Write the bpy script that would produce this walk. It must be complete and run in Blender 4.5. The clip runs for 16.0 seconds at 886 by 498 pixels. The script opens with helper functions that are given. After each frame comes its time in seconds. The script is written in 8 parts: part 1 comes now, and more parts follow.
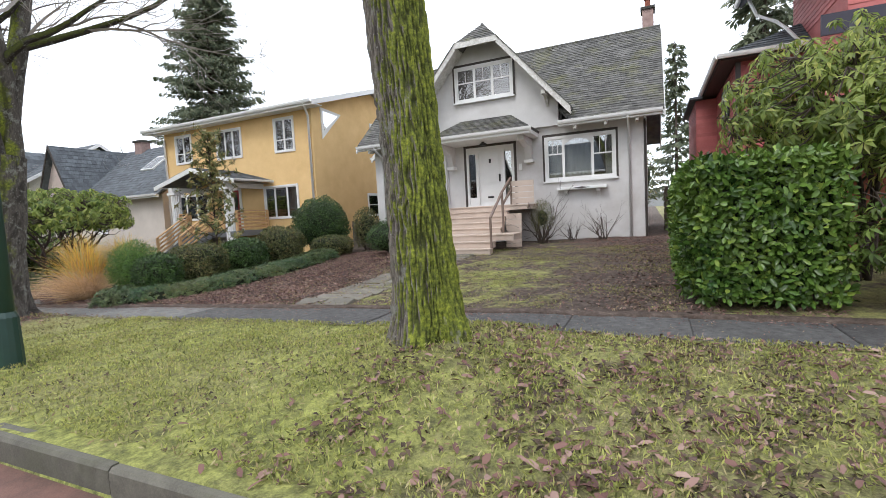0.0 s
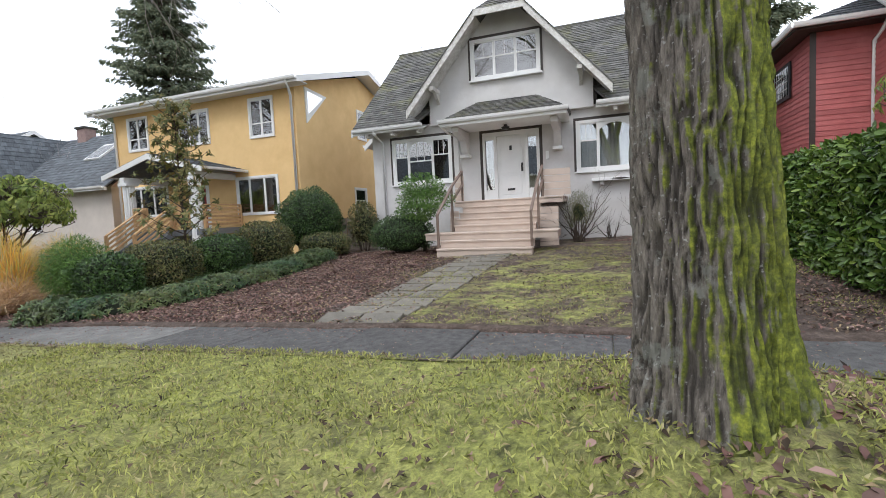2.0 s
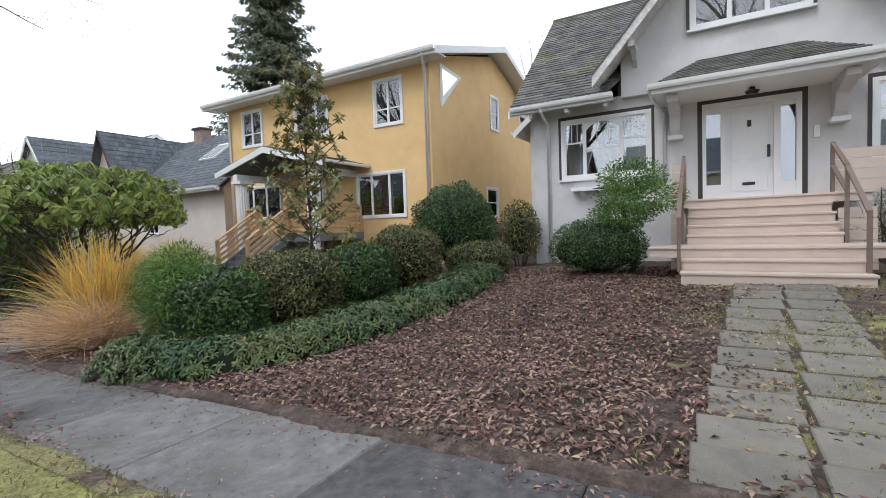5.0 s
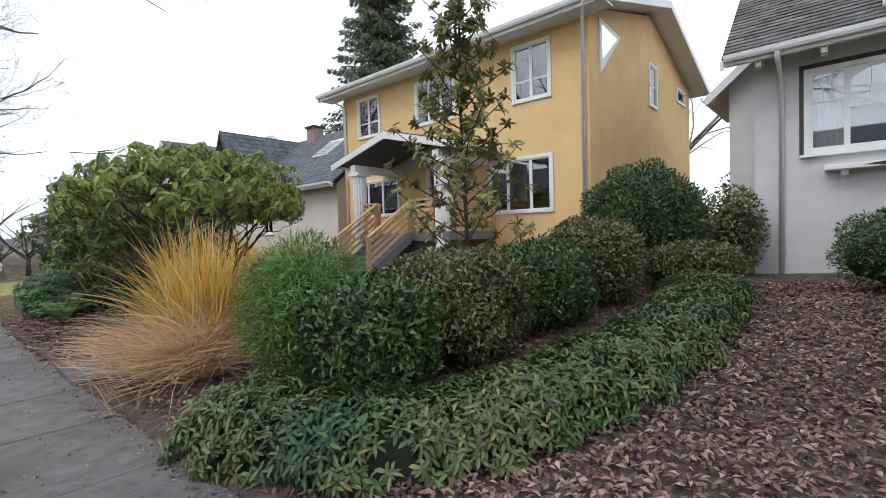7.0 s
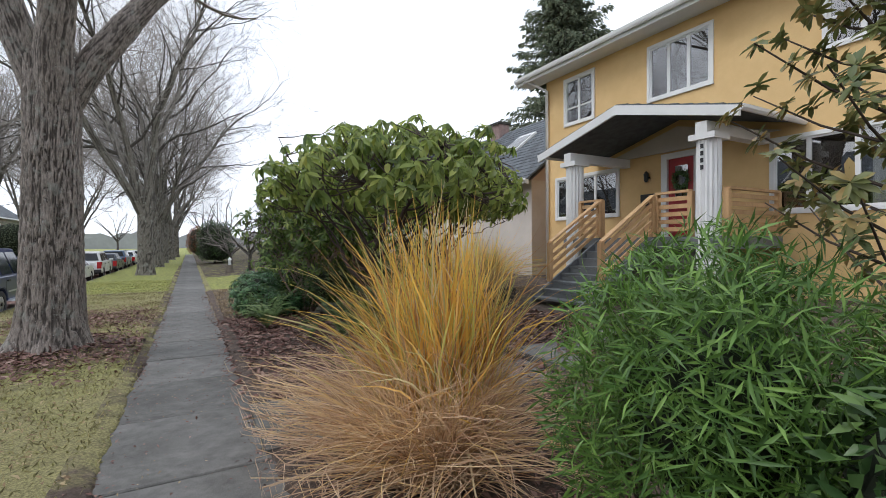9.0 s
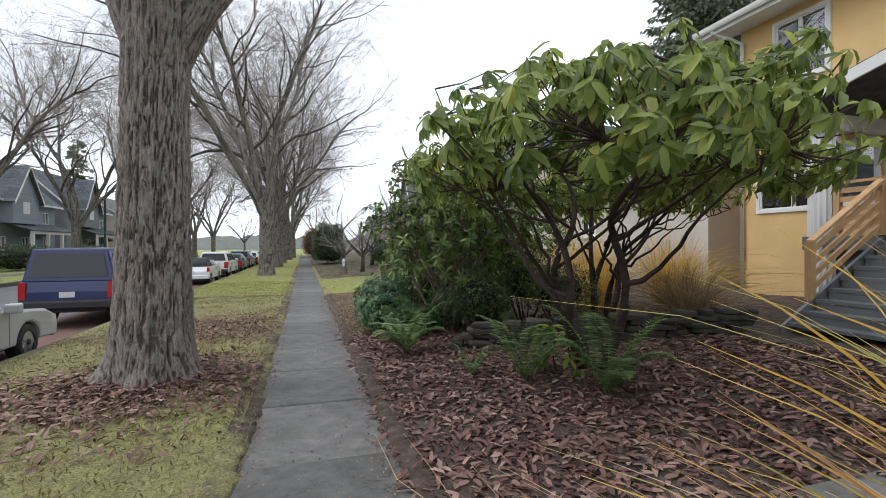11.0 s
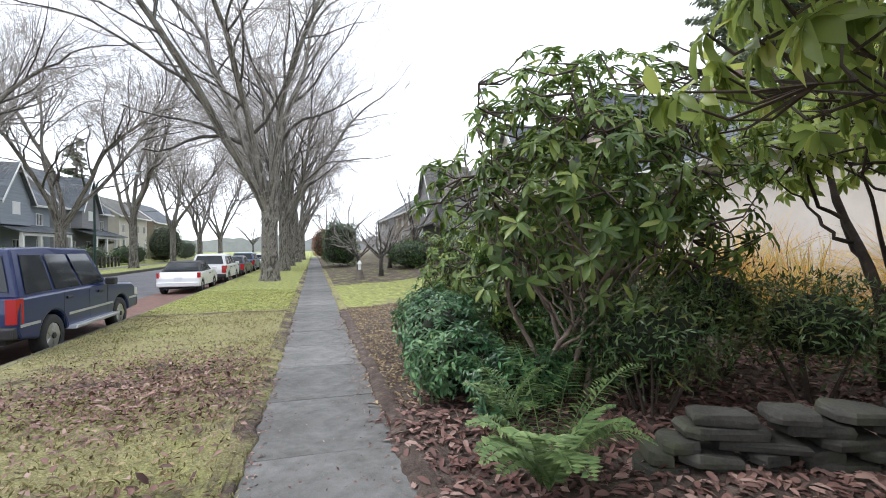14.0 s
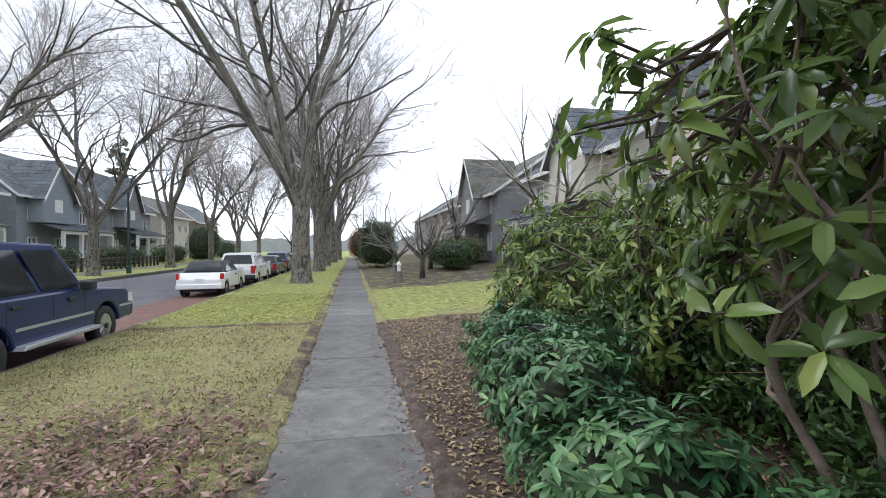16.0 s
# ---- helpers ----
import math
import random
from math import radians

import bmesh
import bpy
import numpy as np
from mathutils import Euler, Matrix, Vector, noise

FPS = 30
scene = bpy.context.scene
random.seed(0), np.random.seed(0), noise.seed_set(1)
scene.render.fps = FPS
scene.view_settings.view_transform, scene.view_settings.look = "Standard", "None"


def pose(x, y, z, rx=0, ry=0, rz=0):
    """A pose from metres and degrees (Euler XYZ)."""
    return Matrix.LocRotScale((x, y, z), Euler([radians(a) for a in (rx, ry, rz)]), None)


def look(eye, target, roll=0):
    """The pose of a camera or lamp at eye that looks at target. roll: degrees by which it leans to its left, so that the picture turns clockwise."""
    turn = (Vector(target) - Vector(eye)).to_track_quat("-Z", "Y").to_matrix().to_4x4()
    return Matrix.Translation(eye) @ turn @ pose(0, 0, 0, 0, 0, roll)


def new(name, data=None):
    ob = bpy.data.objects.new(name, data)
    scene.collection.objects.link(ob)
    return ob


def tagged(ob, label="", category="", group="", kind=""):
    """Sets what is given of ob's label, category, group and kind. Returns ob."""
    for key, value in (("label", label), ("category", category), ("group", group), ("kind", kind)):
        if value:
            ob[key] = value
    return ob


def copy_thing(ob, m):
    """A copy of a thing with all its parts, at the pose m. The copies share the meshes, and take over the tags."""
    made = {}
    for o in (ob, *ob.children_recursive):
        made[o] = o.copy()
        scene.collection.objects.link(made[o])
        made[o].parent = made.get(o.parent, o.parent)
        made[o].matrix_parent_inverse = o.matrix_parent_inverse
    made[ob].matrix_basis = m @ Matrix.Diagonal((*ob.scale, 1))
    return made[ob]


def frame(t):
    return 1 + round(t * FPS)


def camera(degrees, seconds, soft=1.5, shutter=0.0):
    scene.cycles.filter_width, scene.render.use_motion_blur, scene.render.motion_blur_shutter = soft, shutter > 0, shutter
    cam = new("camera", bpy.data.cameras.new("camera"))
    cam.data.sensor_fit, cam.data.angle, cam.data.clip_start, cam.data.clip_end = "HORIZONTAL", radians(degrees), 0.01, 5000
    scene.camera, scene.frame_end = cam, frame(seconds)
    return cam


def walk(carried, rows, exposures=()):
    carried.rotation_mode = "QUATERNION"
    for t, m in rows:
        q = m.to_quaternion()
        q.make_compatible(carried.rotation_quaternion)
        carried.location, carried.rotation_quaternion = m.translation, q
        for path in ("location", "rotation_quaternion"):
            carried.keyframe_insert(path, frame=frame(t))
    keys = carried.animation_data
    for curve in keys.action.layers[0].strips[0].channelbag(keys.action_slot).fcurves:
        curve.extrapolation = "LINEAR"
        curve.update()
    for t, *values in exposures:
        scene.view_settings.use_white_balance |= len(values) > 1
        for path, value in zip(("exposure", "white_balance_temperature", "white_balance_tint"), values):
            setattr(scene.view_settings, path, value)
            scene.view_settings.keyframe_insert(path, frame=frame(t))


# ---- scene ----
cam = camera(87.9, 16.0, soft=0.85)
METRES, EYE, TILT, LEAN, TURN = 24.6, 1.425, 0.0, 0.0, 24.8
ROWS = [
    (0.0, 0.0, 0.0, 0.0, -0.22, -4.18, 3.02),
    (0.5, -0.02, 0.0236, -0.0023, -2.12, -4.13, 2.98),
    (1.0, -0.0397, 0.0492, -0.0039, -3.51, -4.11, 2.87),
    (1.5, -0.0561, 0.0749, -0.0067, -4.42, -4.06, 2.79),
    (2.0, -0.0707, 0.1036, -0.0088, -4.96, -3.98, 2.72),
    (2.5, -0.0842, 0.1331, -0.01, -5.11, -3.88, 2.66),
    (3.0, -0.0998, 0.1606, -0.0049, -4.83, -3.74, 2.58),
    (3.5, -0.1167, 0.1867, -0.0046, -3.4, -3.55, 2.47),
    (4.0, -0.1346, 0.2138, -0.0044, -0.73, -3.28, 2.3),
    (6.5, -0.2303, 0.3459, -0.011, 13.56, -2.07, 1.76),
    (7.0, -0.2526, 0.3718, -0.012, 16.47, -1.87, 1.66),
    (7.5, -0.2752, 0.395, -0.0128, 20.38, -1.58, 1.43),
    (8.0, -0.3006, 0.4158, -0.0118, 24.34, -1.32, 1.07),
    (8.5, -0.3262, 0.4326, -0.0126, 30.67, -1.01, 0.75),
    (9.0, -0.3546, 0.4479, -0.0131, 36.31, -0.77, 0.34),
    (9.5, -0.3843, 0.4598, -0.0125, 41.66, -0.68, 0.03),
    (10.0, -0.413, 0.47, -0.0126, 45.61, -0.52, -0.15),
    (12.5, -0.5506, 0.531, -0.0187, 49.1, -0.44, 0.34),
    (13.0, -0.5767, 0.5452, -0.0189, 49.15, -0.38, 0.41),
    (13.5, -0.6037, 0.558, -0.0184, 49.33, -0.36, 0.47),
    (14.0, -0.6303, 0.5707, -0.0179, 49.5, -0.33, 0.54),
    (14.5, -0.657, 0.5837, -0.0195, 49.68, -0.29, 0.55),
    (15.0, -0.6832, 0.5973, -0.0205, 50.23, -0.24, 0.52),
    (15.5, -0.709, 0.6095, -0.0201, 52.16, -0.19, 0.4),
    (16.0, -0.7347, 0.6243, -0.021, 53.91, -0.2, 0.35),
]
walk(cam, [(t, pose(0, 0, EYE, TILT, LEAN, TURN) @ pose(METRES * x, METRES * y, METRES * z, 90 + pitch, roll, yaw)) for t, x, y, z, yaw, pitch, roll in ROWS],
     [(0.0, 0.1, 6450, 10), (2.0, 0.05, 6380, 10), (4.0, 0.02, 6200, 10), (7.0, -0.1, 6250, 10), (8.5, -0.1, 6280, 10), (9.5, -0.38, 6350, 10), (10.2, -0.4, 6320, 10), (11.2, -0.1, 6450, 10), (12.5, 0.3, 6500, 10), (13.2, 0.52, 6400, 10), (14.5, 0.26, 6280, 10), (16.0, 0.12, 6200, 10)])
# ---- world, sun ----
world = bpy.data.worlds.new("overcast_sky")
scene.world = world
world.use_nodes = True
wn, wl = world.node_tree.nodes, world.node_tree.links
sky = wn.new("ShaderNodeTexSky")
sky.sky_type, sky.sun_disc = "NISHITA", False
sky.sun_elevation, sky.sun_rotation = radians(32), radians(200)
cloud = wn.new("ShaderNodeTexNoise")
cloud.inputs["Scale"].default_value, cloud.inputs["Detail"].default_value = 2.2, 5
veil = wn.new("ShaderNodeMapRange")
veil.inputs["From Min"].default_value, veil.inputs["From Max"].default_value = 0.3, 0.62
veil.inputs["To Min"].default_value, veil.inputs["To Max"].default_value = 0.72, 0.98
layer = wn.new("ShaderNodeMix")
layer.data_type = "RGBA"
layer.inputs["B"].default_value = (9.95, 10.4, 11.3, 1)
wl.new(cloud.outputs["Fac"], veil.inputs["Value"])
wl.new(veil.outputs["Result"], layer.inputs["Factor"])
wl.new(sky.outputs["Color"], layer.inputs["A"])
wl.new(layer.outputs["Result"], wn["Background"].inputs["Color"])
wn["Background"].inputs["Strength"].default_value = 0.166
sun = new("sun", bpy.data.lights.new("sun", "SUN"))
sun.data.energy, sun.data.angle, sun.data.color = 1.45, radians(25), (1.0, 0.985, 0.96)
sun.matrix_world = look((0, 0, 30), (8, 22, 0))


# ---- materials ----
def nodes_of(name):
    m = bpy.data.materials.new(name)
    m.use_nodes = True
    return m, m.node_tree.nodes, m.node_tree.links, m.node_tree.nodes["Principled BSDF"]


def noise_node(n, l, scale, detail=6, rough=0.6, stretch=None, coords="Object"):
    tc, tex = n.new("ShaderNodeTexCoord"), n.new("ShaderNodeTexNoise")
    tex.inputs["Scale"].default_value = scale
    tex.inputs["Detail"].default_value = detail
    tex.inputs["Roughness"].default_value = rough
    if stretch:
        mp = n.new("ShaderNodeMapping")
        mp.inputs["Scale"].default_value = stretch
        l.new(tc.outputs[coords], mp.inputs["Vector"])
        l.new(mp.outputs["Vector"], tex.inputs["Vector"])
    else:
        l.new(tc.outputs[coords], tex.inputs["Vector"])
    return tex.outputs["Fac"]


def ramp(n, l, fac, stops):
    r = n.new("ShaderNodeValToRGB")
    e = r.color_ramp.elements
    while len(e) < len(stops):
        e.new(0.5)
    for i, (p, c) in enumerate(stops):
        e[i].position, e[i].color = p, (*c, 1)
    l.new(fac, r.inputs["Fac"])
    return r.outputs["Color"]


def blend(n, l, fac, a, b, mode="MIX"):
    mx = n.new("ShaderNodeMix")
    mx.data_type, mx.blend_type = "RGBA", mode
    for sock, v in (("Factor", fac), ("A", a), ("B", b)):
        if isinstance(v, (int, float)):
            mx.inputs[sock].default_value = v
        elif isinstance(v, tuple):
            mx.inputs[sock].default_value = (*v, 1)
        else:
            l.new(v, mx.inputs[sock])
    return mx.outputs["Result"]


def bump(n, l, p, height, strength, dist=0.02):
    b = n.new("ShaderNodeBump")
    b.inputs["Strength"].default_value, b.inputs["Distance"].default_value = strength, dist
    l.new(height, b.inputs["Height"])
    l.new(b.outputs["Normal"], p.inputs["Normal"])


def surface(name, dark, light, scale=6.0, rough=0.8, bump_s=0.3, fine=60.0, stain=None, stretch=None, metal=0.0, each=0.0, island=0.0, dist=0.01):
    """A grained surface: two colours over a coarse and a fine noise, stains, and a tint of each piece's own."""
    m, n, l, p = nodes_of(name)
    coarse = noise_node(n, l, scale, stretch=stretch)
    grain = noise_node(n, l, fine, 4, 0.65, stretch)
    col = ramp(n, l, coarse, [(0.3, dark), (0.7, light)])
    col = blend(n, l, 0.35, col, ramp(n, l, grain, [(0.3, dark), (0.7, light)]))
    if stain:
        col = blend(n, l, ramp(n, l, noise_node(n, l, scale * 0.23, 7, 0.7), [(0.5, (0, 0, 0)), (0.72, (0.75, 0.75, 0.75))]), col, stain)
    for amount, node, out in ((each, "ShaderNodeObjectInfo", "Random"), (island, "ShaderNodeNewGeometry", "Random Per Island")):
        if amount:
            hue = n.new("ShaderNodeHueSaturation")
            mr = n.new("ShaderNodeMapRange")
            mr.inputs["To Min"].default_value, mr.inputs["To Max"].default_value = 1 - amount, 1 + amount
            l.new(n.new(node).outputs[out], mr.inputs["Value"])
            l.new(mr.outputs["Result"], hue.inputs["Value"])
            l.new(col, hue.inputs["Color"])
            col = hue.outputs["Color"]
    l.new(col, p.inputs["Base Color"])
    p.inputs["Roughness"].default_value, p.inputs["Metallic"].default_value = rough, metal
    if bump_s:
        bump(n, l, p, grain, bump_s, dist)
    return m


def leafy(name, stops, rough=0.45, trans=0.25):
    """Leaves: a colour for each leaf of its own, some light passing through."""
    m, n, l, p = nodes_of(name)
    rnd = n.new("ShaderNodeNewGeometry").outputs["Random Per Island"]
    col = ramp(n, l, rnd, stops)
    col = blend(n, l, 0.3, col, ramp(n, l, noise_node(n, l, 1.3, 3), [(0.3, stops[0][1]), (0.7, stops[-1][1])]))
    l.new(col, p.inputs["Base Color"])
    p.inputs["Roughness"].default_value, p.inputs["Specular IOR Level"].default_value = rough, 0.36
    tr = n.new("ShaderNodeBsdfTranslucent")
    l.new(col, tr.inputs["Color"])
    mx = n.new("ShaderNodeMixShader")
    mx.inputs["Fac"].default_value = trans
    l.new(p.outputs["BSDF"], mx.inputs[1])
    l.new(tr.outputs["BSDF"], mx.inputs[2])
    l.new(mx.outputs["Shader"], n["Material Output"].inputs["Surface"])
    return m


def glassy(name, tint=(0.9, 0.94, 0.96)):
    m, n, l, p = nodes_of(name)
    gl, tr, mx, fr = n.new("ShaderNodeBsdfGlossy"), n.new("ShaderNodeBsdfTransparent"), n.new("ShaderNodeMixShader"), n.new("ShaderNodeFresnel")
    fr.inputs["IOR"].default_value = 3.0
    gl.inputs["Roughness"].default_value = 0.02
    tr.inputs["Color"].default_value = (*tint, 1)
    l.new(fr.outputs["Fac"], mx.inputs["Fac"])
    l.new(tr.outputs["BSDF"], mx.inputs[1])
    l.new(gl.outputs["BSDF"], mx.inputs[2])
    l.new(mx.outputs["Shader"], n["Material Output"].inputs["Surface"])
    return m


def bark(name, mossy=0.0, base=((0.05, 0.042, 0.035), (0.2, 0.175, 0.15)), side=(1, -0.4)):
    """Furrowed bark, its furrows darkened in colour as painted shade, with a coat of moss on one side of the trunk."""
    m, n, l, p = nodes_of(name)
    fur = noise_node(n, l, 34, 8, 0.74, (1, 1, 0.24))
    col = ramp(n, l, fur, [(0.3, base[0]), (0.5, tuple(0.5 * (a + b) for a, b in zip(*base))), (0.72, base[1])])
    lich = noise_node(n, l, 5, 5, 0.7)
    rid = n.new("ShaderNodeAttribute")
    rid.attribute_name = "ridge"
    # low ridge values go near-black: shade of the furrows put into the colour
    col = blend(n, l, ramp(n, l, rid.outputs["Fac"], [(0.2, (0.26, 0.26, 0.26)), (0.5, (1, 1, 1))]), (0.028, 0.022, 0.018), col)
    col = blend(n, l, ramp(n, l, lich, [(0.55, (0, 0, 0)), (0.63, (0.6, 0.6, 0.6))]), col, (0.36, 0.37, 0.33))
    col = blend(n, l, ramp(n, l, noise_node(n, l, 31, 4, 0.6), [(0.62, (0, 0, 0)), (0.68, (0.55, 0.55, 0.55))]), col, (0.6, 0.6, 0.57))
    if mossy:
        geo, sep = n.new("ShaderNodeNewGeometry"), n.new("ShaderNodeVectorMath")
        sep.operation = "DOT_PRODUCT"
        sep.inputs[1].default_value = (side[0], side[1], 0.25)
        l.new(geo.outputs["Normal"], sep.inputs[0])
        patch = noise_node(n, l, 2.6, 7, 0.72)
        add = n.new("ShaderNodeMath")
        add.operation = "MULTIPLY_ADD"
        l.new(sep.outputs["Value"], add.inputs[0])
        add.inputs[1].default_value = 0.27
        l.new(patch, add.inputs[2])
        mask = ramp(n, l, add.outputs["Value"], [(0.6 - 0.13 * mossy, (0, 0, 0)), (0.72 - 0.13 * mossy, (1, 1, 1))])
        moss = ramp(n, l, noise_node(n, l, 26, 6, 0.7), [(0.3, (0.07, 0.085, 0.015)), (0.5, (0.21, 0.25, 0.03)), (0.72, (0.5, 0.53, 0.06))])
        # the moss gets the same painted shade down in the furrows
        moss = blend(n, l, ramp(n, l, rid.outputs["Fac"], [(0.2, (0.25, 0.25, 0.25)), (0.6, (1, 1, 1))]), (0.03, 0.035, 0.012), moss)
        col = blend(n, l, mask, col, moss)
    l.new(col, p.inputs["Base Color"])
    p.inputs["Roughness"].default_value = 0.92
    bump(n, l, p, fur, 1.0, 0.05)
    return m


def painted(name, colour, dirt=0.12, rough=0.5, each=0.0):
    d = tuple(c * (1 - 2.2 * dirt) for c in colour)
    return surface(name, d, colour, 2.5, rough, 0.08, 90, each=each)


def lawn_ground(name):
    """Moss and grass, fading into worn brown earth and needles in the front yards."""
    m, n, l, p = nodes_of(name)
    big, mid, fine = noise_node(n, l, 0.55, 6, 0.65), noise_node(n, l, 6.5, 8, 0.75), noise_node(n, l, 45, 5, 0.7)
    moss = ramp(n, l, mid, [(0.34, (0.05, 0.055, 0.02)), (0.47, (0.22, 0.24, 0.06)), (0.64, (0.5, 0.52, 0.14))])
    straw = ramp(n, l, fine, [(0.3, (0.11, 0.095, 0.045)), (0.7, (0.42, 0.37, 0.18))])
    soil = ramp(n, l, mid, [(0.36, (0.016, 0.012, 0.01)), (0.5, (0.075, 0.054, 0.043)), (0.66, (0.22, 0.17, 0.14))])
    soil = blend(n, l, 0.4, soil, ramp(n, l, fine, [(0.3, (0.03, 0.02, 0.014)), (0.7, (0.16, 0.11, 0.085))]))
    dry = n.new("ShaderNodeAttribute")
    dry.attribute_name = "dry"
    how = n.new("ShaderNodeMath")
    how.operation = "ADD"
    l.new(dry.outputs["Fac"], how.inputs[0])
    l.new(big, how.inputs[1])
    col = blend(n, l, ramp(n, l, how.outputs["Value"], [(0.46, (0.08, 0.08, 0.08)), (0.78, (0.85, 0.85, 0.85))]), moss, straw)
    col = blend(n, l, ramp(n, l, fine, [(0.35, (0.35, 0.35, 0.35)), (0.6, (0, 0, 0))]), col, (0.04, 0.05, 0.015))
    at = n.new("ShaderNodeAttribute")
    at.attribute_name = "bare"
    mix = n.new("ShaderNodeMath")
    mix.operation = "ADD"
    l.new(at.outputs["Fac"], mix.inputs[0])
    l.new(noise_node(n, l, 1.6, 7, 0.7), mix.inputs[1])
    mask = ramp(n, l, mix.outputs["Value"], [(0.84, (0, 0, 0)), (1.16, (1, 1, 1))])
    l.new(blend(n, l, mask, col, soil), p.inputs["Base Color"])
    p.inputs["Roughness"].default_value = 0.95
    bump(n, l, p, fine, 0.8, 0.03)
    return m


M_ground = lawn_ground("mossy_lawn")
M_asphalt = surface("asphalt", (0.085, 0.085, 0.092), (0.16, 0.16, 0.17), 3, 0.85, 0.4, 160, stain=(0.06, 0.058, 0.06))
M_redleaf_road = surface("leaf_stained_road", (0.09, 0.055, 0.045), (0.22, 0.115, 0.09), 4, 0.9, 0.5, 60)
M_concrete = surface("worn_concrete", (0.066, 0.065, 0.061), (0.232, 0.226, 0.214), 4.5, 0.88, 0.8, 95, stain=(0.05, 0.05, 0.042), each=0.2)
M_damp = surface("damp_dark_concrete", (0.014, 0.014, 0.014), (0.15, 0.145, 0.142), 7.5, 0.82, 0.9, 120, stain=(0.035, 0.034, 0.031), each=0.15)
M_kerb = surface("kerb_concrete", (0.07, 0.066, 0.053), (0.17, 0.16, 0.13), 5, 0.9, 0.5, 80, stain=(0.06, 0.065, 0.03), each=0.1)
M_stucco = surface("grey_white_stucco", (0.55, 0.535, 0.525), (0.67, 0.655, 0.645), 1.6, 0.9, 0.35, 130, stain=(0.47, 0.44, 0.41))
M_yellow = surface("yellow_stucco", (0.69, 0.46, 0.21), (0.8, 0.56, 0.27), 1.5, 0.9, 0.4, 120, stain=(0.63, 0.41, 0.18))
M_beige = surface("beige_stucco", (0.53, 0.48, 0.43), (0.65, 0.59, 0.53), 1.5, 0.9, 0.3, 120)
M_pinkwall = surface("pale_pink_siding", (0.5, 0.4, 0.37), (0.6, 0.5, 0.46), 1.5, 0.9, 0.3, 120)
M_white = painted("white_paint", (0.8, 0.8, 0.79), 0.05)
M_flake = surface("flaking_white_paint", (0.45, 0.43, 0.39), (0.8, 0.79, 0.77), 9, 0.7, 0.5, 60, stain=(0.3, 0.27, 0.22))
M_dark = painted("dark_brown_trim", (0.05, 0.038, 0.032), 0.1)
M_stair = painted("cream_stair_paint", (0.62, 0.5, 0.42), 0.1, each=0.05)
M_rail = painted("brown_rail_paint", (0.2, 0.14, 0.11), 0.1)
M_shingle = surface("mossy_grey_shingle", (0.06, 0.06, 0.058), (0.17, 0.165, 0.155), 5, 0.92, 0.5, 70, stain=(0.14, 0.14, 0.05), island=0.3)
M_slate = surface("blue_grey_shingle", (0.06, 0.068, 0.078), (0.14, 0.155, 0.17), 5, 0.92, 0.4, 70, island=0.25)
M_redwood = surface("red_lap_siding", (0.36, 0.09, 0.085), (0.5, 0.155, 0.15), 3, 0.65, 0.2, 60, each=0.12, island=0.1)
M_brick = surface("red_brick", (0.22, 0.06, 0.04), (0.36, 0.12, 0.075), 6, 0.9, 0.4, 60, each=0.2, island=0.2)
M_oldbrick = surface("faded_brick", (0.2, 0.13, 0.12), (0.38, 0.27, 0.24), 6, 0.9, 0.4, 60, each=0.2)
M_purple = painted("dark_violet_trim", (0.035, 0.03, 0.05), 0.1)
M_cedar = surface("raw_cedar", (0.4, 0.23, 0.11), (0.62, 0.4, 0.2), 4, 0.7, 0.2, 50, stretch=(1, 1, 0.3), each=0.1)
M_oldwood = surface("weathered_boards", (0.075, 0.065, 0.05), (0.18, 0.15, 0.115), 5, 0.9, 0.4, 60, stretch=(0.3, 1, 1), each=0.2)
M_greypaint = painted("grey_step_paint", (0.17, 0.18, 0.19), 0.1)
M_reddoor = painted("red_door_paint", (0.36, 0.03, 0.035), 0.08)
M_black = painted("black_paint", (0.02, 0.02, 0.022), 0.1)
M_green_pole = painted("dark_green_pole_paint", (0.02, 0.055, 0.045), 0.1, 0.4)
M_curtain = surface("pale_curtain", (0.5, 0.48, 0.44), (0.7, 0.68, 0.63), 3, 0.9, 0.2, 30, stretch=(9, 9, 0.2))
# dark grey that paints the gloom of unlit rooms onto the added inner surfaces
M_room = painted("painted_gloom", (0.14, 0.13, 0.12), 0.1)
M_glass = glassy("window_glass")
M_carglass = glassy("car_glass", (0.16, 0.2, 0.22))
M_stone = surface("mossy_stone", (0.025, 0.023, 0.02), (0.08, 0.075, 0.066), 5, 0.9, 0.6, 40, stain=(0.06, 0.075, 0.02), each=0.2, island=0.2)
M_slab = surface("mossy_paving_slab", (0.11, 0.1, 0.082), (0.24, 0.22, 0.185), 4, 0.9, 0.45, 90, stain=(0.13, 0.12, 0.07), each=0.14)
M_bark1 = bark("mossy_bark", 1.05, ((0.035, 0.029, 0.025), (0.4, 0.35, 0.3)), (1.0, -0.05))
M_bark3 = bark("dark_mossy_bark", 0.1, ((0.03, 0.026, 0.022), (0.2, 0.175, 0.15)), (0.3, -0.9))
M_bark2 = bark("ridged_bark", -0.75, ((0.055, 0.046, 0.04), (0.58, 0.5, 0.44)), (-0.9, -0.5))
M_barkfar = bark("grey_bark", 0.0, ((0.07, 0.062, 0.052), (0.33, 0.3, 0.255)))
M_twig = surface("twig_bark", (0.24, 0.215, 0.195), (0.44, 0.4, 0.37), 6, 0.9, 0.3, 40)
M_stem = surface("shrub_stem", (0.03, 0.022, 0.018), (0.11, 0.08, 0.062), 8, 0.85, 0.5, 40)
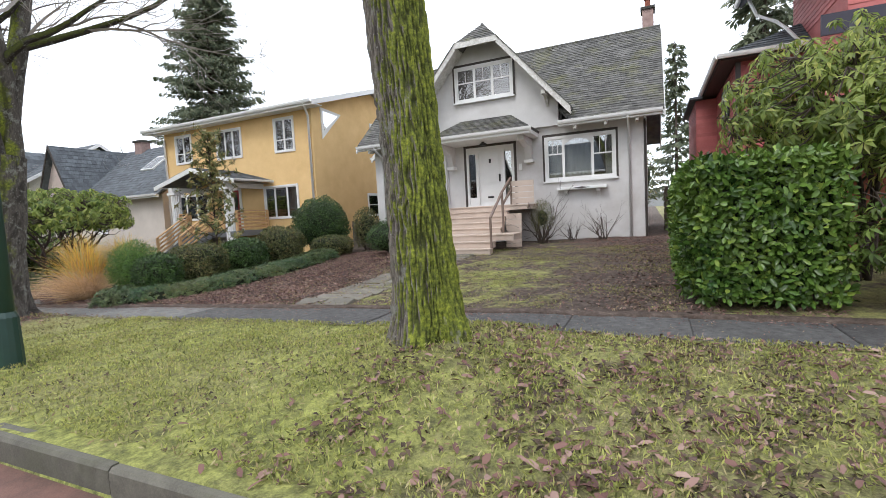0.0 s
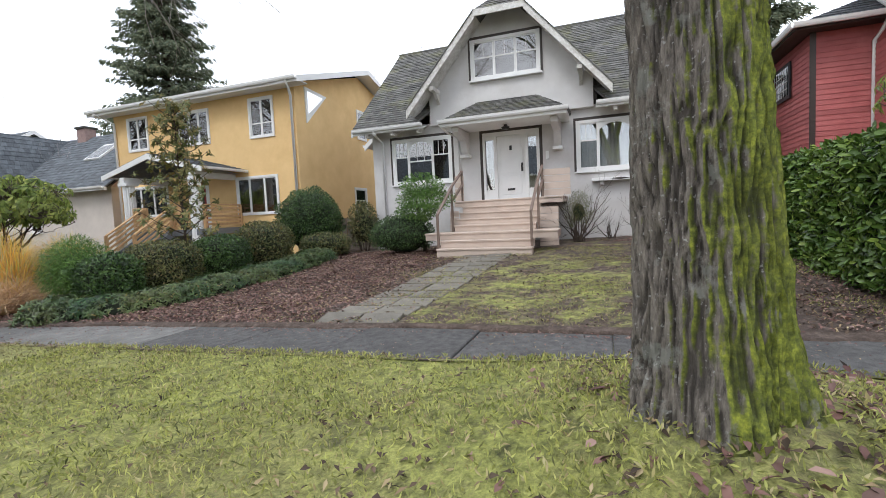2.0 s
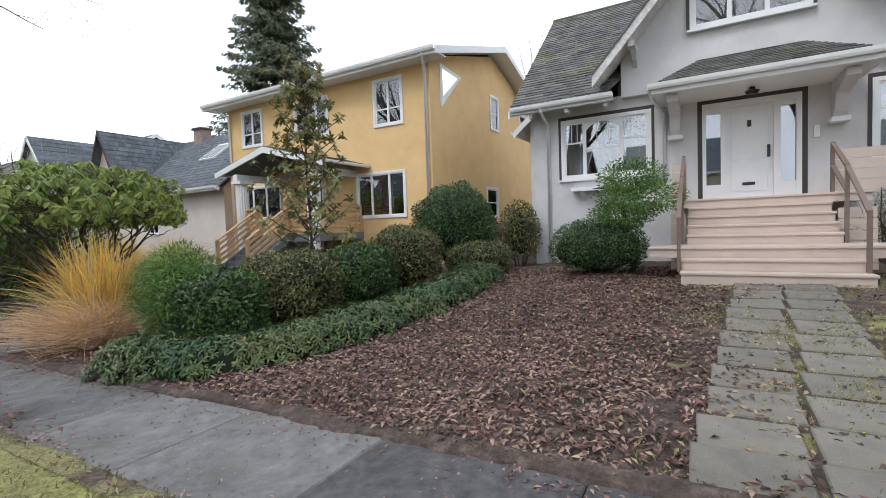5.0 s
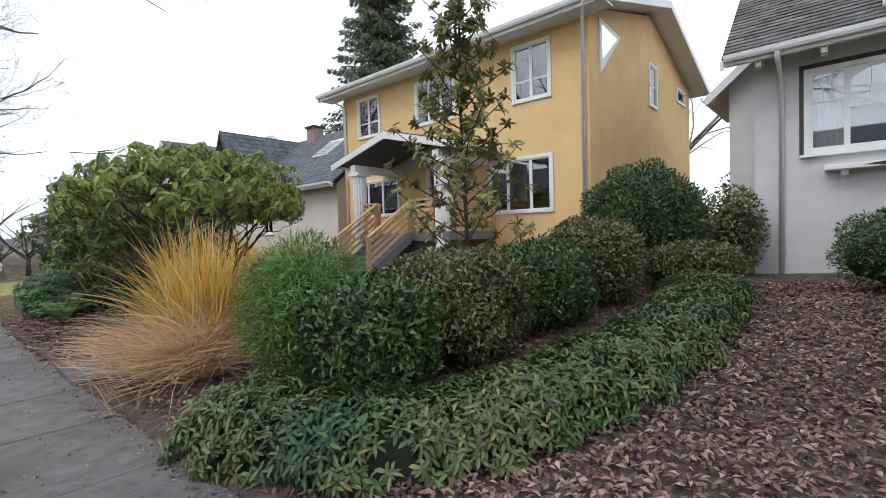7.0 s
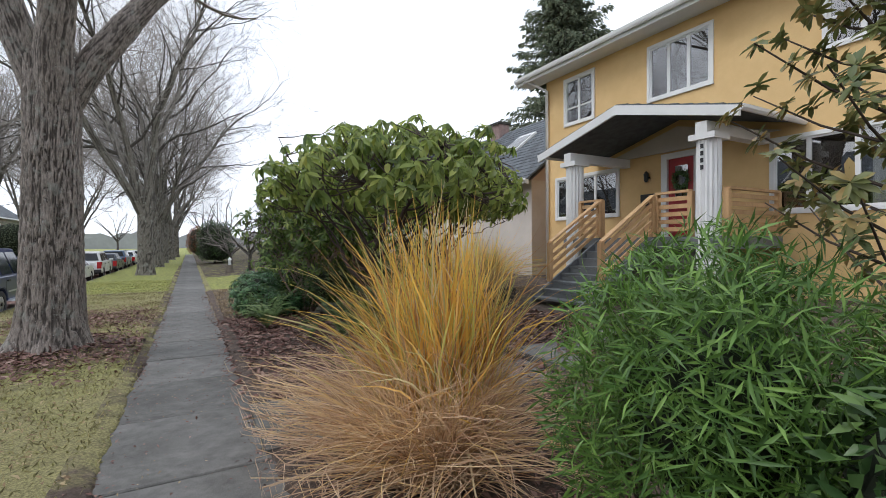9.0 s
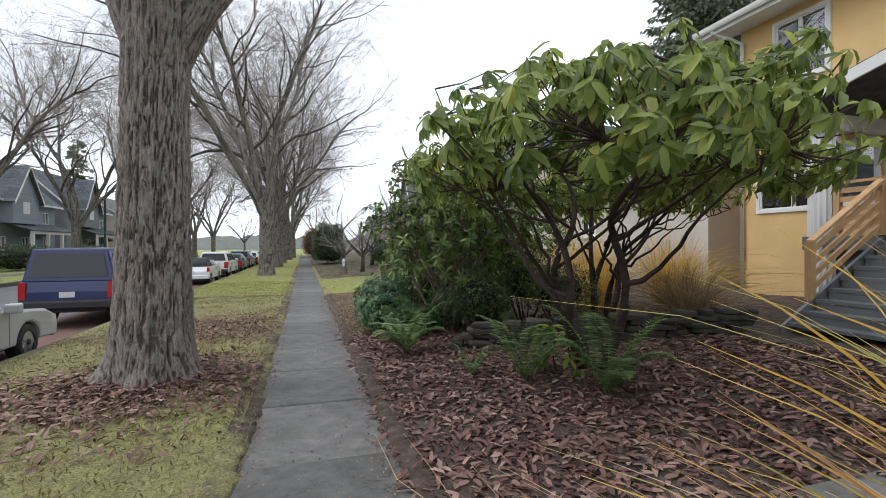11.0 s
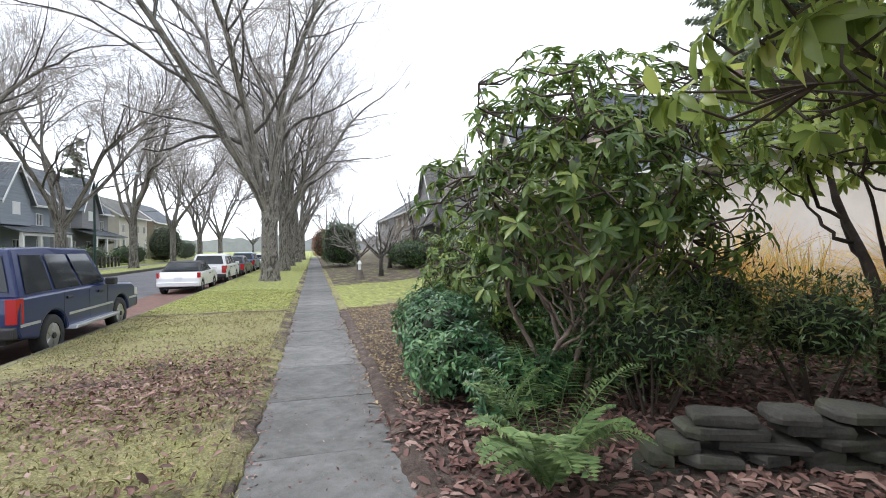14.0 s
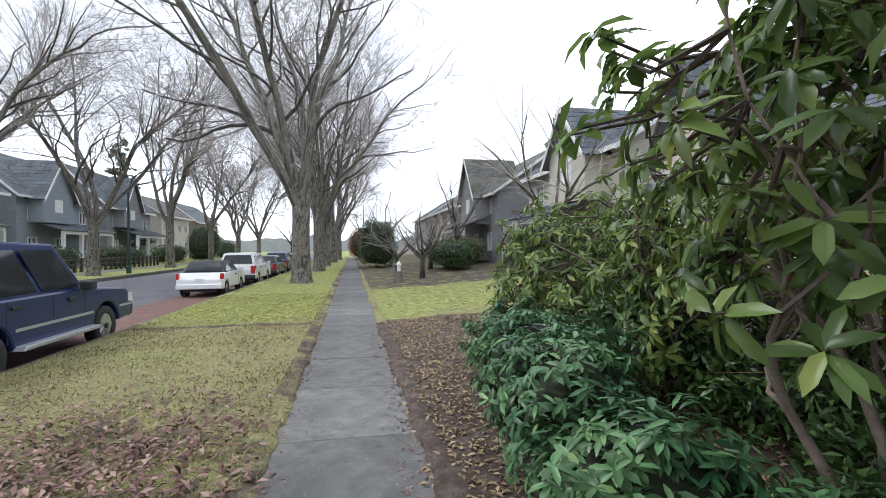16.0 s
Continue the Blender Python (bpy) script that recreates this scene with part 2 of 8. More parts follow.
M_darkleaf = leafy("old_dark_leaf", [(0.0, (0.02, 0.014, 0.01)), (0.5, (0.06, 0.04, 0.027)), (1.0, (0.17, 0.115, 0.075))], 0.75, 0.05)
M_litter = leafy("fallen_leaf", [(0.0, (0.04, 0.019, 0.017)), (0.35, (0.125, 0.052, 0.045)), (0.7, (0.23, 0.115, 0.095)), (1.0, (0.42, 0.29, 0.24))], 0.75, 0.05)
M_strawleaf = leafy("dry_straw", [(0.0, (0.13, 0.08, 0.045)), (0.5, (0.3, 0.21, 0.11)), (1.0, (0.5, 0.4, 0.24))], 0.8, 0.15)
M_moss = leafy("moss_blade", [(0.0, (0.06, 0.075, 0.025)), (0.4, (0.28, 0.32, 0.07)), (0.75, (0.56, 0.58, 0.15)), (0.9, (0.36, 0.28, 0.14)), (1.0, (0.56, 0.5, 0.27))], 0.8, 0.3)
M_laurel = leafy("laurel_leaf", [(0.0, (0.014, 0.042, 0.01)), (0.5, (0.045, 0.115, 0.02)), (0.85, (0.12, 0.23, 0.04)), (1.0, (0.3, 0.4, 0.075))], 0.26, 0.18)
M_rhodo = leafy("rhododendron_leaf", [(0.0, (0.03, 0.06, 0.022)), (0.5, (0.115, 0.205, 0.055)), (0.85, (0.22, 0.33, 0.09)), (1.0, (0.36, 0.4, 0.1))], 0.26, 0.4)
M_rhodo_sun = leafy("yellowish_rhododendron_leaf", [(0.0, (0.06, 0.11, 0.03)), (0.5, (0.22, 0.32, 0.085)), (0.85, (0.4, 0.5, 0.13)), (1.0, (0.6, 0.6, 0.17))], 0.24, 0.55)
M_box = leafy("clipped_shrub_leaf", [(0.0, (0.008, 0.02, 0.008)), (0.6, (0.034, 0.085, 0.024)), (1.0, (0.14, 0.23, 0.06))], 0.3, 0.1)
M_olive = leafy("bronzed_shrub_leaf", [(0.0, (0.014, 0.026, 0.012)), (0.5, (0.07, 0.105, 0.035)), (0.85, (0.25, 0.29, 0.1)), (1.0, (0.26, 0.17, 0.07))], 0.42, 0.12)
M_fine = leafy("bright_fine_leaf", [(0.0, (0.02, 0.055, 0.014)), (0.5, (0.085, 0.19, 0.035)), (1.0, (0.23, 0.38, 0.08))], 0.45, 0.22)
M_sarc = leafy("low_hedge_leaf", [(0.0, (0.012, 0.04, 0.018)), (0.5, (0.036, 0.105, 0.034)), (0.95, (0.11, 0.21, 0.07)), (1.0, (0.28, 0.21, 0.06))], 0.3, 0.15)
M_glossy = leafy("glossy_blue_green_leaf", [(0.0, (0.008, 0.035, 0.016)), (0.5, (0.035, 0.12, 0.05)), (0.9, (0.1, 0.25, 0.1)), (1.0, (0.24, 0.36, 0.13))], 0.28, 0.2)
M_pampas = leafy("golden_grass", [(0.0, (0.25, 0.12, 0.06)), (0.14, (0.55, 0.26, 0.07)), (0.3, (0.9, 0.5, 0.06)), (0.6, (0.98, 0.66, 0.07)), (0.78, (0.55, 0.58, 0.1)), (0.88, (0.3, 0.36, 0.07)), (1.0, (0.9, 0.76, 0.5))], 0.5, 0.62)
M_skirt = leafy("dead_grass_skirt", [(0.0, (0.3, 0.18, 0.13)), (0.4, (0.6, 0.41, 0.29)), (0.75, (0.8, 0.62, 0.47)), (1.0, (0.86, 0.62, 0.26))], 0.7, 0.45)
M_magnolia = leafy("magnolia_leaf", [(0.0, (0.06, 0.1, 0.035)), (0.5, (0.15, 0.21, 0.07)), (0.75, (0.28, 0.28, 0.1)), (1.0, (0.42, 0.27, 0.1))], 0.4, 0.25)
M_fir = leafy("fir_needles", [(0.0, (0.07, 0.1, 0.07)), (0.6, (0.17, 0.2, 0.13)), (1.0, (0.3, 0.32, 0.2))], 0.7, 0.35)
M_fern = leafy("fern_frond", [(0.0, (0.06, 0.11, 0.04)), (0.6, (0.14, 0.23, 0.08)), (1.0, (0.26, 0.34, 0.13))], 0.5, 0.25)
# near-black colour paints the shade behind the outer leaves of shrubs and hedges
M_shade = surface("painted_inner_shade", (0.007, 0.011, 0.005), (0.022, 0.03, 0.012), 8, 0.95, 0.5, 30)


# ---- mesh helpers ----
class Shape:
    """Collects points and faces, then becomes one mesh."""

    def __init__(self):
        self.v, self.f = [], []

    def add(self, pts, faces):
        o = len(self.v)
        self.v += [tuple(p) for p in pts]
        self.f += [tuple(i + o for i in q) for q in faces]
        return self

    def box(self, x0, y0, z0, x1, y1, z1):
        p = [(x, y, z) for z in (z0, z1) for x, y in ((x0, y0), (x1, y0), (x1, y1), (x0, y1))]
        return self.add(p, [(3, 2, 1, 0), (4, 5, 6, 7), (0, 1, 5, 4), (1, 2, 6, 5), (2, 3, 7, 6), (3, 0, 4, 7)])

    def prism(self, outline, lift):
        """A flat outline (points in order) pushed along the vector lift."""
        n, lift = len(outline), Vector(lift)
        p = [Vector(q) for q in outline]
        return self.add([*p, *[q + lift for q in p]], [tuple(range(n))[::-1], tuple(range(n, 2 * n))] + [(i, (i + 1) % n, n + (i + 1) % n, n + i) for i in range(n)])

    def tube(self, pts, radii, sides=8, cap=True):
        pts = [Vector(p) for p in pts]
        o, ref = len(self.v), Vector((0.13, 0.31, 0.94))
        for i, p in enumerate(pts):
            d = (pts[min(i + 1, len(pts) - 1)] - pts[max(i - 1, 0)]).normalized()
            a = d.cross(ref if abs(d.dot(ref)) < 0.95 else Vector((1, 0, 0))).normalized()
            b = d.cross(a)
            r = radii[i] if hasattr(radii, "__len__") else radii
            for k in range(sides):
                t = 2 * math.pi * k / sides
                self.v.append(tuple(p + r * (math.cos(t) * a + math.sin(t) * b)))
        for i in range(len(pts) - 1):
            for k in range(sides):
                q, w = o + i * sides, (k + 1) % sides
                self.f.append((q + k, q + w, q + sides + w, q + sides + k))
        if cap:
            self.f.append(tuple(range(o, o + sides))[::-1])
            self.f.append(tuple(range(o + (len(pts) - 1) * sides, o + len(pts) * sides)))
        return self

    def mesh(self, name, smooth=False):
        me = bpy.data.meshes.new(name)
        me.from_pydata(self.v, [], self.f)
        if smooth:
            me.shade_smooth()
        me.update()
        return me


def part(name, shape, material, parent=None, label="", smooth=False, bevel=0.0):
    """Links a shape as ONE mesh object, under a thing or a part where one is given."""
    me = shape if isinstance(shape, bpy.types.Mesh) else shape.mesh(name, smooth)
    if not me.materials:
        me.materials.append(material)
    ob = new(name, me)
    ob.parent = parent
    if bevel:
        bv = ob.modifiers.new("bevel", "BEVEL")
        bv.width, bv.segments, bv.limit_method = bevel, 2, "ANGLE"
    return tagged(ob, label)


def thing(name, label, category, group="", kind="", at=(0, 0, 0)):
    ob = new(name)
    ob.empty_display_size = 0.2
    ob.location = at
    return tagged(ob, label, category, group, kind)


def boxpart(name, b, material, parent=None, label="", bevel=0.0):
    return part(name, Shape().box(*b), material, parent, label, bevel=bevel)


rng = np.random.default_rng(7)


def leaves(name, P, D, N, length, width, material, parent=None, label="", droop=0.15, kind="", broad=False):
    """Many leaves in one mesh: at points P, growing along D, their upper side towards N; each is a folded blade of four faces, or eight on broad leaves."""
    P, D, N = (np.asarray(a, float) for a in (P, D, N))
    n = len(P)
    D = D / (np.linalg.norm(D, axis=1, keepdims=True) + 1e-9)
    S = np.cross(D, N)
    S /= np.linalg.norm(S, axis=1, keepdims=True) + 1e-9
    U = np.cross(S, D)
    L = (np.broadcast_to(length, n) * rng.uniform(0.7, 1.25, n))[:, None]
    W = (np.broadcast_to(width, n) * rng.uniform(0.75, 1.2, n))[:, None]
    mid = P + D * L * 0.5
    if broad:
        q1, q2, up = P + D * L * 0.26, P + D * L * 0.72 - U * L * droop * 0.4, U * W * 0.13
        v = np.stack([P, q1 - S * W * 0.42 + up, q1 - up * 0.4, q1 + S * W * 0.42 + up, q2 - S * W * 0.46 + up, q2 - up * 0.4, q2 + S * W * 0.46 + up, P + D * L - U * L * droop], 1).reshape(-1, 3)
        tri = np.array([(0, 2, 1), (0, 3, 2), (1, 2, 5), (1, 5, 4), (2, 3, 6), (2, 6, 5), (4, 5, 7), (5, 6, 7)])
    else:
        v = np.stack([P, mid - S * W * 0.5 + U * W * 0.12, mid - U * W * 0.06, mid + S * W * 0.5 + U * W * 0.12, P + D * L - U * L * droop], 1).reshape(-1, 3)
        tri = np.array([(0, 2, 1), (0, 3, 2), (1, 2, 4), (2, 3, 4)])
    k = 8 if broad else 5
    f = (np.arange(n)[:, None, None] * k + tri[None]).reshape(-1)
    me = bpy.data.meshes.new(name)
    me.vertices.add(n * k)
    me.vertices.foreach_set("co", v.reshape(-1))
    me.loops.add(len(f))
    me.loops.foreach_set("vertex_index", f)
    me.polygons.add(len(f) // 3)
    me.polygons.foreach_set("loop_start", np.arange(0, len(f), 3))
    me.update(calc_edges=True)
    ob = part(name, me, material, parent, label)
    return tagged(ob, kind=kind)


def unit(n):
    d = rng.normal(size=(n, 3))
    return d / np.linalg.norm(d, axis=1, keepdims=True)


# ---- ground ----
PROFILE_X = (-400, -60, -33, -26, -20, -16, -10, -5, 0, 6, 40, 400)
PROFILE_Z = (-0.9, -0.85, -0.78, -0.76, -0.68, -0.57, -0.36, -0.21, -0.14, -0.1, 0.0, 0.0)
KERB, WALK0, WALK1, FAR_KERB = 1.84, 5.68, 6.95, -8.4


def base_z(x):
    return np.interp(x, PROFILE_X, PROFILE_Z)


def ground_z(x, y):
    """Height of the ground: road, verge, footpath and the rising front yards."""
    x, y = np.asarray(x, float), np.asarray(y, float)
    yard = np.interp(y, (6.9, 9.0, 13.2, 17.0, 40), (0.0, 0.09, 0.4, 0.5, 0.55))
    mound = 0.31 * np.exp(-((x + 2.15) ** 2 + (y - 4.25) ** 2) / 1.6) + 0.12 * np.exp(-((x + 12.9) ** 2 + (y - 4.7) ** 2) / 1.2) + 0.14 * np.exp(-((x + 22.2) ** 2 + (y - 4.4) ** 2) / 1.2)
    verge = 0.05 + mound
    h = np.where(y > WALK1 + 0.05, yard + 0.01, np.where(y > WALK0 - 0.06, -0.05, np.where(y > KERB - 0.1, verge, np.where(y > FAR_KERB, -0.3, 0.0))))
    return base_z(x) + h


def gz(x, y):
    return float(ground_z(x, y))


gx = np.concatenate([[-1500, -600, -300, -180, -120, -90, -70], np.arange(-56, -34, 1.0), [-33.7, -33.45, -33.3, -33.15, -32.9], np.arange(-32, -26, 1.0), np.arange(-26, 8, 0.22), np.arange(8, 30, 2.0), [40, 70, 120, 300, 1500]])
gy = np.concatenate([[-1500, -400, -150, -80, -50, -30, -20, -14, -11, -8.7, -8.41, -8.39, -4, 0, 1.64, 1.66], np.arange(1.8, 5.5, 0.2), [5.55, 5.615, 5.625, 6.2, 6.995, 7.005], np.arange(7.1, 18, 0.22), [19, 21, 24, 28, 34, 45, 70, 120, 300, 1500]])
XX, YY = np.meshgrid(gx, gy, indexing="ij")
ZZ = ground_z(XX, YY)
rough_zone = (YY > 1.8) & ((YY < 5.5) | (YY > 7)) & (YY < 18) & (XX > -50) & (XX < 9)
bumps = np.array([noise.noise(Vector((x * 1.1, y * 1.1, 0))) * 0.035 + noise.noise(Vector((x * 3.7, y * 3.7, 4))) * 0.022 for x, y in zip(XX.ravel(), YY.ravel())]).reshape(XX.shape)
ZZ = ZZ + np.where(rough_zone, bumps, 0)


def bareness(x, y):
    """How far the lawn gives way to bare earth and needles: 0 to 1."""
    b = 0.0
    if y > WALK1:
        b = 0.36
        if -11.5 < x < 0.6:
            b = 0.55 + 0.28 * math.exp(-((x + 9.3) / 1.9) ** 2) - 0.16 * math.exp(-(((x + 3.6) / 2.2) ** 2 + ((y - 9.5) / 3.0) ** 2)) + 0.25 * math.exp(-((x - 0.3) / 1.3) ** 2)
            b += 0.2 * max(0.0, min(1.0, (-6.9 - x) / 1.2))
        elif -28.5 < x <= -11.5:
            b = 0.8
        elif -33.5 < x <= -28.5:
            b = 0.55
        elif x <= -33.5:
            b = 0.22 if x > -42 else 0.5
    elif KERB < y < WALK0:
        b = 0.25 + 0.1 * max(0.0, min(1.0, (x + 2.4) / 1.5)) - (0.15 if x < -33.5 else 0)
        b += 0.6 * math.exp(-((x + 33.3) / 0.12) ** 2)
        for tx in (-12.9, -22.2):
            b += 0.55 * math.exp(-((x - tx) ** 2 + (y - 4.5) ** 2) / 1.3)
        b += 0.15 * math.exp(-((x + 26.5) / 1.6) ** 2)
    return b


nx, ny = XX.shape
me = bpy.data.meshes.new("ground")
me.from_pydata([(float(a), float(b), float(c)) for a, b, c in zip(XX.ravel(), YY.ravel(), ZZ.ravel())], [], [(i * ny + j, (i + 1) * ny + j, (i + 1) * ny + j + 1, i * ny + j + 1) for i in range(nx - 1) for j in range(ny - 1)])
att = me.attributes.new("dry", "FLOAT", "POINT")
att.data.foreach_set("value", [float(np.interp(a, (-60, -34.2, -33.2, -16, -8, -2.5, 0, 6), (-0.1, -0.06, 0.3, 0.27, 0.05, 0.02, 0.16, 0.2))) for a in XX.ravel()])
att = me.attributes.new("bare", "FLOAT", "POINT")
att.data.foreach_set("value", [bareness(float(a), float(b)) for a, b in zip(XX.ravel(), YY.ravel())])
me.shade_smooth()
ground = tagged(part("ground", me, M_ground), "mossy green lawn worn to brown earth in places", "ground", kind="structure")


def strip(name, x_list, y0, y1, lift, material, depth=0.06):
    """A sheet that follows the street's slope."""
    s = Shape()
    for a, b in zip(x_list[:-1], x_list[1:]):
        za, zb = float(base_z(a)) + lift, float(base_z(b)) + lift
        p = [(a, y0, za), (b, y0, zb), (b, y1, zb), (a, y1, za)]
        s.add(p, [(0, 1, 2, 3)])
    return part(name, s, material)


road_x = [-600, -300, -150, -100, -60, -50, -40, -33, -26, -20, -16, -10, -5, 0, 6, 20, 40, 400]
tagged(strip("road", road_x, FAR_KERB + 0.12, KERB - 0.12, -0.17, M_asphalt), "grey worn asphalt street", "road", kind="structure")
tagged(strip("fallen_leaf_gutter", [x for x in road_x if -101 < x < 21], -0.4, KERB - 0.13, -0.163, M_redleaf_road), "reddish crushed leaves along the gutter of the street", "leaf litter", kind="stuff")


# ---- footpath, kerb ----
def slab_mesh(name, w, d, h, ease=0.012):
    """A slab with eased upper edges, its top at z 0."""
    s = Shape()
    a, b = w / 2, d / 2
    rings = [(a, b, -h), (a, b, -ease), (a - ease, b - ease, 0)]
    p = [(x * sx, y * sy, z) for x, y, z in rings for sx, sy in ((-1, -1), (1, -1), (1, 1), (-1, 1))]
    x = lambda i, j: i * 4 + j % 4
    s.add(p, [(8, 9, 10, 11)] + [(x(i, j), x(i, j + 1), x(i + 1, j + 1), x(i + 1, j)) for i in range(2) for j in range(4)])
    return s.mesh(name)


pavement = thing("pavement", "worn grey concrete footpath of cast slabs", "pavement", kind="structure")
slab_len = 1.52
slab_data = slab_mesh("paving_slab", slab_len - 0.006, WALK1 - WALK0, 0.12)
slab_data.materials.append(M_concrete)
damp_data = slab_mesh("paving_slab", slab_len - 0.006, WALK1 - WALK0, 0.12)
damp_data.materials.append(M_damp)
prng = random.Random(3)
for i in range(-75, 14):
    x = (i + 0.5) * slab_len + 0.4
    ob = new("paving_slab", damp_data if x > -9.4 else slab_data)
    ob.parent = pavement
    tilt = math.atan2(float(base_z(x + 0.7) - base_z(x - 0.7)), 1.4)
    ob.location = (x, (WALK0 + WALK1) / 2 + prng.uniform(-0.012, 0.012), float(base_z(x)) + prng.uniform(-0.008, 0.008))
    ob.rotation_euler = (prng.uniform(-0.006, 0.006), -tilt + prng.uniform(-0.004, 0.004), prng.uniform(-0.004, 0.004))
far_walk = tagged(strip("pavement_far", road_x, -13.2, -11.8, 0.03, M_concrete), "pale concrete footpath across the street", "pavement", kind="structure")

kerb_len = 1.83
kerb = thing("kerb", "weathered concrete kerb beside the mossy verge", "kerb", kind="structure")
for y0, name in ((KERB, "kerb_stone"), (FAR_KERB, "kerb_stone_far")):
    s = Shape()
    sgn = 1 if y0 > 0 else -1
    prof = [(-0.12, -0.3), (-0.12, 0.02), (-0.095, 0.045), (0.06, 0.045), (0.075, 0.03), (0.075, -0.3)]
    s.prism([(-kerb_len / 2 + 0.006, sgn * a, b) for a, b in prof], (kerb_len - 0.012, 0, 0))
    kd = s.mesh(name)
    kd.materials.append(M_kerb)
    for i in range(-60, 8):
        x = i * kerb_len - 0.6
        ob = new("kerb_stone", kd)
        ob.parent = kerb
        ob.location = (x, y0, float(base_z(x)) + prng.uniform(-0.006, 0.006))
        ob.rotation_euler = (0, -math.atan2(float(base_z(x + 0.9) - base_z(x - 0.9)), 1.8), prng.uniform(-0.003, 0.003))


# ---- building helpers ----
def wall(name, axis, plane, thick, a0, a1, z0, z1, holes, material, parent):
    """An upright wall along x (axis 'x') or y, from a0 to a1, with square openings (a, b, low, high) through it."""
    xs = sorted({a0, a1, *[h[0] for h in holes], *[h[1] for h in holes]})
    zs = sorted({z0, z1, *[h[2] for h in holes], *[h[3] for h in holes]})
    solid = lambda i, j: 0 <= i < len(xs) - 1 and 0 <= j < len(zs) - 1 and not any(h[0] <= xs[i] + 1e-6 and h[1] >= xs[i + 1] - 1e-6 and h[2] <= zs[j] + 1e-6 and h[3] >= zs[j + 1] - 1e-6 for h in holes)
    s, index = Shape(), {}

    def vert(i, j, k):
        if (i, j, k) not in index:
            index[i, j, k] = len(s.v)
            d = plane + thick * k
            s.v.append((xs[i], d, zs[j]) if axis == "x" else (d, xs[i], zs[j]))
        return index[i, j, k]

    for i in range(len(xs) - 1):
        for j in range(len(zs) - 1):
            if not solid(i, j):
                continue
            s.f.append((vert(i, j, 0), vert(i + 1, j, 0), vert(i + 1, j + 1, 0), vert(i, j + 1, 0)))
            s.f.append((vert(i, j + 1, 1), vert(i + 1, j + 1, 1), vert(i + 1, j, 1), vert(i, j, 1)))
            for di, dj, e in ((-1, 0, ((i, j + 1), (i, j))), (1, 0, ((i + 1, j), (i + 1, j + 1))), (0, -1, ((i, j), (i + 1, j))), (0, 1, ((i + 1, j + 1), (i, j + 1)))):
                if not solid(i + di, j + dj):
                    (p, q), (u, w) = e
                    s.f.append((vert(p, q, 0), vert(p, q, 1), vert(u, w, 1), vert(u, w, 0)))
    return part(name, s, material, parent)


def shingled(name, corners, material, parent, course=0.17, tab=0.3, thick=0.022, label="", skip=None):
    """A roof plane from its four corners (low left, low right, high right, high left) laid with overlapping courses of tabs."""
    a, b, c, d = (Vector(p) for p in corners)
    nrm = (b - a).cross(d - a).normalized()
    if nrm.z < 0:
        nrm = -nrm
    s = Shape()
    s.add([a, b, c, d, *[p - nrm * 0.06 for p in (a, b, c, d)]], [(0, 1, 2, 3), (7, 6, 5, 4), (0, 4, 5, 1), (1, 5, 6, 2), (2, 6, 7, 3), (3, 7, 4, 0)])
    r = random.Random(len(name) + int(a.x * 10))
    rows = max(2, int(max((d - a).length, (c - b).length) / course))
    for i in range(rows):
        t0, t1 = i / rows, min(1.0, (i + 1.15) / rows)
        l0, r0, l1, r1 = a.lerp(d, t0), b.lerp(c, t0), a.lerp(d, t1), b.lerp(c, t1)
        w = (r0 - l0).length
        n = max(1, int(w / tab))
        off = 0.5 * (i % 2) / n
        cuts = [0.0] + [min(1, max(0, (k + 0.0) / n + off)) for k in range(1, n)] + [1.0]
        for u, v in zip(cuts[:-1], cuts[1:]):
            if v - u < 1e-4:
                continue
            if skip and skip(l0.lerp(r0, (u + v) / 2)):
                continue
            h, e = thick * r.uniform(0.7, 1.35), 0.004 / max(w, 0.3)
            p = [l0.lerp(r0, u + e), l0.lerp(r0, v - e), l1.lerp(r1, v - e), l1.lerp(r1, u + e)]
            q = [p[0] + nrm * h, p[1] + nrm * h, p[2] + nrm * 0.003, p[3] + nrm * 0.003]
            s.add([p[0], p[1], *q], [(2, 3, 4, 5), (0, 1, 3, 2), (0, 2, 5), (1, 4, 3)])
    return part(name, s, material, parent, label)


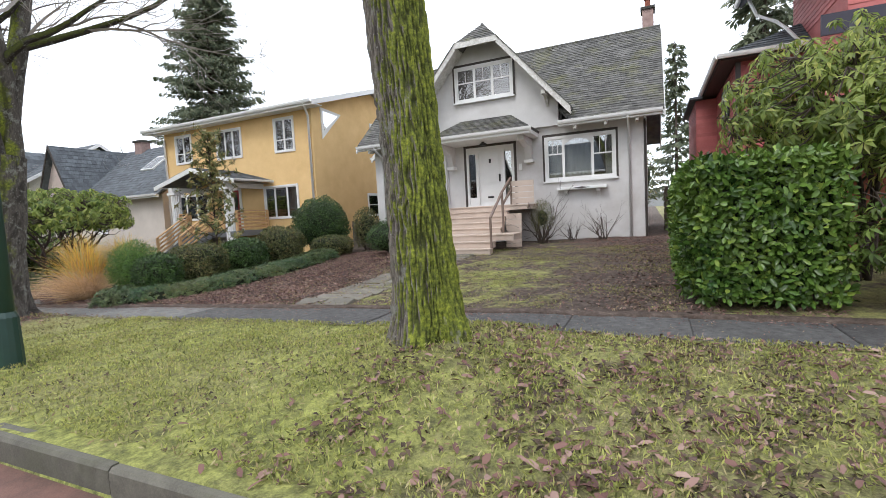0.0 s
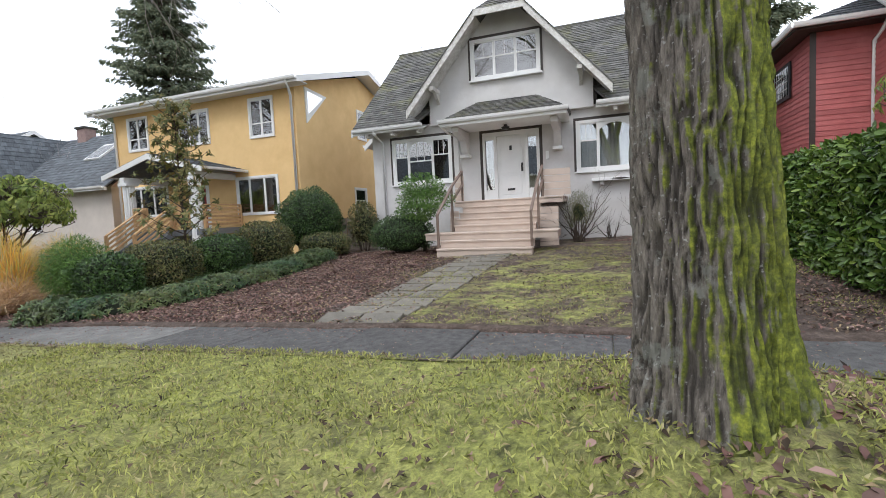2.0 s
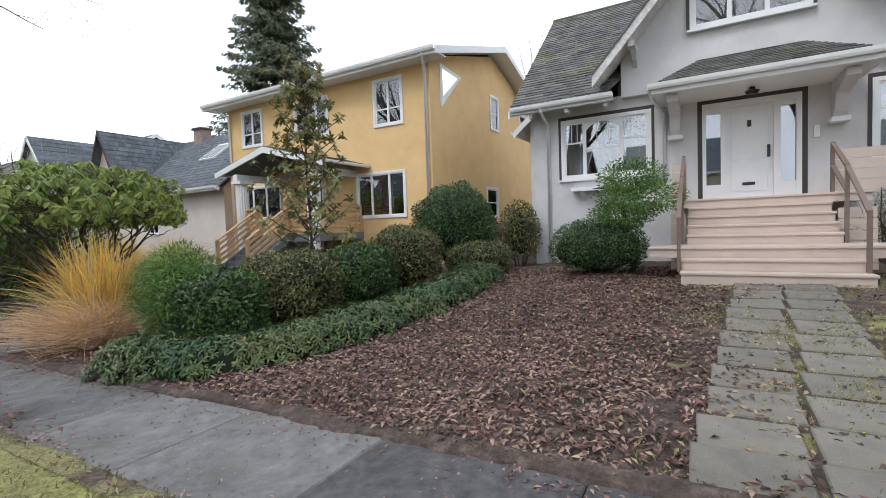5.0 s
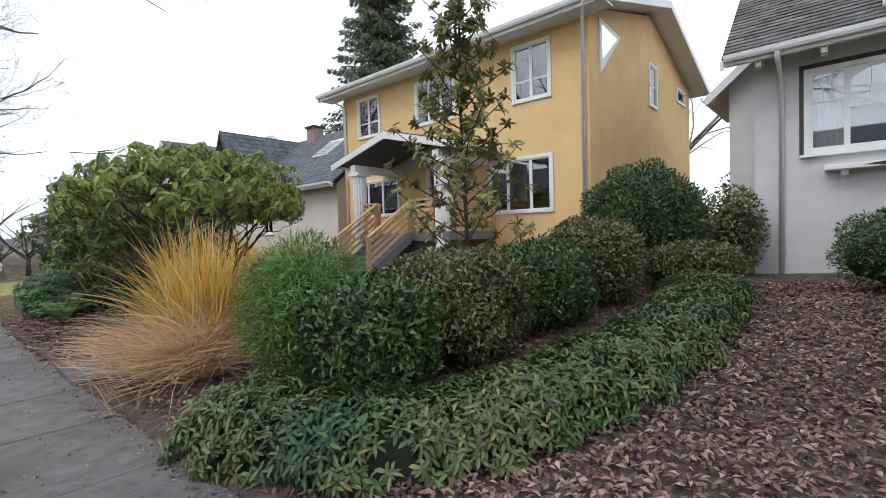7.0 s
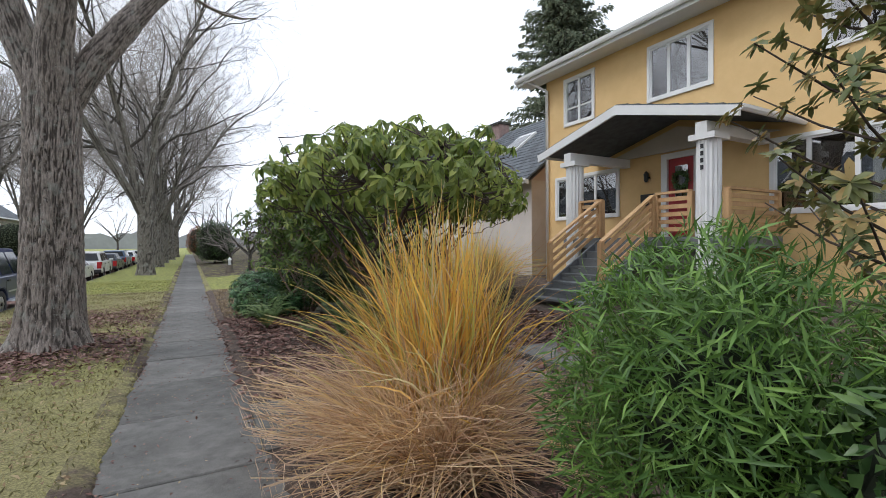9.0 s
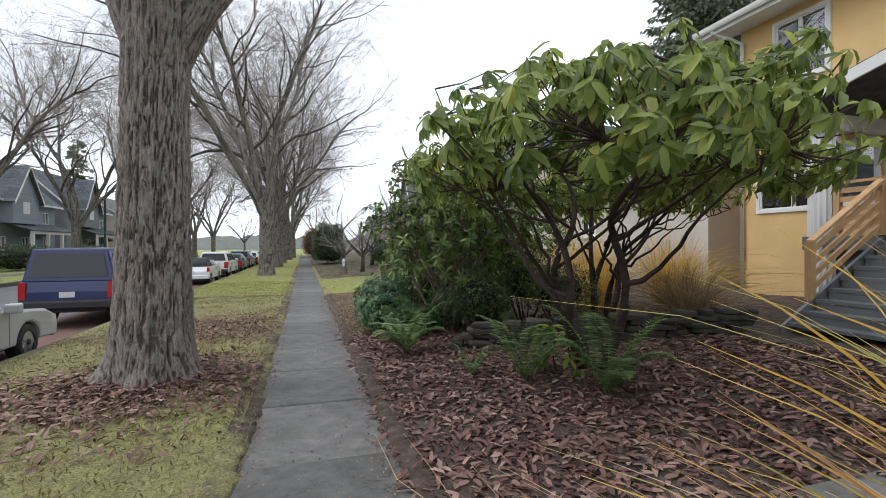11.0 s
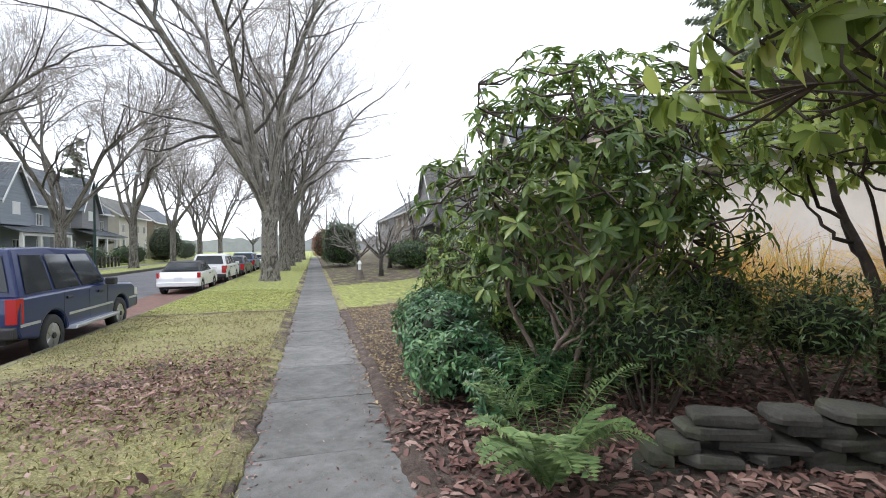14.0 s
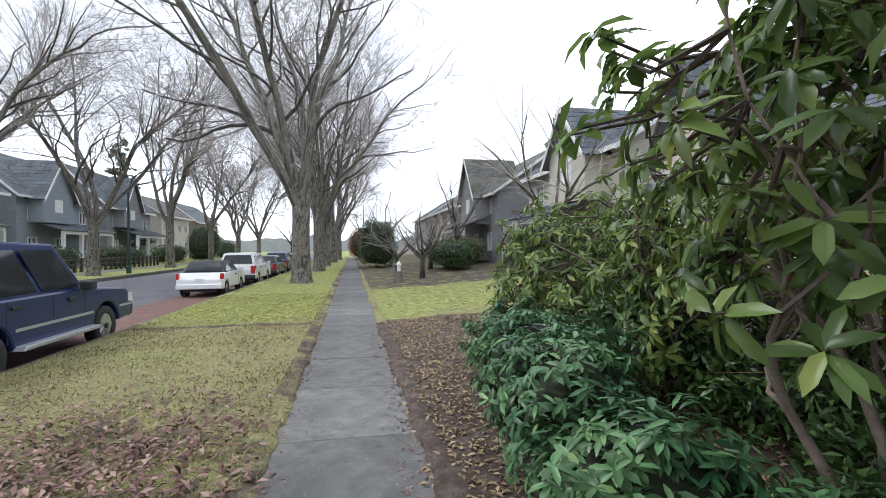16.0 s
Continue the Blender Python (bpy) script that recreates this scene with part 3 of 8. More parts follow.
def window(parent, x0, x1, z0, z1, y, lights, axis="x", surround=None, arched=None, sill=True, muntin=None, curtain=None, split=None, depth=0.12, name="window"):
    """A framed window in a wall that faces -y (axis 'x') or +x (axis 'y'). lights: widths of the sashes as shares."""
    def bx(a0, d0, b0, a1, d1, b1):
        return (a0, y + d0, b0, a1, y + d1, b1) if axis == "x" else (y - d1, a0, b0, y - d0, a1, b1)
    win = part(name, Shape().box(*bx(x0, -0.03, z1 - 0.09, x1, depth, z1)).box(*bx(x0, -0.03, z0, x1, depth, z0 + 0.08)).box(*bx(x0, -0.03, z0 + 0.08, x0 + 0.09, depth, z1 - 0.09)).box(*bx(x1 - 0.09, -0.03, z0 + 0.08, x1, depth, z1 - 0.09)), M_white, parent)
    if surround:
        s = Shape().box(*bx(x0 - 0.07, -0.016, z1, x1 + 0.07, 0.02, z1 + 0.09)).box(*bx(x0 - 0.07, -0.016, z0, x0, 0.02, z1)).box(*bx(x1, -0.016, z0, x1 + 0.07, 0.02, z1))
        part("surround", s, surround, win)
    if sill:
        boxpart("sill", bx(x0 - 0.06, -0.1, z0 - 0.05, x1 + 0.06, 0.02, z0 - 0.001), M_white, win)
    w, a = x1 - x0 - 0.18, x0 + 0.09
    tot = sum(lights)
    for i, q in enumerate(lights):
        b = a + w * q / tot
        s = Shape()
        g = 0.045
        lo, hi = z0 + 0.08, z1 - 0.09
        s.box(*bx(a, 0.0, lo, b, 0.05, lo + g)).box(*bx(a, 0.0, hi - g, b, 0.05, hi)).box(*bx(a, 0.0, lo + g, a + g, 0.05, hi - g)).box(*bx(b - g, 0.0, lo + g, b, 0.05, hi - g))
        if split and (not isinstance(split, dict) or i in split):
            zz = lo + (hi - lo) * (split[i] if isinstance(split, dict) else split)
            s.box(*bx(a + g, 0.005, zz - 0.022, b - g, 0.045, zz + 0.022))
            if muntin:
                for k in range(1, muntin):
                    xx = a + g + (b - a - 2 * g) * k / muntin
                    s.box(*bx(xx - 0.009, 0.012, zz + 0.022, xx + 0.009, 0.04, hi - g))
        if arched == i:
            n = 12
            top, rise = hi - g, 0.2
            arc = [(a + g + (b - a - 2 * g) * k / n, top - rise + rise * math.sin(math.pi * k / n) ** 0.7) for k in range(n + 1)]
            for (xa, za), (xb, zb) in zip(arc[:-1], arc[1:]):
                pts = [(xa, za), (xb, zb), (xb, top), (xa, top)]
                s.prism([(u, y + 0.002, v) if axis == "x" else (y - 0.002, u, v) for u, v in pts], (0, 0.04, 0) if axis == "x" else (-0.04, 0, 0))
        sash = part("sash", s, M_white, win)
        pane = part("pane", Shape().box(*bx(a + g * 0.6, 0.02, lo + g * 0.6, b - g * 0.6, 0.026, hi - g * 0.6)), M_glass, sash)
        pane.visible_shadow = False
        if curtain and i in curtain:
            share, drop = curtain[i]
            cs = Shape()
            n = 18
            x_l, x_r = (a + 0.02, a + 0.02 + (b - a - 0.04) * share) if share > 0 else (b - 0.02 + (b - a - 0.04) * share, b - 0.02)
            pts = [(x_l + (x_r - x_l) * k / n, 0.17 + 0.02 * math.sin(k * 2.1) + 0.012 * math.sin(k * 0.9)) for k in range(n + 1)]
            for (xa, da), (xb, db) in zip(pts[:-1], pts[1:]):
                zb0 = hi - (hi - lo) * drop
                q4 = [(xa, da, zb0), (xb, db, zb0), (xb, db, hi), (xa, da, hi)]
                cs.add([(u, y + v, z) if axis == "x" else (y - v, u, z) for u, v, z in q4], [(0, 1, 2, 3)])
            part("curtain", cs, M_curtain, win)
        a = b
    return win


def downpipe(parent, pts, r=0.045, material=None):
    return part("downpipe", Shape().tube(pts, r, 8), material or M_white, parent, smooth=True)


def gutter(parent, p, q, material=None, size=0.11):
    """A gutter with an open half-round trough between two points along x or y."""
    p, q = Vector(p), Vector(q)
    d = (q - p).normalized()
    o = d.cross(Vector((0, 0, 1)))
    prof = [(-size / 2, 0), (-size / 2, -size * 0.55), (-size * 0.2, -size * 0.95), (size * 0.25, -size * 0.95), (size / 2, -size * 0.5), (size / 2 + 0.012, 0.012), (size / 2 - 0.006, 0), (size * 0.2, -size * 0.8), (-size * 0.2, -size * 0.8), (-size / 2 + 0.01, -0.01)]
    return part("gutter", Shape().prism([p + o * a + Vector((0, 0, b)) for a, b in prof], q - p), material or M_white, parent)


# ---- white stucco house ----
wh = thing("house", "greyish-white stucco house with mossy shingle roof and front gable", "house", at=(0, 0, 0))
F = 17.1
L, Rr, B = -10.9, -0.25, 24.9
win_l, win_r, door_h = (-10.1, -7.8, 2.45, 4.08), (-3.6, -1.15, 2.45, 4.05), (-6.68, -4.76, 1.7, 3.98)
wall("front_wall", "x", F, 0.25, L, Rr, -0.3, 4.52, [win_l, win_r, door_h], M_stucco, wh)
wall("side_wall", "y", Rr - 0.25, 0.25, F + 0.25, B, -0.3, 4.52, [], M_stucco, wh)
wall("side_wall", "y", L, 0.25, F + 0.25, B, -0.3, 4.52, [], M_stucco, wh)
wall("back_wall", "x", B - 0.25, 0.25, L + 0.25, Rr - 0.25, -0.3, 4.52, [], M_stucco, wh)
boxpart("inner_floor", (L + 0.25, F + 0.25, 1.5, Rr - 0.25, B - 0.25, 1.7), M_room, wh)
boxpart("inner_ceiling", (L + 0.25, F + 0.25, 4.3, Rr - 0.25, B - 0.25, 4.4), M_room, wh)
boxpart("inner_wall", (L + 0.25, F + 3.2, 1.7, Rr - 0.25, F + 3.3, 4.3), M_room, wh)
EZ, EY, RZ, RY = 4.45, 16.4, 8.5, 21.0
RL, RRx = -11.35, 0.36
GX, GW, GE = -5.76, 2.72, 3.23
GS = (8.5 - 4.9) / GE


def main_roof_y(z):
    return EY + (z - EZ) * (RY - EY) / (RZ - EZ)


def under_dormer(p):
    z_d = 8.5 - abs(p.x - GX) * GS
    return abs(p.x - GX) < GE - 0.1 and p.z < z_d - 0.05


shingled("roof", [(RL, EY, EZ), (-8.9, EY, EZ), (-5.6, RY, RZ), (RL, RY, RZ)], M_shingle, wh, label="grey shingles with moss")
shingled("roof", [(-2.6, EY, EZ), (RRx, EY, EZ), (RRx, RY, RZ), (-5.8, RY, RZ)], M_shingle, wh, label="grey shingles with moss")
shingled("roof", [(RRx, 25.6, EZ), (RL, 25.6, EZ), (RL, RY, RZ), (RRx, RY, RZ)], M_shingle, wh, course=0.5)
# gable of the front dormer, its top clipped by a small hip
part("gable_wall", Shape().prism([(GX - GW, 16.9, 4.42), (GX + GW, 16.9, 4.42), (GX + GW, 16.9, 5.38), (GX + 0.1, 16.9, 8.3), (GX - 0.1, 16.9, 8.3), (GX - GW, 16.9, 5.38)], (0, 0.22, 0)), M_stucco, wh)
for sx in (-1, 1):
    lo_y = main_roof_y(4.9)
    pts = [(GX + sx * GE, 16.15, 4.9), (GX + sx * GE, lo_y, 4.9), (GX, RY, 8.5), (GX, 17.05, 8.5), (GX + sx * 0.78, 16.15, 7.63)]
    s = Shape().prism(pts, (0, 0, -0.07))
    part("dormer_roof", s, M_shingle, wh)
    # shingle courses over the dormer's slope
    s = Shape()
    rr = random.Random(5 + sx)
    for i in range(24):
        t0, t1 = i / 24, (i + 1.15) / 24
        def at(t, u):
            z = 4.9 + 3.6 * t
            y_f = 16.15 if z < 7.63 else 16.15 + (z - 7.63) / 0.87 * 0.9
            y_b = main_roof_y(z)
            return Vector((GX + sx * (8.5 - z) / GS, y_f + (y_b - y_f) * u, z))
        n = max(1, int((at(t0, 1) - at(t0, 0)).length / 0.3))
        nv = Vector((sx * GS, 0, 1)).normalized()
        for k in range(n):
            p = [at(t0, k / n + 0.002), at(t0, (k + 1) / n - 0.002), at(min(t1, 1), (k + 1) / n - 0.002), at(min(t1, 1), k / n + 0.002)]
            h = 0.022 * rr.uniform(0.7, 1.3)
            q = [p[0] + nv * h, p[1] + nv * h, p[2] + nv * 0.004, p[3] + nv * 0.004]
            s.add([p[0], p[1], *q], [(2, 3, 4, 5), (0, 1, 3, 2), (0, 2, 5), (1, 4, 3)])
    part("dormer_shingles", s, M_shingle, wh)
    # bargeboard along the rake, and its bracket
    a, b = Vector((GX + sx * (GE + 0.05), 16.1, 4.86)), Vector((GX + sx * 0.78, 16.1, 7.66))
    part("bargeboard", Shape().prism([a, a + Vector((0, 0, -0.27)), b + Vector((0, 0, -0.24)), b], (0, 0.05, 0)), M_flake, wh, "flaking white bargeboard")
    part("rake_shingle_edge", Shape().prism([a + Vector((0, -0.03, 0.002)), b + Vector((0, -0.03, 0.002)), b + Vector((0, -0.03, 0.05)), a + Vector((0, -0.03, 0.05))], (0, 0.09, 0)), M_shingle, wh)
    part("soffit", Shape().prism([a + Vector((-sx * 0.05, 0.05, -0.1)), b + Vector((0, 0.05, -0.1)), b + Vector((0, 0.05, -0.13)), a + Vector((-sx * 0.05, 0.05, -0.13))], (0, 0.75, 0)), M_flake, wh)
    xb = GX + sx * (GW - 0.35)
    part("gable_bracket", Shape().box(xb - 0.07, 16.18, 5.42, xb + 0.07, 16.9, 5.56).prism([(xb - 0.05, 16.9, 5.1), (xb - 0.05, 16.9, 5.42), (xb - 0.05, 16.45, 5.42)], (0.1, 0, 0)), M_flake, wh)
    boxpart("dormer_cheek", (GX + sx * GW - 0.11, 17.12, 4.42, GX + sx * GW + 0.11, main_roof_y(5.35), 5.32), M_dark, wh)
boxpart("bargeboard", (GX - 0.82, 16.09, 7.48, GX + 0.82, 16.14, 7.68), M_flake, wh)
shingled("hip_roof", [(GX - 0.82, 16.1, 7.66), (GX + 0.82, 16.1, 7.66), (GX + 0.02, 17.05, 8.52), (GX - 0.02, 17.05, 8.52)], M_shingle, wh)
part("ridge_cap", Shape().tube([(RL, RY, RZ + 0.01), (RRx, RY, RZ + 0.01)], 0.06, 6).tube([(GX, 17.0, 8.5), (GX, RY, 8.5)], 0.06, 6), M_shingle, wh)
for x0, x1 in ((RL + 0.05, -8.6), (-2.95, RRx - 0.05)):
    boxpart("fascia", (x0, EY - 0.005, EZ - 0.17, x1, EY + 0.03, EZ - 0.02), M_white, wh)
    gutter(wh, (x0, EY - 0.07, EZ - 0.0), (x1, EY - 0.07, EZ - 0.0))
    part("soffit", Shape().prism([(x0, EY + 0.03, EZ - 0.16), (x1, EY + 0.03, EZ - 0.16), (x1, F, EZ + 0.06), (x0, F, EZ + 0.06)], (0, 0, -0.03)), M_flake, wh)
    k = x0 + 0.5
    while k < x1:
        part("rafter_tail", Shape().prism([(k, F, 4.35), (k, F, 4.5), (k, EY + 0.04, EZ - 0.2), (k, EY + 0.04, EZ - 0.29), (k, EY + 0.25, EZ - 0.3)], (0.09, 0, 0)), M_flake, wh)
        k += 0.98
for xe in (RL, RRx):
    for yb, zb in ((EY, EZ), (25.6, EZ)):
        part("rake_board", Shape().prism([(xe - 0.03, yb, zb - 0.06), (xe - 0.03, RY, RZ - 0.06), (xe - 0.03, RY, RZ - 0.3), (xe - 0.03, yb, zb - 0.24)], (0.06, 0, 0)), M_white, wh)
    part("gable_wall", Shape().prism([(L if xe < -5 else Rr - 0.25, F, 4.5), (L if xe < -5 else Rr - 0.25, B, 4.5), (L if xe < -5 else Rr - 0.25, RY, 8.2)], (0.25, 0, 0)), M_stucco, wh)
boxpart("dark_corner_board", (Rr - 0.02, F - 0.0, 0.0, Rr + 0.06, F + 0.5, 4.3), M_dark, wh)
window(wh, *win_r, F, [0.52, 0.9, 0.62], surround=M_dark, arched=1, split={0: 0.62, 2: 0.55}, muntin=3, curtain={0: (1.0, 1.0), 1: (1.0, 1.0), 2: (-0.4, 1.0)})
window(wh, *win_l, F, [0.52, 0.9, 0.62], surround=M_dark, arched=1, split={0: 0.62, 1: 0.5, 2: 0.62}, muntin=3, curtain={0: (1.0, 1.0), 2: (-0.9, 1.0)})
gw = (-6.92, -4.61, 5.7, 7.03)
window(wh, *gw, 16.9 - 0.04, [1, 1, 1], surround=M_dark, split=0.55, muntin=2, curtain={0: (0.5, 1.0), 1: (-0.4, 1.0), 2: (-0.5, 1.0)}, depth=0.03)
# dark sheet on the solid gable wall, painting an unlit attic behind the panes
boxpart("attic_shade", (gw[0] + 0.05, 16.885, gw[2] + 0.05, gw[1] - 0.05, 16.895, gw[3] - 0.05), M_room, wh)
for xc in (-2.3, -8.95):
    fb = boxpart("flower_box_shelf", (xc - 0.84, F - 0.3, 2.1, xc + 0.84, F, 2.2), M_white, wh, bevel=0.01)
    part("diamond_ornament", Shape().prism([(xc - 0.3, F - 0.305, 2.15), (xc, F - 0.305, 2.115), (xc + 0.3, F - 0.305, 2.15), (xc, F - 0.305, 2.185)], (0, 0.004, 0)), M_dark, fb)
    for dx in (-0.55, 0.55):
        part("shelf_bracket", Shape().prism([(xc + dx - 0.06, F, 1.85), (xc + dx - 0.06, F, 2.1), (xc + dx - 0.06, F - 0.25, 2.1), (xc + dx - 0.06, F - 0.2, 2.0), (xc + dx - 0.06, F - 0.06, 1.95)], (0.12, 0, 0)), M_white, fb)
# bay on its side wall under a lean-to roof
boxpart("side_bay", (-11.65, 19.0, 1.48, L - 0.002, 21.6, 4.45), M_stucco, wh)
shingled("bay_roof", [(-12.1, 21.9, 4.3), (-12.1, 18.7, 4.3), (L, 18.7, 5.35), (L, 21.9, 5.35)], M_shingle, wh)
part("bay_bargeboard", Shape().prism([(-12.12, 18.66, 4.08), (-12.12, 18.66, 4.3), (L, 18.66, 5.35), (L, 18.66, 5.12)], (0, 0.05, 0)), M_white, wh)
gutter(wh, (-12.16, 21.9, 4.33), (-12.16, 18.7, 4.33))
part("bay_gable", Shape().prism([(-11.65, 19.0, 4.45), (L - 0.002, 19.0, 4.45), (L - 0.002, 19.0, 5.2), (-11.65, 19.0, 4.58)], (0, 0.1, 0)), M_stucco, wh)
part("bay_soffit", Shape().prism([(-12.08, 18.72, 4.2), (L, 18.72, 5.22), (L, 18.72, 5.25), (-12.08, 18.72, 4.23)], (0, 3.1, 0)), M_white, wh)
# entrance: door, sidelights
dr = part("front_door", Shape().box(-6.19, F + 0.06, 1.74, -5.27, F + 0.11, 3.84), M_white, wh, "white front door")
for a, b, c, d in ((-6.08, -5.38, 1.86, 2.5), (-6.08, -5.38, 2.6, 3.75)):
    part("door_panel", Shape().box(a, F + 0.045, c, b, F + 0.06, d), M_white, dr, bevel=0.008)
boxpart("mail_slot", (-5.87, F + 0.035, 2.0, -5.62, F + 0.06, 2.07), M_black, dr)
boxpart("door_handle", (-5.39, F + 0.02, 2.62, -5.33, F + 0.06, 2.9), M_black, dr)
boxpart("door_knocker", (-5.77, F + 0.035, 3.35, -5.69, F + 0.06, 3.5), M_black, dr)
fr = Shape().box(-6.68, F - 0.02, 3.84, -4.76, F + 0.12, 3.98)
for a, b in ((-6.68, -6.6), (-6.3, -6.19), (-5.27, -5.14), (-4.86, -4.76)):
    fr.box(a, F - 0.02, 1.74, b, F + 0.12, 3.84)
for a, b in ((-6.6, -6.3), (-5.14, -4.86)):
    fr.box(a, F + 0.02, 1.74, b, F + 0.12, 2.05).box(a, F + 0.02, 3.74, b, F + 0.12, 3.84)
dfr = part("door_frame", fr, M_white, wh)
boxpart("door_threshold", (-6.68, F - 0.05, 1.69, -4.76, F + 0.14, 1.74), M_white, wh)
for a, b in ((-6.6, -6.3), (-5.14, -4.86)):
    part("sidelight_pane", Shape().box(a, F + 0.06, 2.05, b, F + 0.066, 3.74), M_glass, dfr).visible_shadow = False
sd = Shape().box(-6.78, F - 0.012, 1.7, -6.68, F + 0.02, 4.08).box(-4.76, F - 0.012, 1.7, -4.66, F + 0.02, 4.08).box(-6.68, F - 0.012, 3.98, -4.76, F + 0.02, 4.08)
part("door_surround", sd, M_dark, wh)
# porch roof on brackets
PF = 15.6
shingled("porch_roof", [(-7.7, PF, 4.24), (-3.72, PF, 4.24), (-4.8, 16.88, 5.0), (-6.7, 16.88, 5.0)], M_shingle, wh, course=0.15, label="mossy shingled porch roof")
shingled("porch_roof", [(-7.7, 16.88, 4.24), (-7.7, PF, 4.24), (-6.7, 16.88, 5.0), (-6.7, 16.89, 5.0)], M_shingle, wh, course=0.15)
shingled("porch_roof", [(-3.72, PF, 4.24), (-3.72, 16.88, 4.24), (-4.8, 16.89, 5.0), (-4.8, 16.88, 5.0)], M_shingle, wh, course=0.15)
boxpart("porch_ceiling", (-7.6, PF + 0.05, 4.07, -3.82, F, 4.13), M_white, wh)
s = Shape().box(-7.66, PF, 4.06, -3.76, PF + 0.05, 4.22).box(-7.66, PF + 0.05, 4.06, -7.6, 16.9, 4.22).box(-3.82, PF + 0.05, 4.06, -3.76, 16.9, 4.22)
part("porch_fascia", s, M_white, wh)
gutter(wh, (-7.72, PF - 0.06, 4.26), (-3.7, PF - 0.06, 4.26))
downpipe(wh, [(-7.72, PF, 4.18), (-7.66, PF + 0.5, 4.0), (-7.5, F - 0.07, 3.9), (-7.5, F - 0.07, 1.9)], 0.035)
for xc in (-7.25, -4.15):
    s = Shape().prism([(xc - 0.11, F, 3.35), (xc - 0.11, F, 4.06), (xc - 0.11, 15.85, 4.06), (xc - 0.11, 15.85, 3.9), (xc - 0.11, 16.65, 3.75), (xc - 0.11, 16.8, 3.4), (xc - 0.11, 16.88, 3.3)], (0.22, 0, 0))
    part("porch_bracket", s, M_stucco, wh)
    boxpart("bracket_foot", (xc - 0.16, F - 0.3, 3.2, xc + 0.16, F, 3.3), M_white, wh)
part("porch_lamp", Shape().tube([(-5.72, 16.4, 4.07), (-5.72, 16.4, 4.02), (-5.72, 16.4, 3.99), (-5.72, 16.4, 3.92)], [0.05, 0.06, 0.14, 0.1], 12), M_black, wh)
boxpart("house_letterbox", (-4.56, F - 0.06, 2.95, -4.46, F, 3.2), M_white, wh)
for x in (-10.45, -0.72):
    downpipe(wh, [(x, EY - 0.07, EZ - 0.1), (x, EY + 0.1, EZ - 0.25), (x, F - 0.06, 4.0), (x, F - 0.06, gz(x, F))], 0.045)
# chimney at the ridge
ch = boxpart("chimney", (-0.3, RY + 0.1, 7.9, 0.12, RY + 0.7, 9.3), M_oldbrick, wh, "faded brick chimney")
boxpart("chimney_cap", (-0.36, RY + 0.04, 9.3, 0.18, RY + 0.76, 9.4), M_stone, ch)
part("chimney_pot", Shape().tube([(-0.09, RY + 0.4, 9.4), (-0.09, RY + 0.4, 9.75), (-0.09, RY + 0.4, 9.76), (-0.09, RY + 0.4, 9.85)], [0.12, 0.1, 0.14, 0.13], 10), M_brick, ch)

# front stairs: three low steps, a wide landing, five steps to the porch
st = thing("front_stairs", "cream painted wooden front stairs with brown handrails", "stairs")
z_bot = gz(-5.7, 13.0)
z_mid, z_top = 0.76, 1.68
n_lo, n_hi = 3, 5


def step(x0, x1, y0, y1, z0, z1):
    t = part("step", Shape().box(x0 + 0.02, y0 + 0.03, z0, x1 - 0.02, y1, z1 - 0.045), M_stair, st)
    boxpart("tread", (x0, y0, z1 - 0.045, x1, y1 + 0.02, z1), M_stair, t, bevel=0.008)


for i in range(n_lo):
    z0, z1 = z_bot + (z_mid - z_bot) * i / n_lo, z_bot + (z_mid - z_bot) * (i + 1) / n_lo
    y0 = 12.95 + 0.31 * i
    if i < n_lo - 1:
        step(-7.0, -4.45, y0, y0 + 0.31, z0 - (0.15 if i == 0 else 0), z1)
    else:
        step(-7.55, -3.88, y0, 14.42, z0, z1)
for i in range(n_hi):
    z0, z1 = z_mid + (z_top - z_mid) * i / n_hi, z_mid + (z_top - z_mid) * (i + 1) / n_hi
    y0 = 14.42 + 0.28 * i
    if i < n_hi - 1:
        step(-6.95, -4.55, y0, y0 + 0.28, z0, z1)
    else:
        step(-7.3, -3.9, y0, F - 0.01, z0, z1)
for x0, x1 in ((-7.25, -6.97), (-4.53, -4.0)):
    for k in range(7):
        z = z_bot + 0.02 + k * 0.2
        if z + 0.18 < z_top - 0.2:
            boxpart("skirt_board", (x0, 14.9 + 0.02 * k, z, x1, 14.94 + 0.02 * k, z + 0.185), M_stair, st)
    for k in range(4):
        boxpart("porch_side_board", (x0, 15.6, z_top + 0.02 + k * 0.2, x1 + (0.3 if x0 > -5 else 0), 15.64, z_top + 0.2 + k * 0.2), M_stair, st)
for x in (-7.02, -4.5):
    r = thing("handrail", "brown painted wooden stair handrail", "handrail", "stair handrails")
    posts = [(13.25, z_bot + 0.18, 0.95), (14.55, z_mid, 1.35), (15.62, z_top, 0.95)]
    for y, z, h in posts:
        boxpart("post", (x - 0.03, y - 0.03, z, x + 0.03, y + 0.03, z + h), M_rail, r)
    for (ya, za, ha), (yb, zb, hb) in zip(posts[:-1], posts[1:]):
        for dz in ((0.0, -0.42) if ya > 14 else (0.0,)):
            part("rail", Shape().prism([(x - 0.035, ya, za + ha + dz - 0.05), (x - 0.035, yb, zb + hb + dz - 0.05), (x - 0.035, yb, zb + hb + dz), (x - 0.035, ya, za + ha + dz)], (0.07, 0, 0)), M_rail, r)

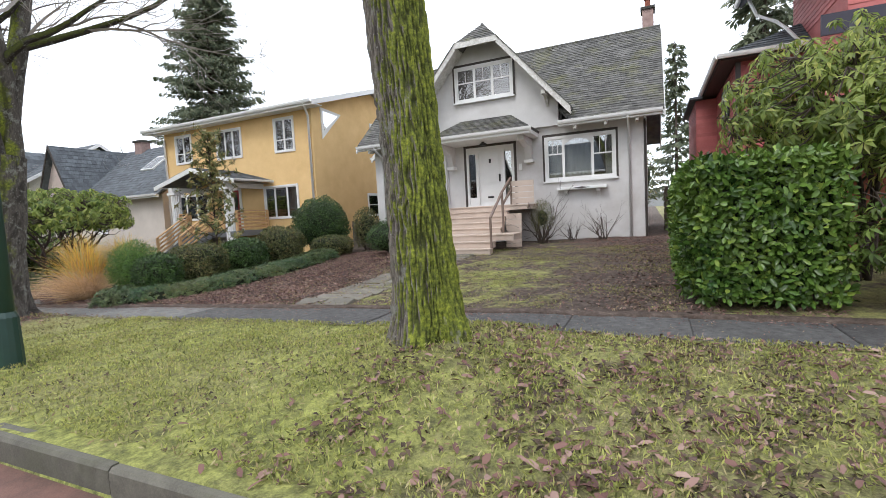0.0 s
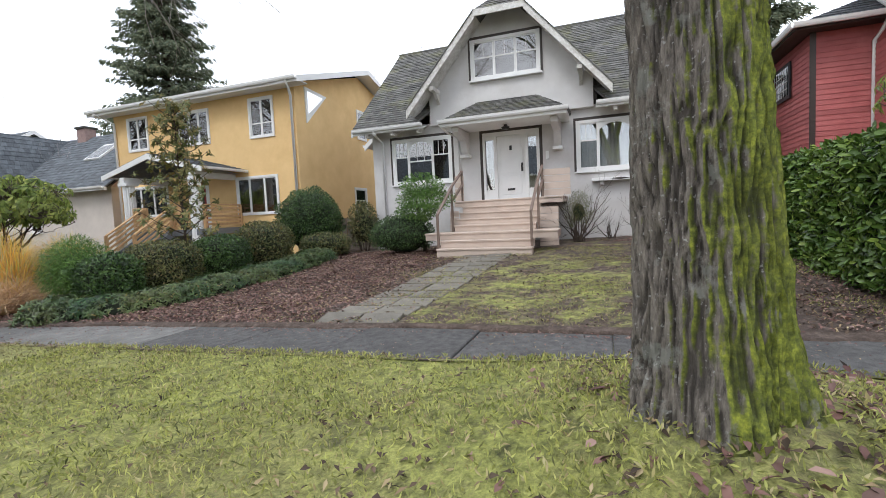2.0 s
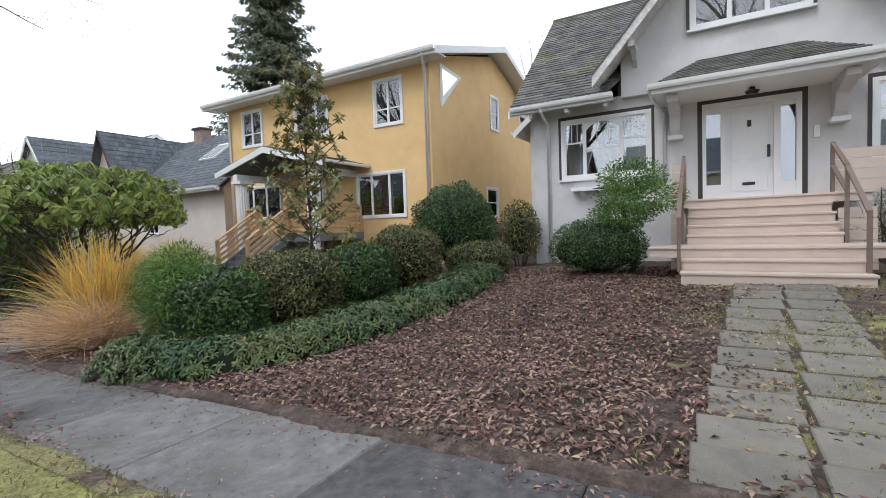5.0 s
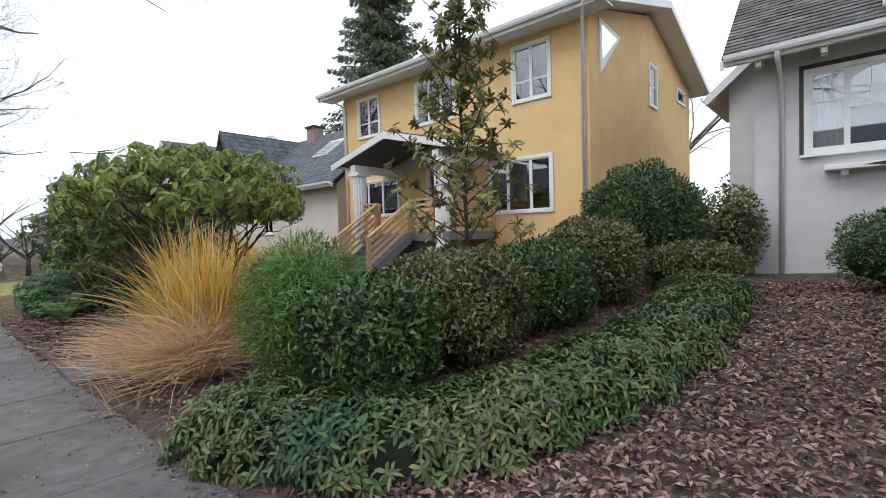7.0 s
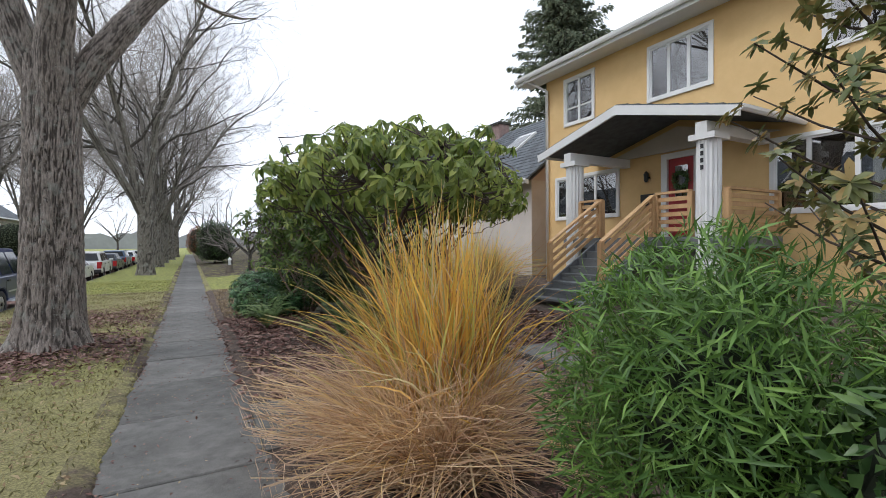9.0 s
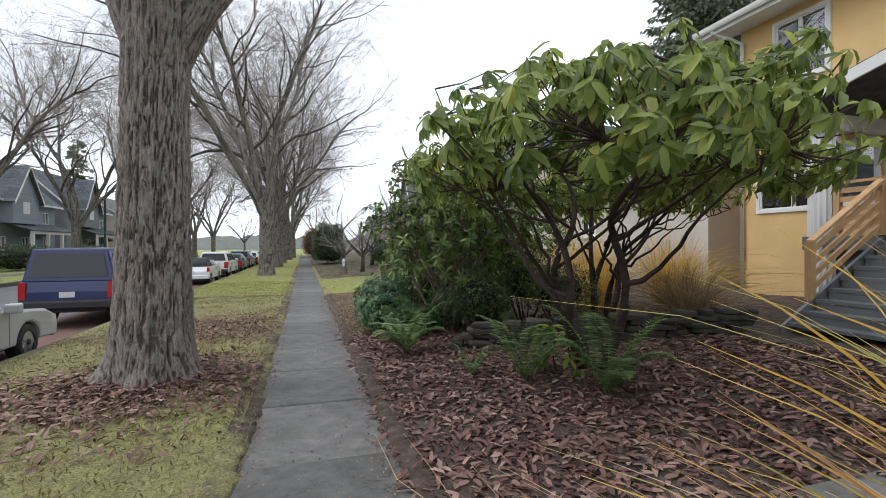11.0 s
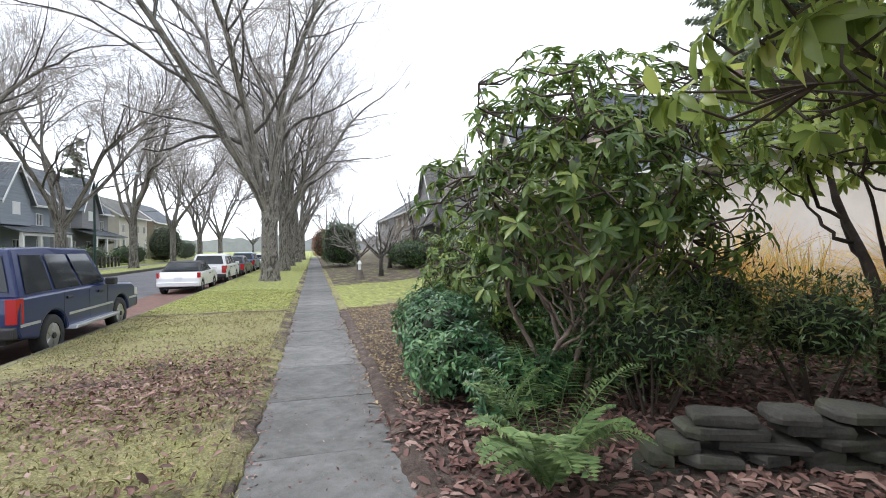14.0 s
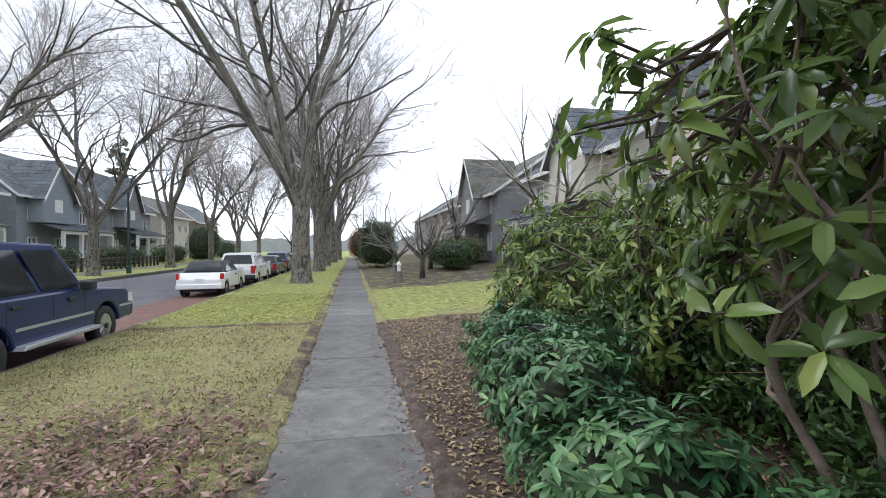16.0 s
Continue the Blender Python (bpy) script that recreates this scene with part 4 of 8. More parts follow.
# paving slabs up to the stairs, in two columns
gp = thing("garden_path", "two columns of old paving slabs sunk in the lawn", "garden path", kind="structure")
gd = slab_mesh("path_slab", 0.6, 0.52, 0.06, 0.01)
gd.materials.append(M_slab)
for k in range(11):
    y = 7.2 + k * 0.56
    for dx in (-0.33, 0.33):
        x = -6.05 + 0.045 * k + dx
        ob = new("path_slab", gd)
        ob.parent = gp
        ob.location = (x + prng.uniform(-0.02, 0.02), y + prng.uniform(-0.02, 0.02), gz(x, y) + 0.035)
        ob.rotation_euler = (math.atan2(gz(x, y + 0.2) - gz(x, y - 0.2), 0.4) + prng.uniform(-0.02, 0.02), prng.uniform(-0.02, 0.02), prng.uniform(-0.03, 0.03))

# ---- yellow stucco house ----
yh = thing("house", "two-storey yellow stucco house with white trim and porch", "house")
YF, YL, YR, YB = 17.6, -25.2, -14.62, 28.0
w1, w2, w3 = (-24.3, -22.95, 5.0, 6.6), (-21.05, -19.2, 4.95, 6.5), (-17.0, -15.7, 4.92, 6.6)
w4, w5, yd = (-17.95, -15.7, 1.68, 3.35), (-24.72, -22.0, 1.85, 3.32), (-20.55, -19.6, 1.2, 3.4)
wall("front_wall", "x", YF, 0.25, YL, YR, -0.9, 7.0, [w1, w2, w3, w4, w5, yd], M_yellow, yh)
side_h = [(18.25, 19.9, 5.45, 6.95), (22.5, 23.4, 5.35, 6.85), (26.0, 27.2, 6.15, 6.75), (21.9, 23.1, 1.6, 2.9)]
wall("side_wall", "y", YR - 0.25, 0.25, YF + 0.25, YB, -0.9, 7.0, side_h[1:], M_yellow, yh)
wall("side_wall", "y", YL, 0.25, YF + 0.25, YB, -0.9, 7.0, [], M_yellow, yh)
wall("back_wall", "x", YB - 0.25, 0.25, YL + 0.25, YR - 0.25, -0.9, 7.0, [], M_yellow, yh)
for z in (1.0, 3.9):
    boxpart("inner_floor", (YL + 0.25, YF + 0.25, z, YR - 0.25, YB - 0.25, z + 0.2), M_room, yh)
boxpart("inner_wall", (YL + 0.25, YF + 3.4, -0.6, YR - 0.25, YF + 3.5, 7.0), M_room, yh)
YRZ, YRY, YE0, YE1, YEZ = 8.75, 22.8, 16.9, 28.7, 6.95
YX0, YX1 = -26.0, -13.95
shingled("roof", [(YX0, YE0, YEZ), (YX1, YE0, YEZ), (YX1, YRY, YRZ), (YX0, YRY, YRZ)], M_slate, yh, course=0.4)
shingled("roof", [(YX1, YE1, YEZ), (YX0, YE1, YEZ), (YX0, YRY, YRZ), (YX1, YRY, YRZ)], M_slate, yh, course=0.4)
for xe in (YX0, YX1):
    part("rake_board", Shape().prism([(xe - 0.03, YE0, YEZ + 0.02), (xe - 0.03, YRY, YRZ + 0.02), (xe - 0.03, YE1, YEZ + 0.02), (xe - 0.03, YE1, YEZ - 0.22), (xe - 0.03, YRY, YRZ - 0.22), (xe - 0.03, YE0, YEZ - 0.22)], (0.06, 0, 0)), M_white, yh)
    xw = YL if xe < -20 else YR - 0.25
    part("gable_wall", Shape().prism([(xw, YF, 7.0), (xw, YB, 7.0), (xw, YRY, 8.5)], (0.25, 0, 0)), M_yellow, yh)
    part("rake_soffit", Shape().prism([(xe, YE0 + 0.1, YEZ - 0.06), (xe, YRY, YRZ - 0.09), (xe, YE1, YEZ - 0.06), (xe, YE1, YEZ - 0.1), (xe, YRY, YRZ - 0.13), (xe, YE0 + 0.1, YEZ - 0.1)], (xw + 0.1 - xe, 0, 0)), M_white, yh)
boxpart("soffit", (YX0, YE0 + 0.03, YEZ - 0.16, YX1, YF, YEZ - 0.12), M_white, yh)
boxpart("fascia", (YX0, YE0 - 0.01, YEZ - 0.2, YX1, YE0 + 0.03, YEZ), M_white, yh)
gutter(yh, (YX0, YE0 - 0.07, YEZ + 0.02), (YX1, YE0 - 0.07, YEZ + 0.02), size=0.13)
for x in (-14.75, -25.1):
    downpipe(yh, [(x - 0.35 * (1 if x < -20 else -1), YE0 - 0.07, YEZ - 0.1), (x, YF - 0.08, YEZ - 0.5), (x, YF - 0.07, gz(x, YF))], 0.055)
window(yh, *w1, YF - 0.02, [1, 1], split=0.35, sill=False, curtain={0: (0.25, 1), 1: (-0.25, 1)})
window(yh, *w2, YF - 0.02, [1, 1, 1], sill=False, curtain={0: (0.25, 1), 2: (-0.25, 1)})
window(yh, *w3, YF - 0.02, [1, 1], split=0.35, sill=False, curtain={0: (0.35, 1), 1: (-0.35, 1)})
window(yh, *w4, YF - 0.02, [0.8, 1, 0.8], sill=False, curtain={0: (0.5, 1), 2: (-0.75, 1)})
window(yh, *w5, YF - 0.02, [1, 1, 1], sill=False, curtain={0: (0.3, 1)})
for h in side_h[1:]:
    window(yh, *h, YR + 0.02, [1], axis="y", sill=False, split=0.5 if h[3] - h[2] > 1 else None)
# the kite-shaped window at the front corner
tri_w = part("corner_window", Shape().prism([(YR, 18.25, 6.95), (YR, 19.85, 6.85), (YR, 18.3, 5.45)], (0.05, 0, 0)), M_white, yh)
part("pane", Shape().prism([(YR + 0.051, 18.4, 6.8), (YR + 0.051, 19.55, 6.72), (YR + 0.051, 18.42, 5.85)], (0.004, 0, 0)), M_carglass, tri_w)
ydoor = boxpart("front_door", (-20.45, YF + 0.05, 1.24, -19.7, YF + 0.1, 3.3), M_reddoor, yh, "deep red front door")
boxpart("door_light", (-20.25, YF + 0.042, 2.2, -19.9, YF + 0.05, 3.1), M_carglass, ydoor)
s = Shape()
for a, b, c, d in ((-20.62, -20.45, 1.2, 3.45), (-19.7, -19.53, 1.2, 3.45), (-20.45, -19.7, 3.3, 3.45)):
    s.box(a, YF - 0.03, c, b, YF + 0.12, d)
part("door_frame", s, M_white, yh)
# porch: gabled roof on fluted columns
PY, PZ = 15.3, 1.2
for sx, xt in ((-1, -22.85), (1, -17.3)):
    shingled("porch_roof", [(xt, PY - 0.1, 3.62), (xt, YF, 3.62), (-20.1, YF, 4.34), (-20.1, PY - 0.1, 4.34)] if sx < 0 else [(xt, YF, 3.62), (xt, PY - 0.1, 3.62), (-20.1, PY - 0.1, 4.34), (-20.1, YF, 4.34)], M_slate, yh, course=0.3)
    part("porch_bargeboard", Shape().prism([(xt, PY - 0.13, 3.4), (xt, PY - 0.13, 3.6), (-20.1, PY - 0.13, 4.32), (-20.1, PY - 0.13, 4.1)], (0, 0.05, 0)), M_white, yh)
    xe = xt + (0.05 if sx < 0 else -0.05)
    gutter(yh, (xt, YF, 3.62), (xt, PY - 0.1, 3.62)) if sx > 0 else gutter(yh, (xt, PY - 0.1, 3.62), (xt, YF, 3.62))
for x in (-21.75, -18.07):
    boxpart("porch_beam", (x - 0.12, PY - 0.05, 3.25, x + 0.12, YF - 0.01, 3.48), M_white, yh)
part("porch_gable", Shape().prism([(-22.5, YF - 0.1, 3.49), (-17.7, YF - 0.1, 3.49), (-20.1, YF - 0.1, 4.1)], (0, 0.06, 0)), M_beige, yh)
for x in (-21.75, -18.07):
    z0 = gz(x, PY) - 0.1
    n = 64
    ring = [((0.215 + 0.016 * math.cos(16 * 2 * math.pi * k / n)) * math.cos(2 * math.pi * k / n), (0.215 + 0.016 * math.cos(16 * 2 * math.pi * k / n)) * math.sin(2 * math.pi * k / n)) for k in range(n)]
    col = part("porch_column", Shape().prism([(x + a, PY + 0.22 + b, z0) for a, b in ring], (0, 0, 3.25 - z0)), M_white, yh, "fluted white column")
    boxpart("capital", (x - 0.27, PY - 0.05, 3.13, x + 0.27, PY + 0.49, 3.25), M_white, col)
zb = 2.95
for k in range(4):
    boxpart("house_number", (-18.1, PY - 0.022, zb - 0.14 * k, -18.04, PY - 0.012, zb + 0.09 - 0.14 * k), M_black, yh)
wl2 = part("wall_lamp", Shape().tube([(-21.0, YF - 0.14, 2.75), (-21.0, YF - 0.14, 2.8), (-21.0, YF - 0.14, 2.98), (-21.0, YF - 0.14, 3.05)], [0.03, 0.06, 0.07, 0.02], 8), M_black, yh)
boxpart("lamp_bracket", (-21.02, YF - 0.14, 2.86, -20.98, YF, 2.9), M_black, wl2)
boxpart("letter_box", (-21.2, YF - 0.13, 2.1, -20.75, YF - 0.005, 2.42), M_black, yh, bevel=0.02)
wr = []
for k in range(90):
    a = 2 * math.pi * k / 90
    wr.append((-20.075 + 0.2 * math.cos(a), YF + 0.0, 2.72 + 0.2 * math.sin(a)))
leaves("door_wreath", np.repeat(wr, 6, axis=0) + rng.normal(0, 0.03, (540, 3)) * np.array([1, 0.3, 1]), unit(540), np.tile([0, -1.0, 0], (540, 1)), 0.07, 0.02, M_box, yh, "dark green wreath", kind="stuff")
boxpart("porch_deck", (-22.0, PY + 0.05, PZ - 0.25, -17.7, YF - 0.01, PZ), M_greypaint, yh)
# skirt in the same dark gloom colour, below the deck
boxpart("porch_skirt", (-21.9, PY + 0.25, -0.7, -17.8, PY + 0.3, PZ - 0.25), M_room, yh)


def slat_rail(parent, p, q, z0, z1, gap=0.17, n=5):
    p, q = Vector(p), Vector(q)
    d = q - p
    for t in (0.0, 1.0):
        c = p.lerp(q, t)
        boxpart("post", (c.x - 0.05, c.y - 0.05, z0 + (c.z - p.z), c.x + 0.05, c.y + 0.05, z1 + (c.z - p.z)), M_cedar, parent)
    side = Vector((d.y, -d.x, 0)).normalized() * 0.02
    for k in range(n + 1):
        z = z0 + 0.12 + (z1 - z0 - 0.14) * k / n
        h = 0.09 if k < n else 0.05
        a, b = Vector((p.x, p.y, z)), Vector((q.x, q.y, z + q.z - p.z))
        w = side * (1 if k < n else 3)
        part("slat", Shape().prism([a - w, a + w, a + w + Vector((0, 0, h)), a - w + Vector((0, 0, h))], b - a), M_cedar, parent)


pr = thing("porch_railing", "raw cedar porch railing of horizontal slats", "railing", "porch railings")
slat_rail(pr, (-21.45, PY + 0.15, 0), (-20.75, PY + 0.15, 0), PZ, PZ + 0.95)
pr = thing("porch_railing", "raw cedar porch railing of horizontal slats", "railing", "porch railings")
slat_rail(pr, (-19.2, PY + 0.15, 0), (-18.4, PY + 0.15, 0), PZ, PZ + 0.95)
pr = thing("porch_railing", "raw cedar porch railing of horizontal slats", "railing", "porch railings")
slat_rail(pr, (-17.75, PY + 0.3, 0), (-17.75, YF - 0.1, 0), PZ, PZ + 0.95)
ys = thing("porch_stairs", "grey wooden porch steps with raw cedar rails", "stairs")
y_bot = gz(-20, 13)
for i in range(8):
    z1 = PZ - (i + 1) * (PZ - y_bot) / 9
    y1 = PY + 0.05 - 0.27 * i
    t = boxpart("tread", (-20.65, y1 - 0.3, z1 - 0.05, -19.25, y1, z1), M_greypaint, ys)
    boxpart("riser", (-20.63, y1 - 0.02, z1, -19.27, y1 - 0.001, z1 + 0.11), M_greypaint, ys)
for x in (-20.72, -19.2):
    part("stringer", Shape().prism([(x, PY, PZ - 0.3), (x, PY, PZ - 0.02), (x, PY - 2.25, y_bot + 0.1), (x, PY - 2.25, y_bot - 0.15)], (0.05, 0, 0)), M_greypaint, ys)
    slat_rail(ys, (x, PY + 0.0, 0), (x, PY - 1.6, -(PZ - y_bot) * 0.68), PZ, PZ + 0.9, n=4)


# ---- street trees ----
def bark_tube(name, pts, radii, sides, rows, depth, parent, material, seed=0, flare=0.0, label=""):
    """A trunk or limb with furrowed bark: ridges run along it, roots spread at its foot."""
    pts = [Vector(p) for p in pts]
    cum = [0.0]
    for a, b in zip(pts[:-1], pts[1:]):
        cum.append(cum[-1] + (b - a).length)
    verts, faces, ridges = [], [], []
    for i in range(rows + 1):
        d = cum[-1] * i / rows
        P = Vector([float(np.interp(d, cum, [p[k] for p in pts])) for k in range(3)])
        Q = Vector([float(np.interp(min(d + 0.25, cum[-1] + 0.25), cum, [p[k] for p in pts])) for k in range(3)]) if d < cum[-1] - 0.3 else pts[-1] + (pts[-1] - pts[-2]).normalized() * 0.2
        r = float(np.interp(d, cum, radii))
        t = (Q - P).normalized()
        a = t.cross(Vector((0.2, 1, 0.1))).normalized()
        b = t.cross(a)
        for k in range(sides):
            th = 2 * math.pi * k / sides
            c, s = math.cos(th), math.sin(th)
            q = Vector((c * max(r, 0.1) * 27 + seed, s * max(r, 0.1) * 27, d * 0.9))
            n1 = noise.noise(Vector((q.x + 0.7 * noise.noise(Vector((c * 2, s * 2, d * 5))), q.y, d * 1.7 + 2 * noise.noise(Vector((c * 1.5, s * 1.5, d * 1.2)))))) 
            n2 = noise.noise(Vector((q.x * 2.3, q.y * 2.3, d * 6)))
            n3 = noise.noise(Vector((c * 1.2 + seed, s * 1.2, d * 0.6)))
            f = 1 + 0.09 * n3
            if flare:
                f += flare * math.exp(-d / 0.28) * (0.75 + 0.45 * math.sin(5 * th + seed) + 0.3 * math.sin(3 * th + 2 * seed))
            # also drives the bark colour, which paints shade into the furrows
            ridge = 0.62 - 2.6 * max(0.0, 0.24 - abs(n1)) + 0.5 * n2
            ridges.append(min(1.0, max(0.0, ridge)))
            rad = r * f + depth * (ridge - 0.5)
            verts.append(P + rad * (c * a + s * b))
    for i in range(rows):
        for k in range(sides):
            o, w = i * sides, (k + 1) % sides
            faces.append((o + k, o + w, o + sides + w, o + sides + k))
    me = Shape().add(verts, faces).mesh(name, True)
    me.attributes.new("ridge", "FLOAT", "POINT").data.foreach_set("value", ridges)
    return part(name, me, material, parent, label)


def twig_system(start, seed, levels, out, thin=0.0032):
    """Grows bare branches from the start list of (point, direction, length, radius), level by level, into shapes by level."""
    r = random.Random(seed)
    jobs = [(Vector(p), Vector(d).normalized(), l, rad) for p, d, l, rad in start]
    for lv, (kids, shrink, spread, sides, segs, rise) in enumerate(levels):
        nxt = []
        for p, d, l, rad in jobs:
            pts, rr, q, dd = [p], [rad], p.copy(), d.copy()
            for i in range(segs):
                dd = (dd + Vector((r.gauss(0, 0.2), r.gauss(0, 0.2), r.gauss(0, 0.16) + rise))).normalized()
                q = q + dd * l / segs
                pts.append(q.copy())
                rr.append(max(rad * (1 - 0.72 * (i + 1) / segs), thin))
                for _ in range(kids if i > 0 else 0):
                    if r.random() < 0.72:
                        ax = dd.cross(Vector((r.gauss(0, 1), r.gauss(0, 1), r.gauss(0, 1)))).normalized()
                        nd = (dd * math.cos(spread) + ax * math.sin(spread) * r.uniform(0.6, 1.25)).normalized()
                        nxt.append((pts[-2].lerp(q, r.random()), nd, l * shrink * r.uniform(0.65, 1.2), rr[-1] * 0.62))
            out[lv].tube(pts, rr, sides, cap=False)
        jobs = nxt
    return out


def street_tree(at, height, radius, seed, limbs, fork, material, lean=(0, 0), fine=True, near=False, label="tall bare street tree with grey ridged bark", flare=0.45, spread=0.5):
    """A bare tree: trunk, main limbs, branches and twigs."""
    t = thing("street_tree", label, "tree", "street trees along the verge", at=(0, 0, 0))
    x, y = at
    z = gz(x, y) - 0.08
    r = random.Random(seed)
    top = Vector((x + lean[0], y + lean[1], z + fork))
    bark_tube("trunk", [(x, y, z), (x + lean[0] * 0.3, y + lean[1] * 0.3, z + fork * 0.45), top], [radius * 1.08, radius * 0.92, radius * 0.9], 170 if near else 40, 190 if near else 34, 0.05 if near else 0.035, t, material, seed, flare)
    start = []
    for i in range(limbs):
        a = 2 * math.pi * (i + r.uniform(-0.25, 0.25)) / limbs + seed
        tilt = spread * r.uniform(0.35, 0.95)
        out_w = Vector((math.cos(a), math.sin(a), 0))
        dd = out_w * math.sin(tilt) + Vector((0, 0, math.cos(tilt)))
        bow = r.uniform(-0.03, 0.09)
        ln = (height - fork) * r.uniform(0.52, 0.72)
        r0 = radius * (r.uniform(0.56, 0.68) if near else r.uniform(0.42, 0.6))
        q = top + out_w * radius * 0.3 - Vector((0, 0, r.uniform(0.35, 0.95)))
        pts, rr = [q.copy()], [r0]
        n = 10
        for k in range(n):
            dd = (dd + out_w * bow + Vector((r.gauss(0, 0.11), r.gauss(0, 0.11), 0.035))).normalized()
            q = q + dd * ln / n
            pts.append(q.copy())
            rr.append(r0 * (1 - 0.64 * (k + 1) / n))
            if k >= 2:
                for _ in range(2 if k > 5 else 1):
                    ax = (dd.cross(Vector((r.gauss(0, 1), r.gauss(0, 1), r.gauss(0, 1)))).normalized() + out_w * 0.3).normalized()
                    sp = r.uniform(0.4, 0.85)
                    start.append((q.copy(), (dd * math.cos(sp) + ax * math.sin(sp)).normalized(), ln * r.uniform(0.3, 0.62), rr[-1] * r.uniform(0.4, 0.62)))
        start.append((q.copy(), dd, ln * 0.6, rr[-1] * 0.9))
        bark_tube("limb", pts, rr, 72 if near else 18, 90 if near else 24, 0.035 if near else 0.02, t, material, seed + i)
    lv = [(1, 0.55, 0.6, 5, 7, 0.03), (2 if fine else 1, 0.55, 0.65, 3, 5, 0.03), (2 if fine else 1, 0.6, 0.7, 3, 4, 0.02), (0, 0.5, 0.7, 3, 2, 0.0)]
    out = twig_system(start, seed, lv, [Shape() for _ in lv], 0.004 if near else 0.0065)
    tagged(part("branchwork", out[0], material, t, smooth=True), kind="stuff")
    tw = Shape()
    for s in out[1:]:
        tw.add(s.v, s.f)
    tagged(part("twigwork", tw, M_twig, t), kind="stuff")
    return t


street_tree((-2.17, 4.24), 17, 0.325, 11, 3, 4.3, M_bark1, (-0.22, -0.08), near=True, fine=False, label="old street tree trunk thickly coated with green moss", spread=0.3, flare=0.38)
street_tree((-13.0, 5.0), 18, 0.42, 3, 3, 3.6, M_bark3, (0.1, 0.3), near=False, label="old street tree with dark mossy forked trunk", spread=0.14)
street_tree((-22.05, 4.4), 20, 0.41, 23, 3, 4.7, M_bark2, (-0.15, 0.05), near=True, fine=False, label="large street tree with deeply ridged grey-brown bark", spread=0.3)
grown = street_tree((-46.0, 4.0), 24, 0.44, 5, 6, 4.6, M_barkfar, (0.1, 0.0), spread=0.48, flare=0.3)
grown2 = street_tree((-58.0, 4.0), 22, 0.4, 31, 6, 4.0, M_barkfar, spread=0.42, flare=0.3)
other = street_tree((-57.7, -10.6), 21, 0.36, 41, 5, 4.0, M_barkfar, spread=0.48, flare=0.3)
other2 = street_tree((-71.0, -10.6), 24, 0.38, 47, 5, 5.0, M_barkfar, spread=0.42, flare=0.3)


def again(tree, src, dst, turn, size):
    m = Matrix.Translation((dst[0], dst[1], gz(*dst) - size * gz(*src))) @ Matrix.Rotation(turn, 4, "Z") @ Matrix.Scale(size, 4) @ Matrix.Translation((-src[0], -src[1], 0))
    c = copy_thing(tree, Matrix.Identity(4))
    c.matrix_basis = m
    return c


for i, x in enumerate((-68, -79, -91, -106)):
    again(grown2 if i else grown, (-58.0, 4.0) if i else (-46.0, 4.0), (x, 4.0 + 0.3 * (i % 3)), 1.1 * i + 0.7, 0.92 + 0.05 * (i % 3))
for i, x in enumerate((-84, -98, -114)):
    again(grown2 if i else other2, (-58.0, 4.0) if i else (-71.0, -10.6), (x, -10.6), 1.7 * i + 0.4, 0.9 + 0.06 * (i % 3))
again(other, (-57.7, -10.6), (-46.0, -10.8), 2.0, 0.95)


# ---- conifers ----
def conifer(at, height, spread, seed, dense=1.0, label="tall dark green fir behind the houses", first=0.12):
    t = thing("fir_tree", label, "tree", "firs behind the houses")
    x, y = at
    z = gz(x, y)
    r = np.random.default_rng(seed)
    part("trunk", Shape().tube([(x, y, z), (x, y, z + height)], [spread * 0.07, 0.03], 8), M_stem, t)
    P, D, N = [], [], []
    br = Shape()
    for i in range(int(height * 8 * dense)):
        h = first + (1 - first) * (i / (height * 8 * dense)) ** 0.85
        ln = spread * (1 - h) ** 0.75 * r.uniform(0.45, 1.1) + 0.3
        a = r.uniform(0, 2 * math.pi)
        base = np.array([x, y, z + h * height])
        d = np.array([math.cos(a), math.sin(a), 0.0])
        m = int(ln * 24) + 8
        s = r.uniform(0.18, 1, m)
        sag = -0.22 * ln * s + 0.14 * ln * s ** 2
        wid = 0.34 * ln * (1.05 - s) + 0.12
        side = np.array([-d[1], d[0], 0])
        off = r.uniform(-1, 1, m) * wid
        pts = base + d * (ln * s)[:, None] + side * off[:, None]
        pts[:, 2] += sag + r.normal(0, 0.08, m)
        P.append(pts)
        D.append(d * 0.8 + side * np.sign(off)[:, None] * 0.7 + np.array([0, 0, -0.45]) + r.normal(0, 0.25, (m, 3)))
        N.append(np.tile([0, 0, 1.0], (m, 1)) + r.normal(0, 0.35, (m, 3)))
        br.tube([base, base + d * ln * 0.55 + np.array([0, 0, -0.1 * ln]), base + d * ln * 0.95 + np.array([0, 0, -0.09 * ln])], [0.05, 0.03, 0.012], 4, cap=False)
    tagged(part("branchwork", br, M_stem, t), kind="stuff")
    leaves("needles", np.concatenate(P), np.concatenate(D), np.concatenate(N), 0.5, 0.2, M_fir, t, droop=0.2, kind="stuff")
    return t


conifer((-45.5, 38), 35, 8.4, 5, 1.8)
conifer((6.2, 34), 19, 3.6, 6, 1.2)
conifer((1.9, 46), 15, 2.6, 9, 0.7, "dark fir standing beyond the back yards")
conifer((-92, -24), 17, 4.5, 8, 0.7, "dark conifer among the houses across the street")


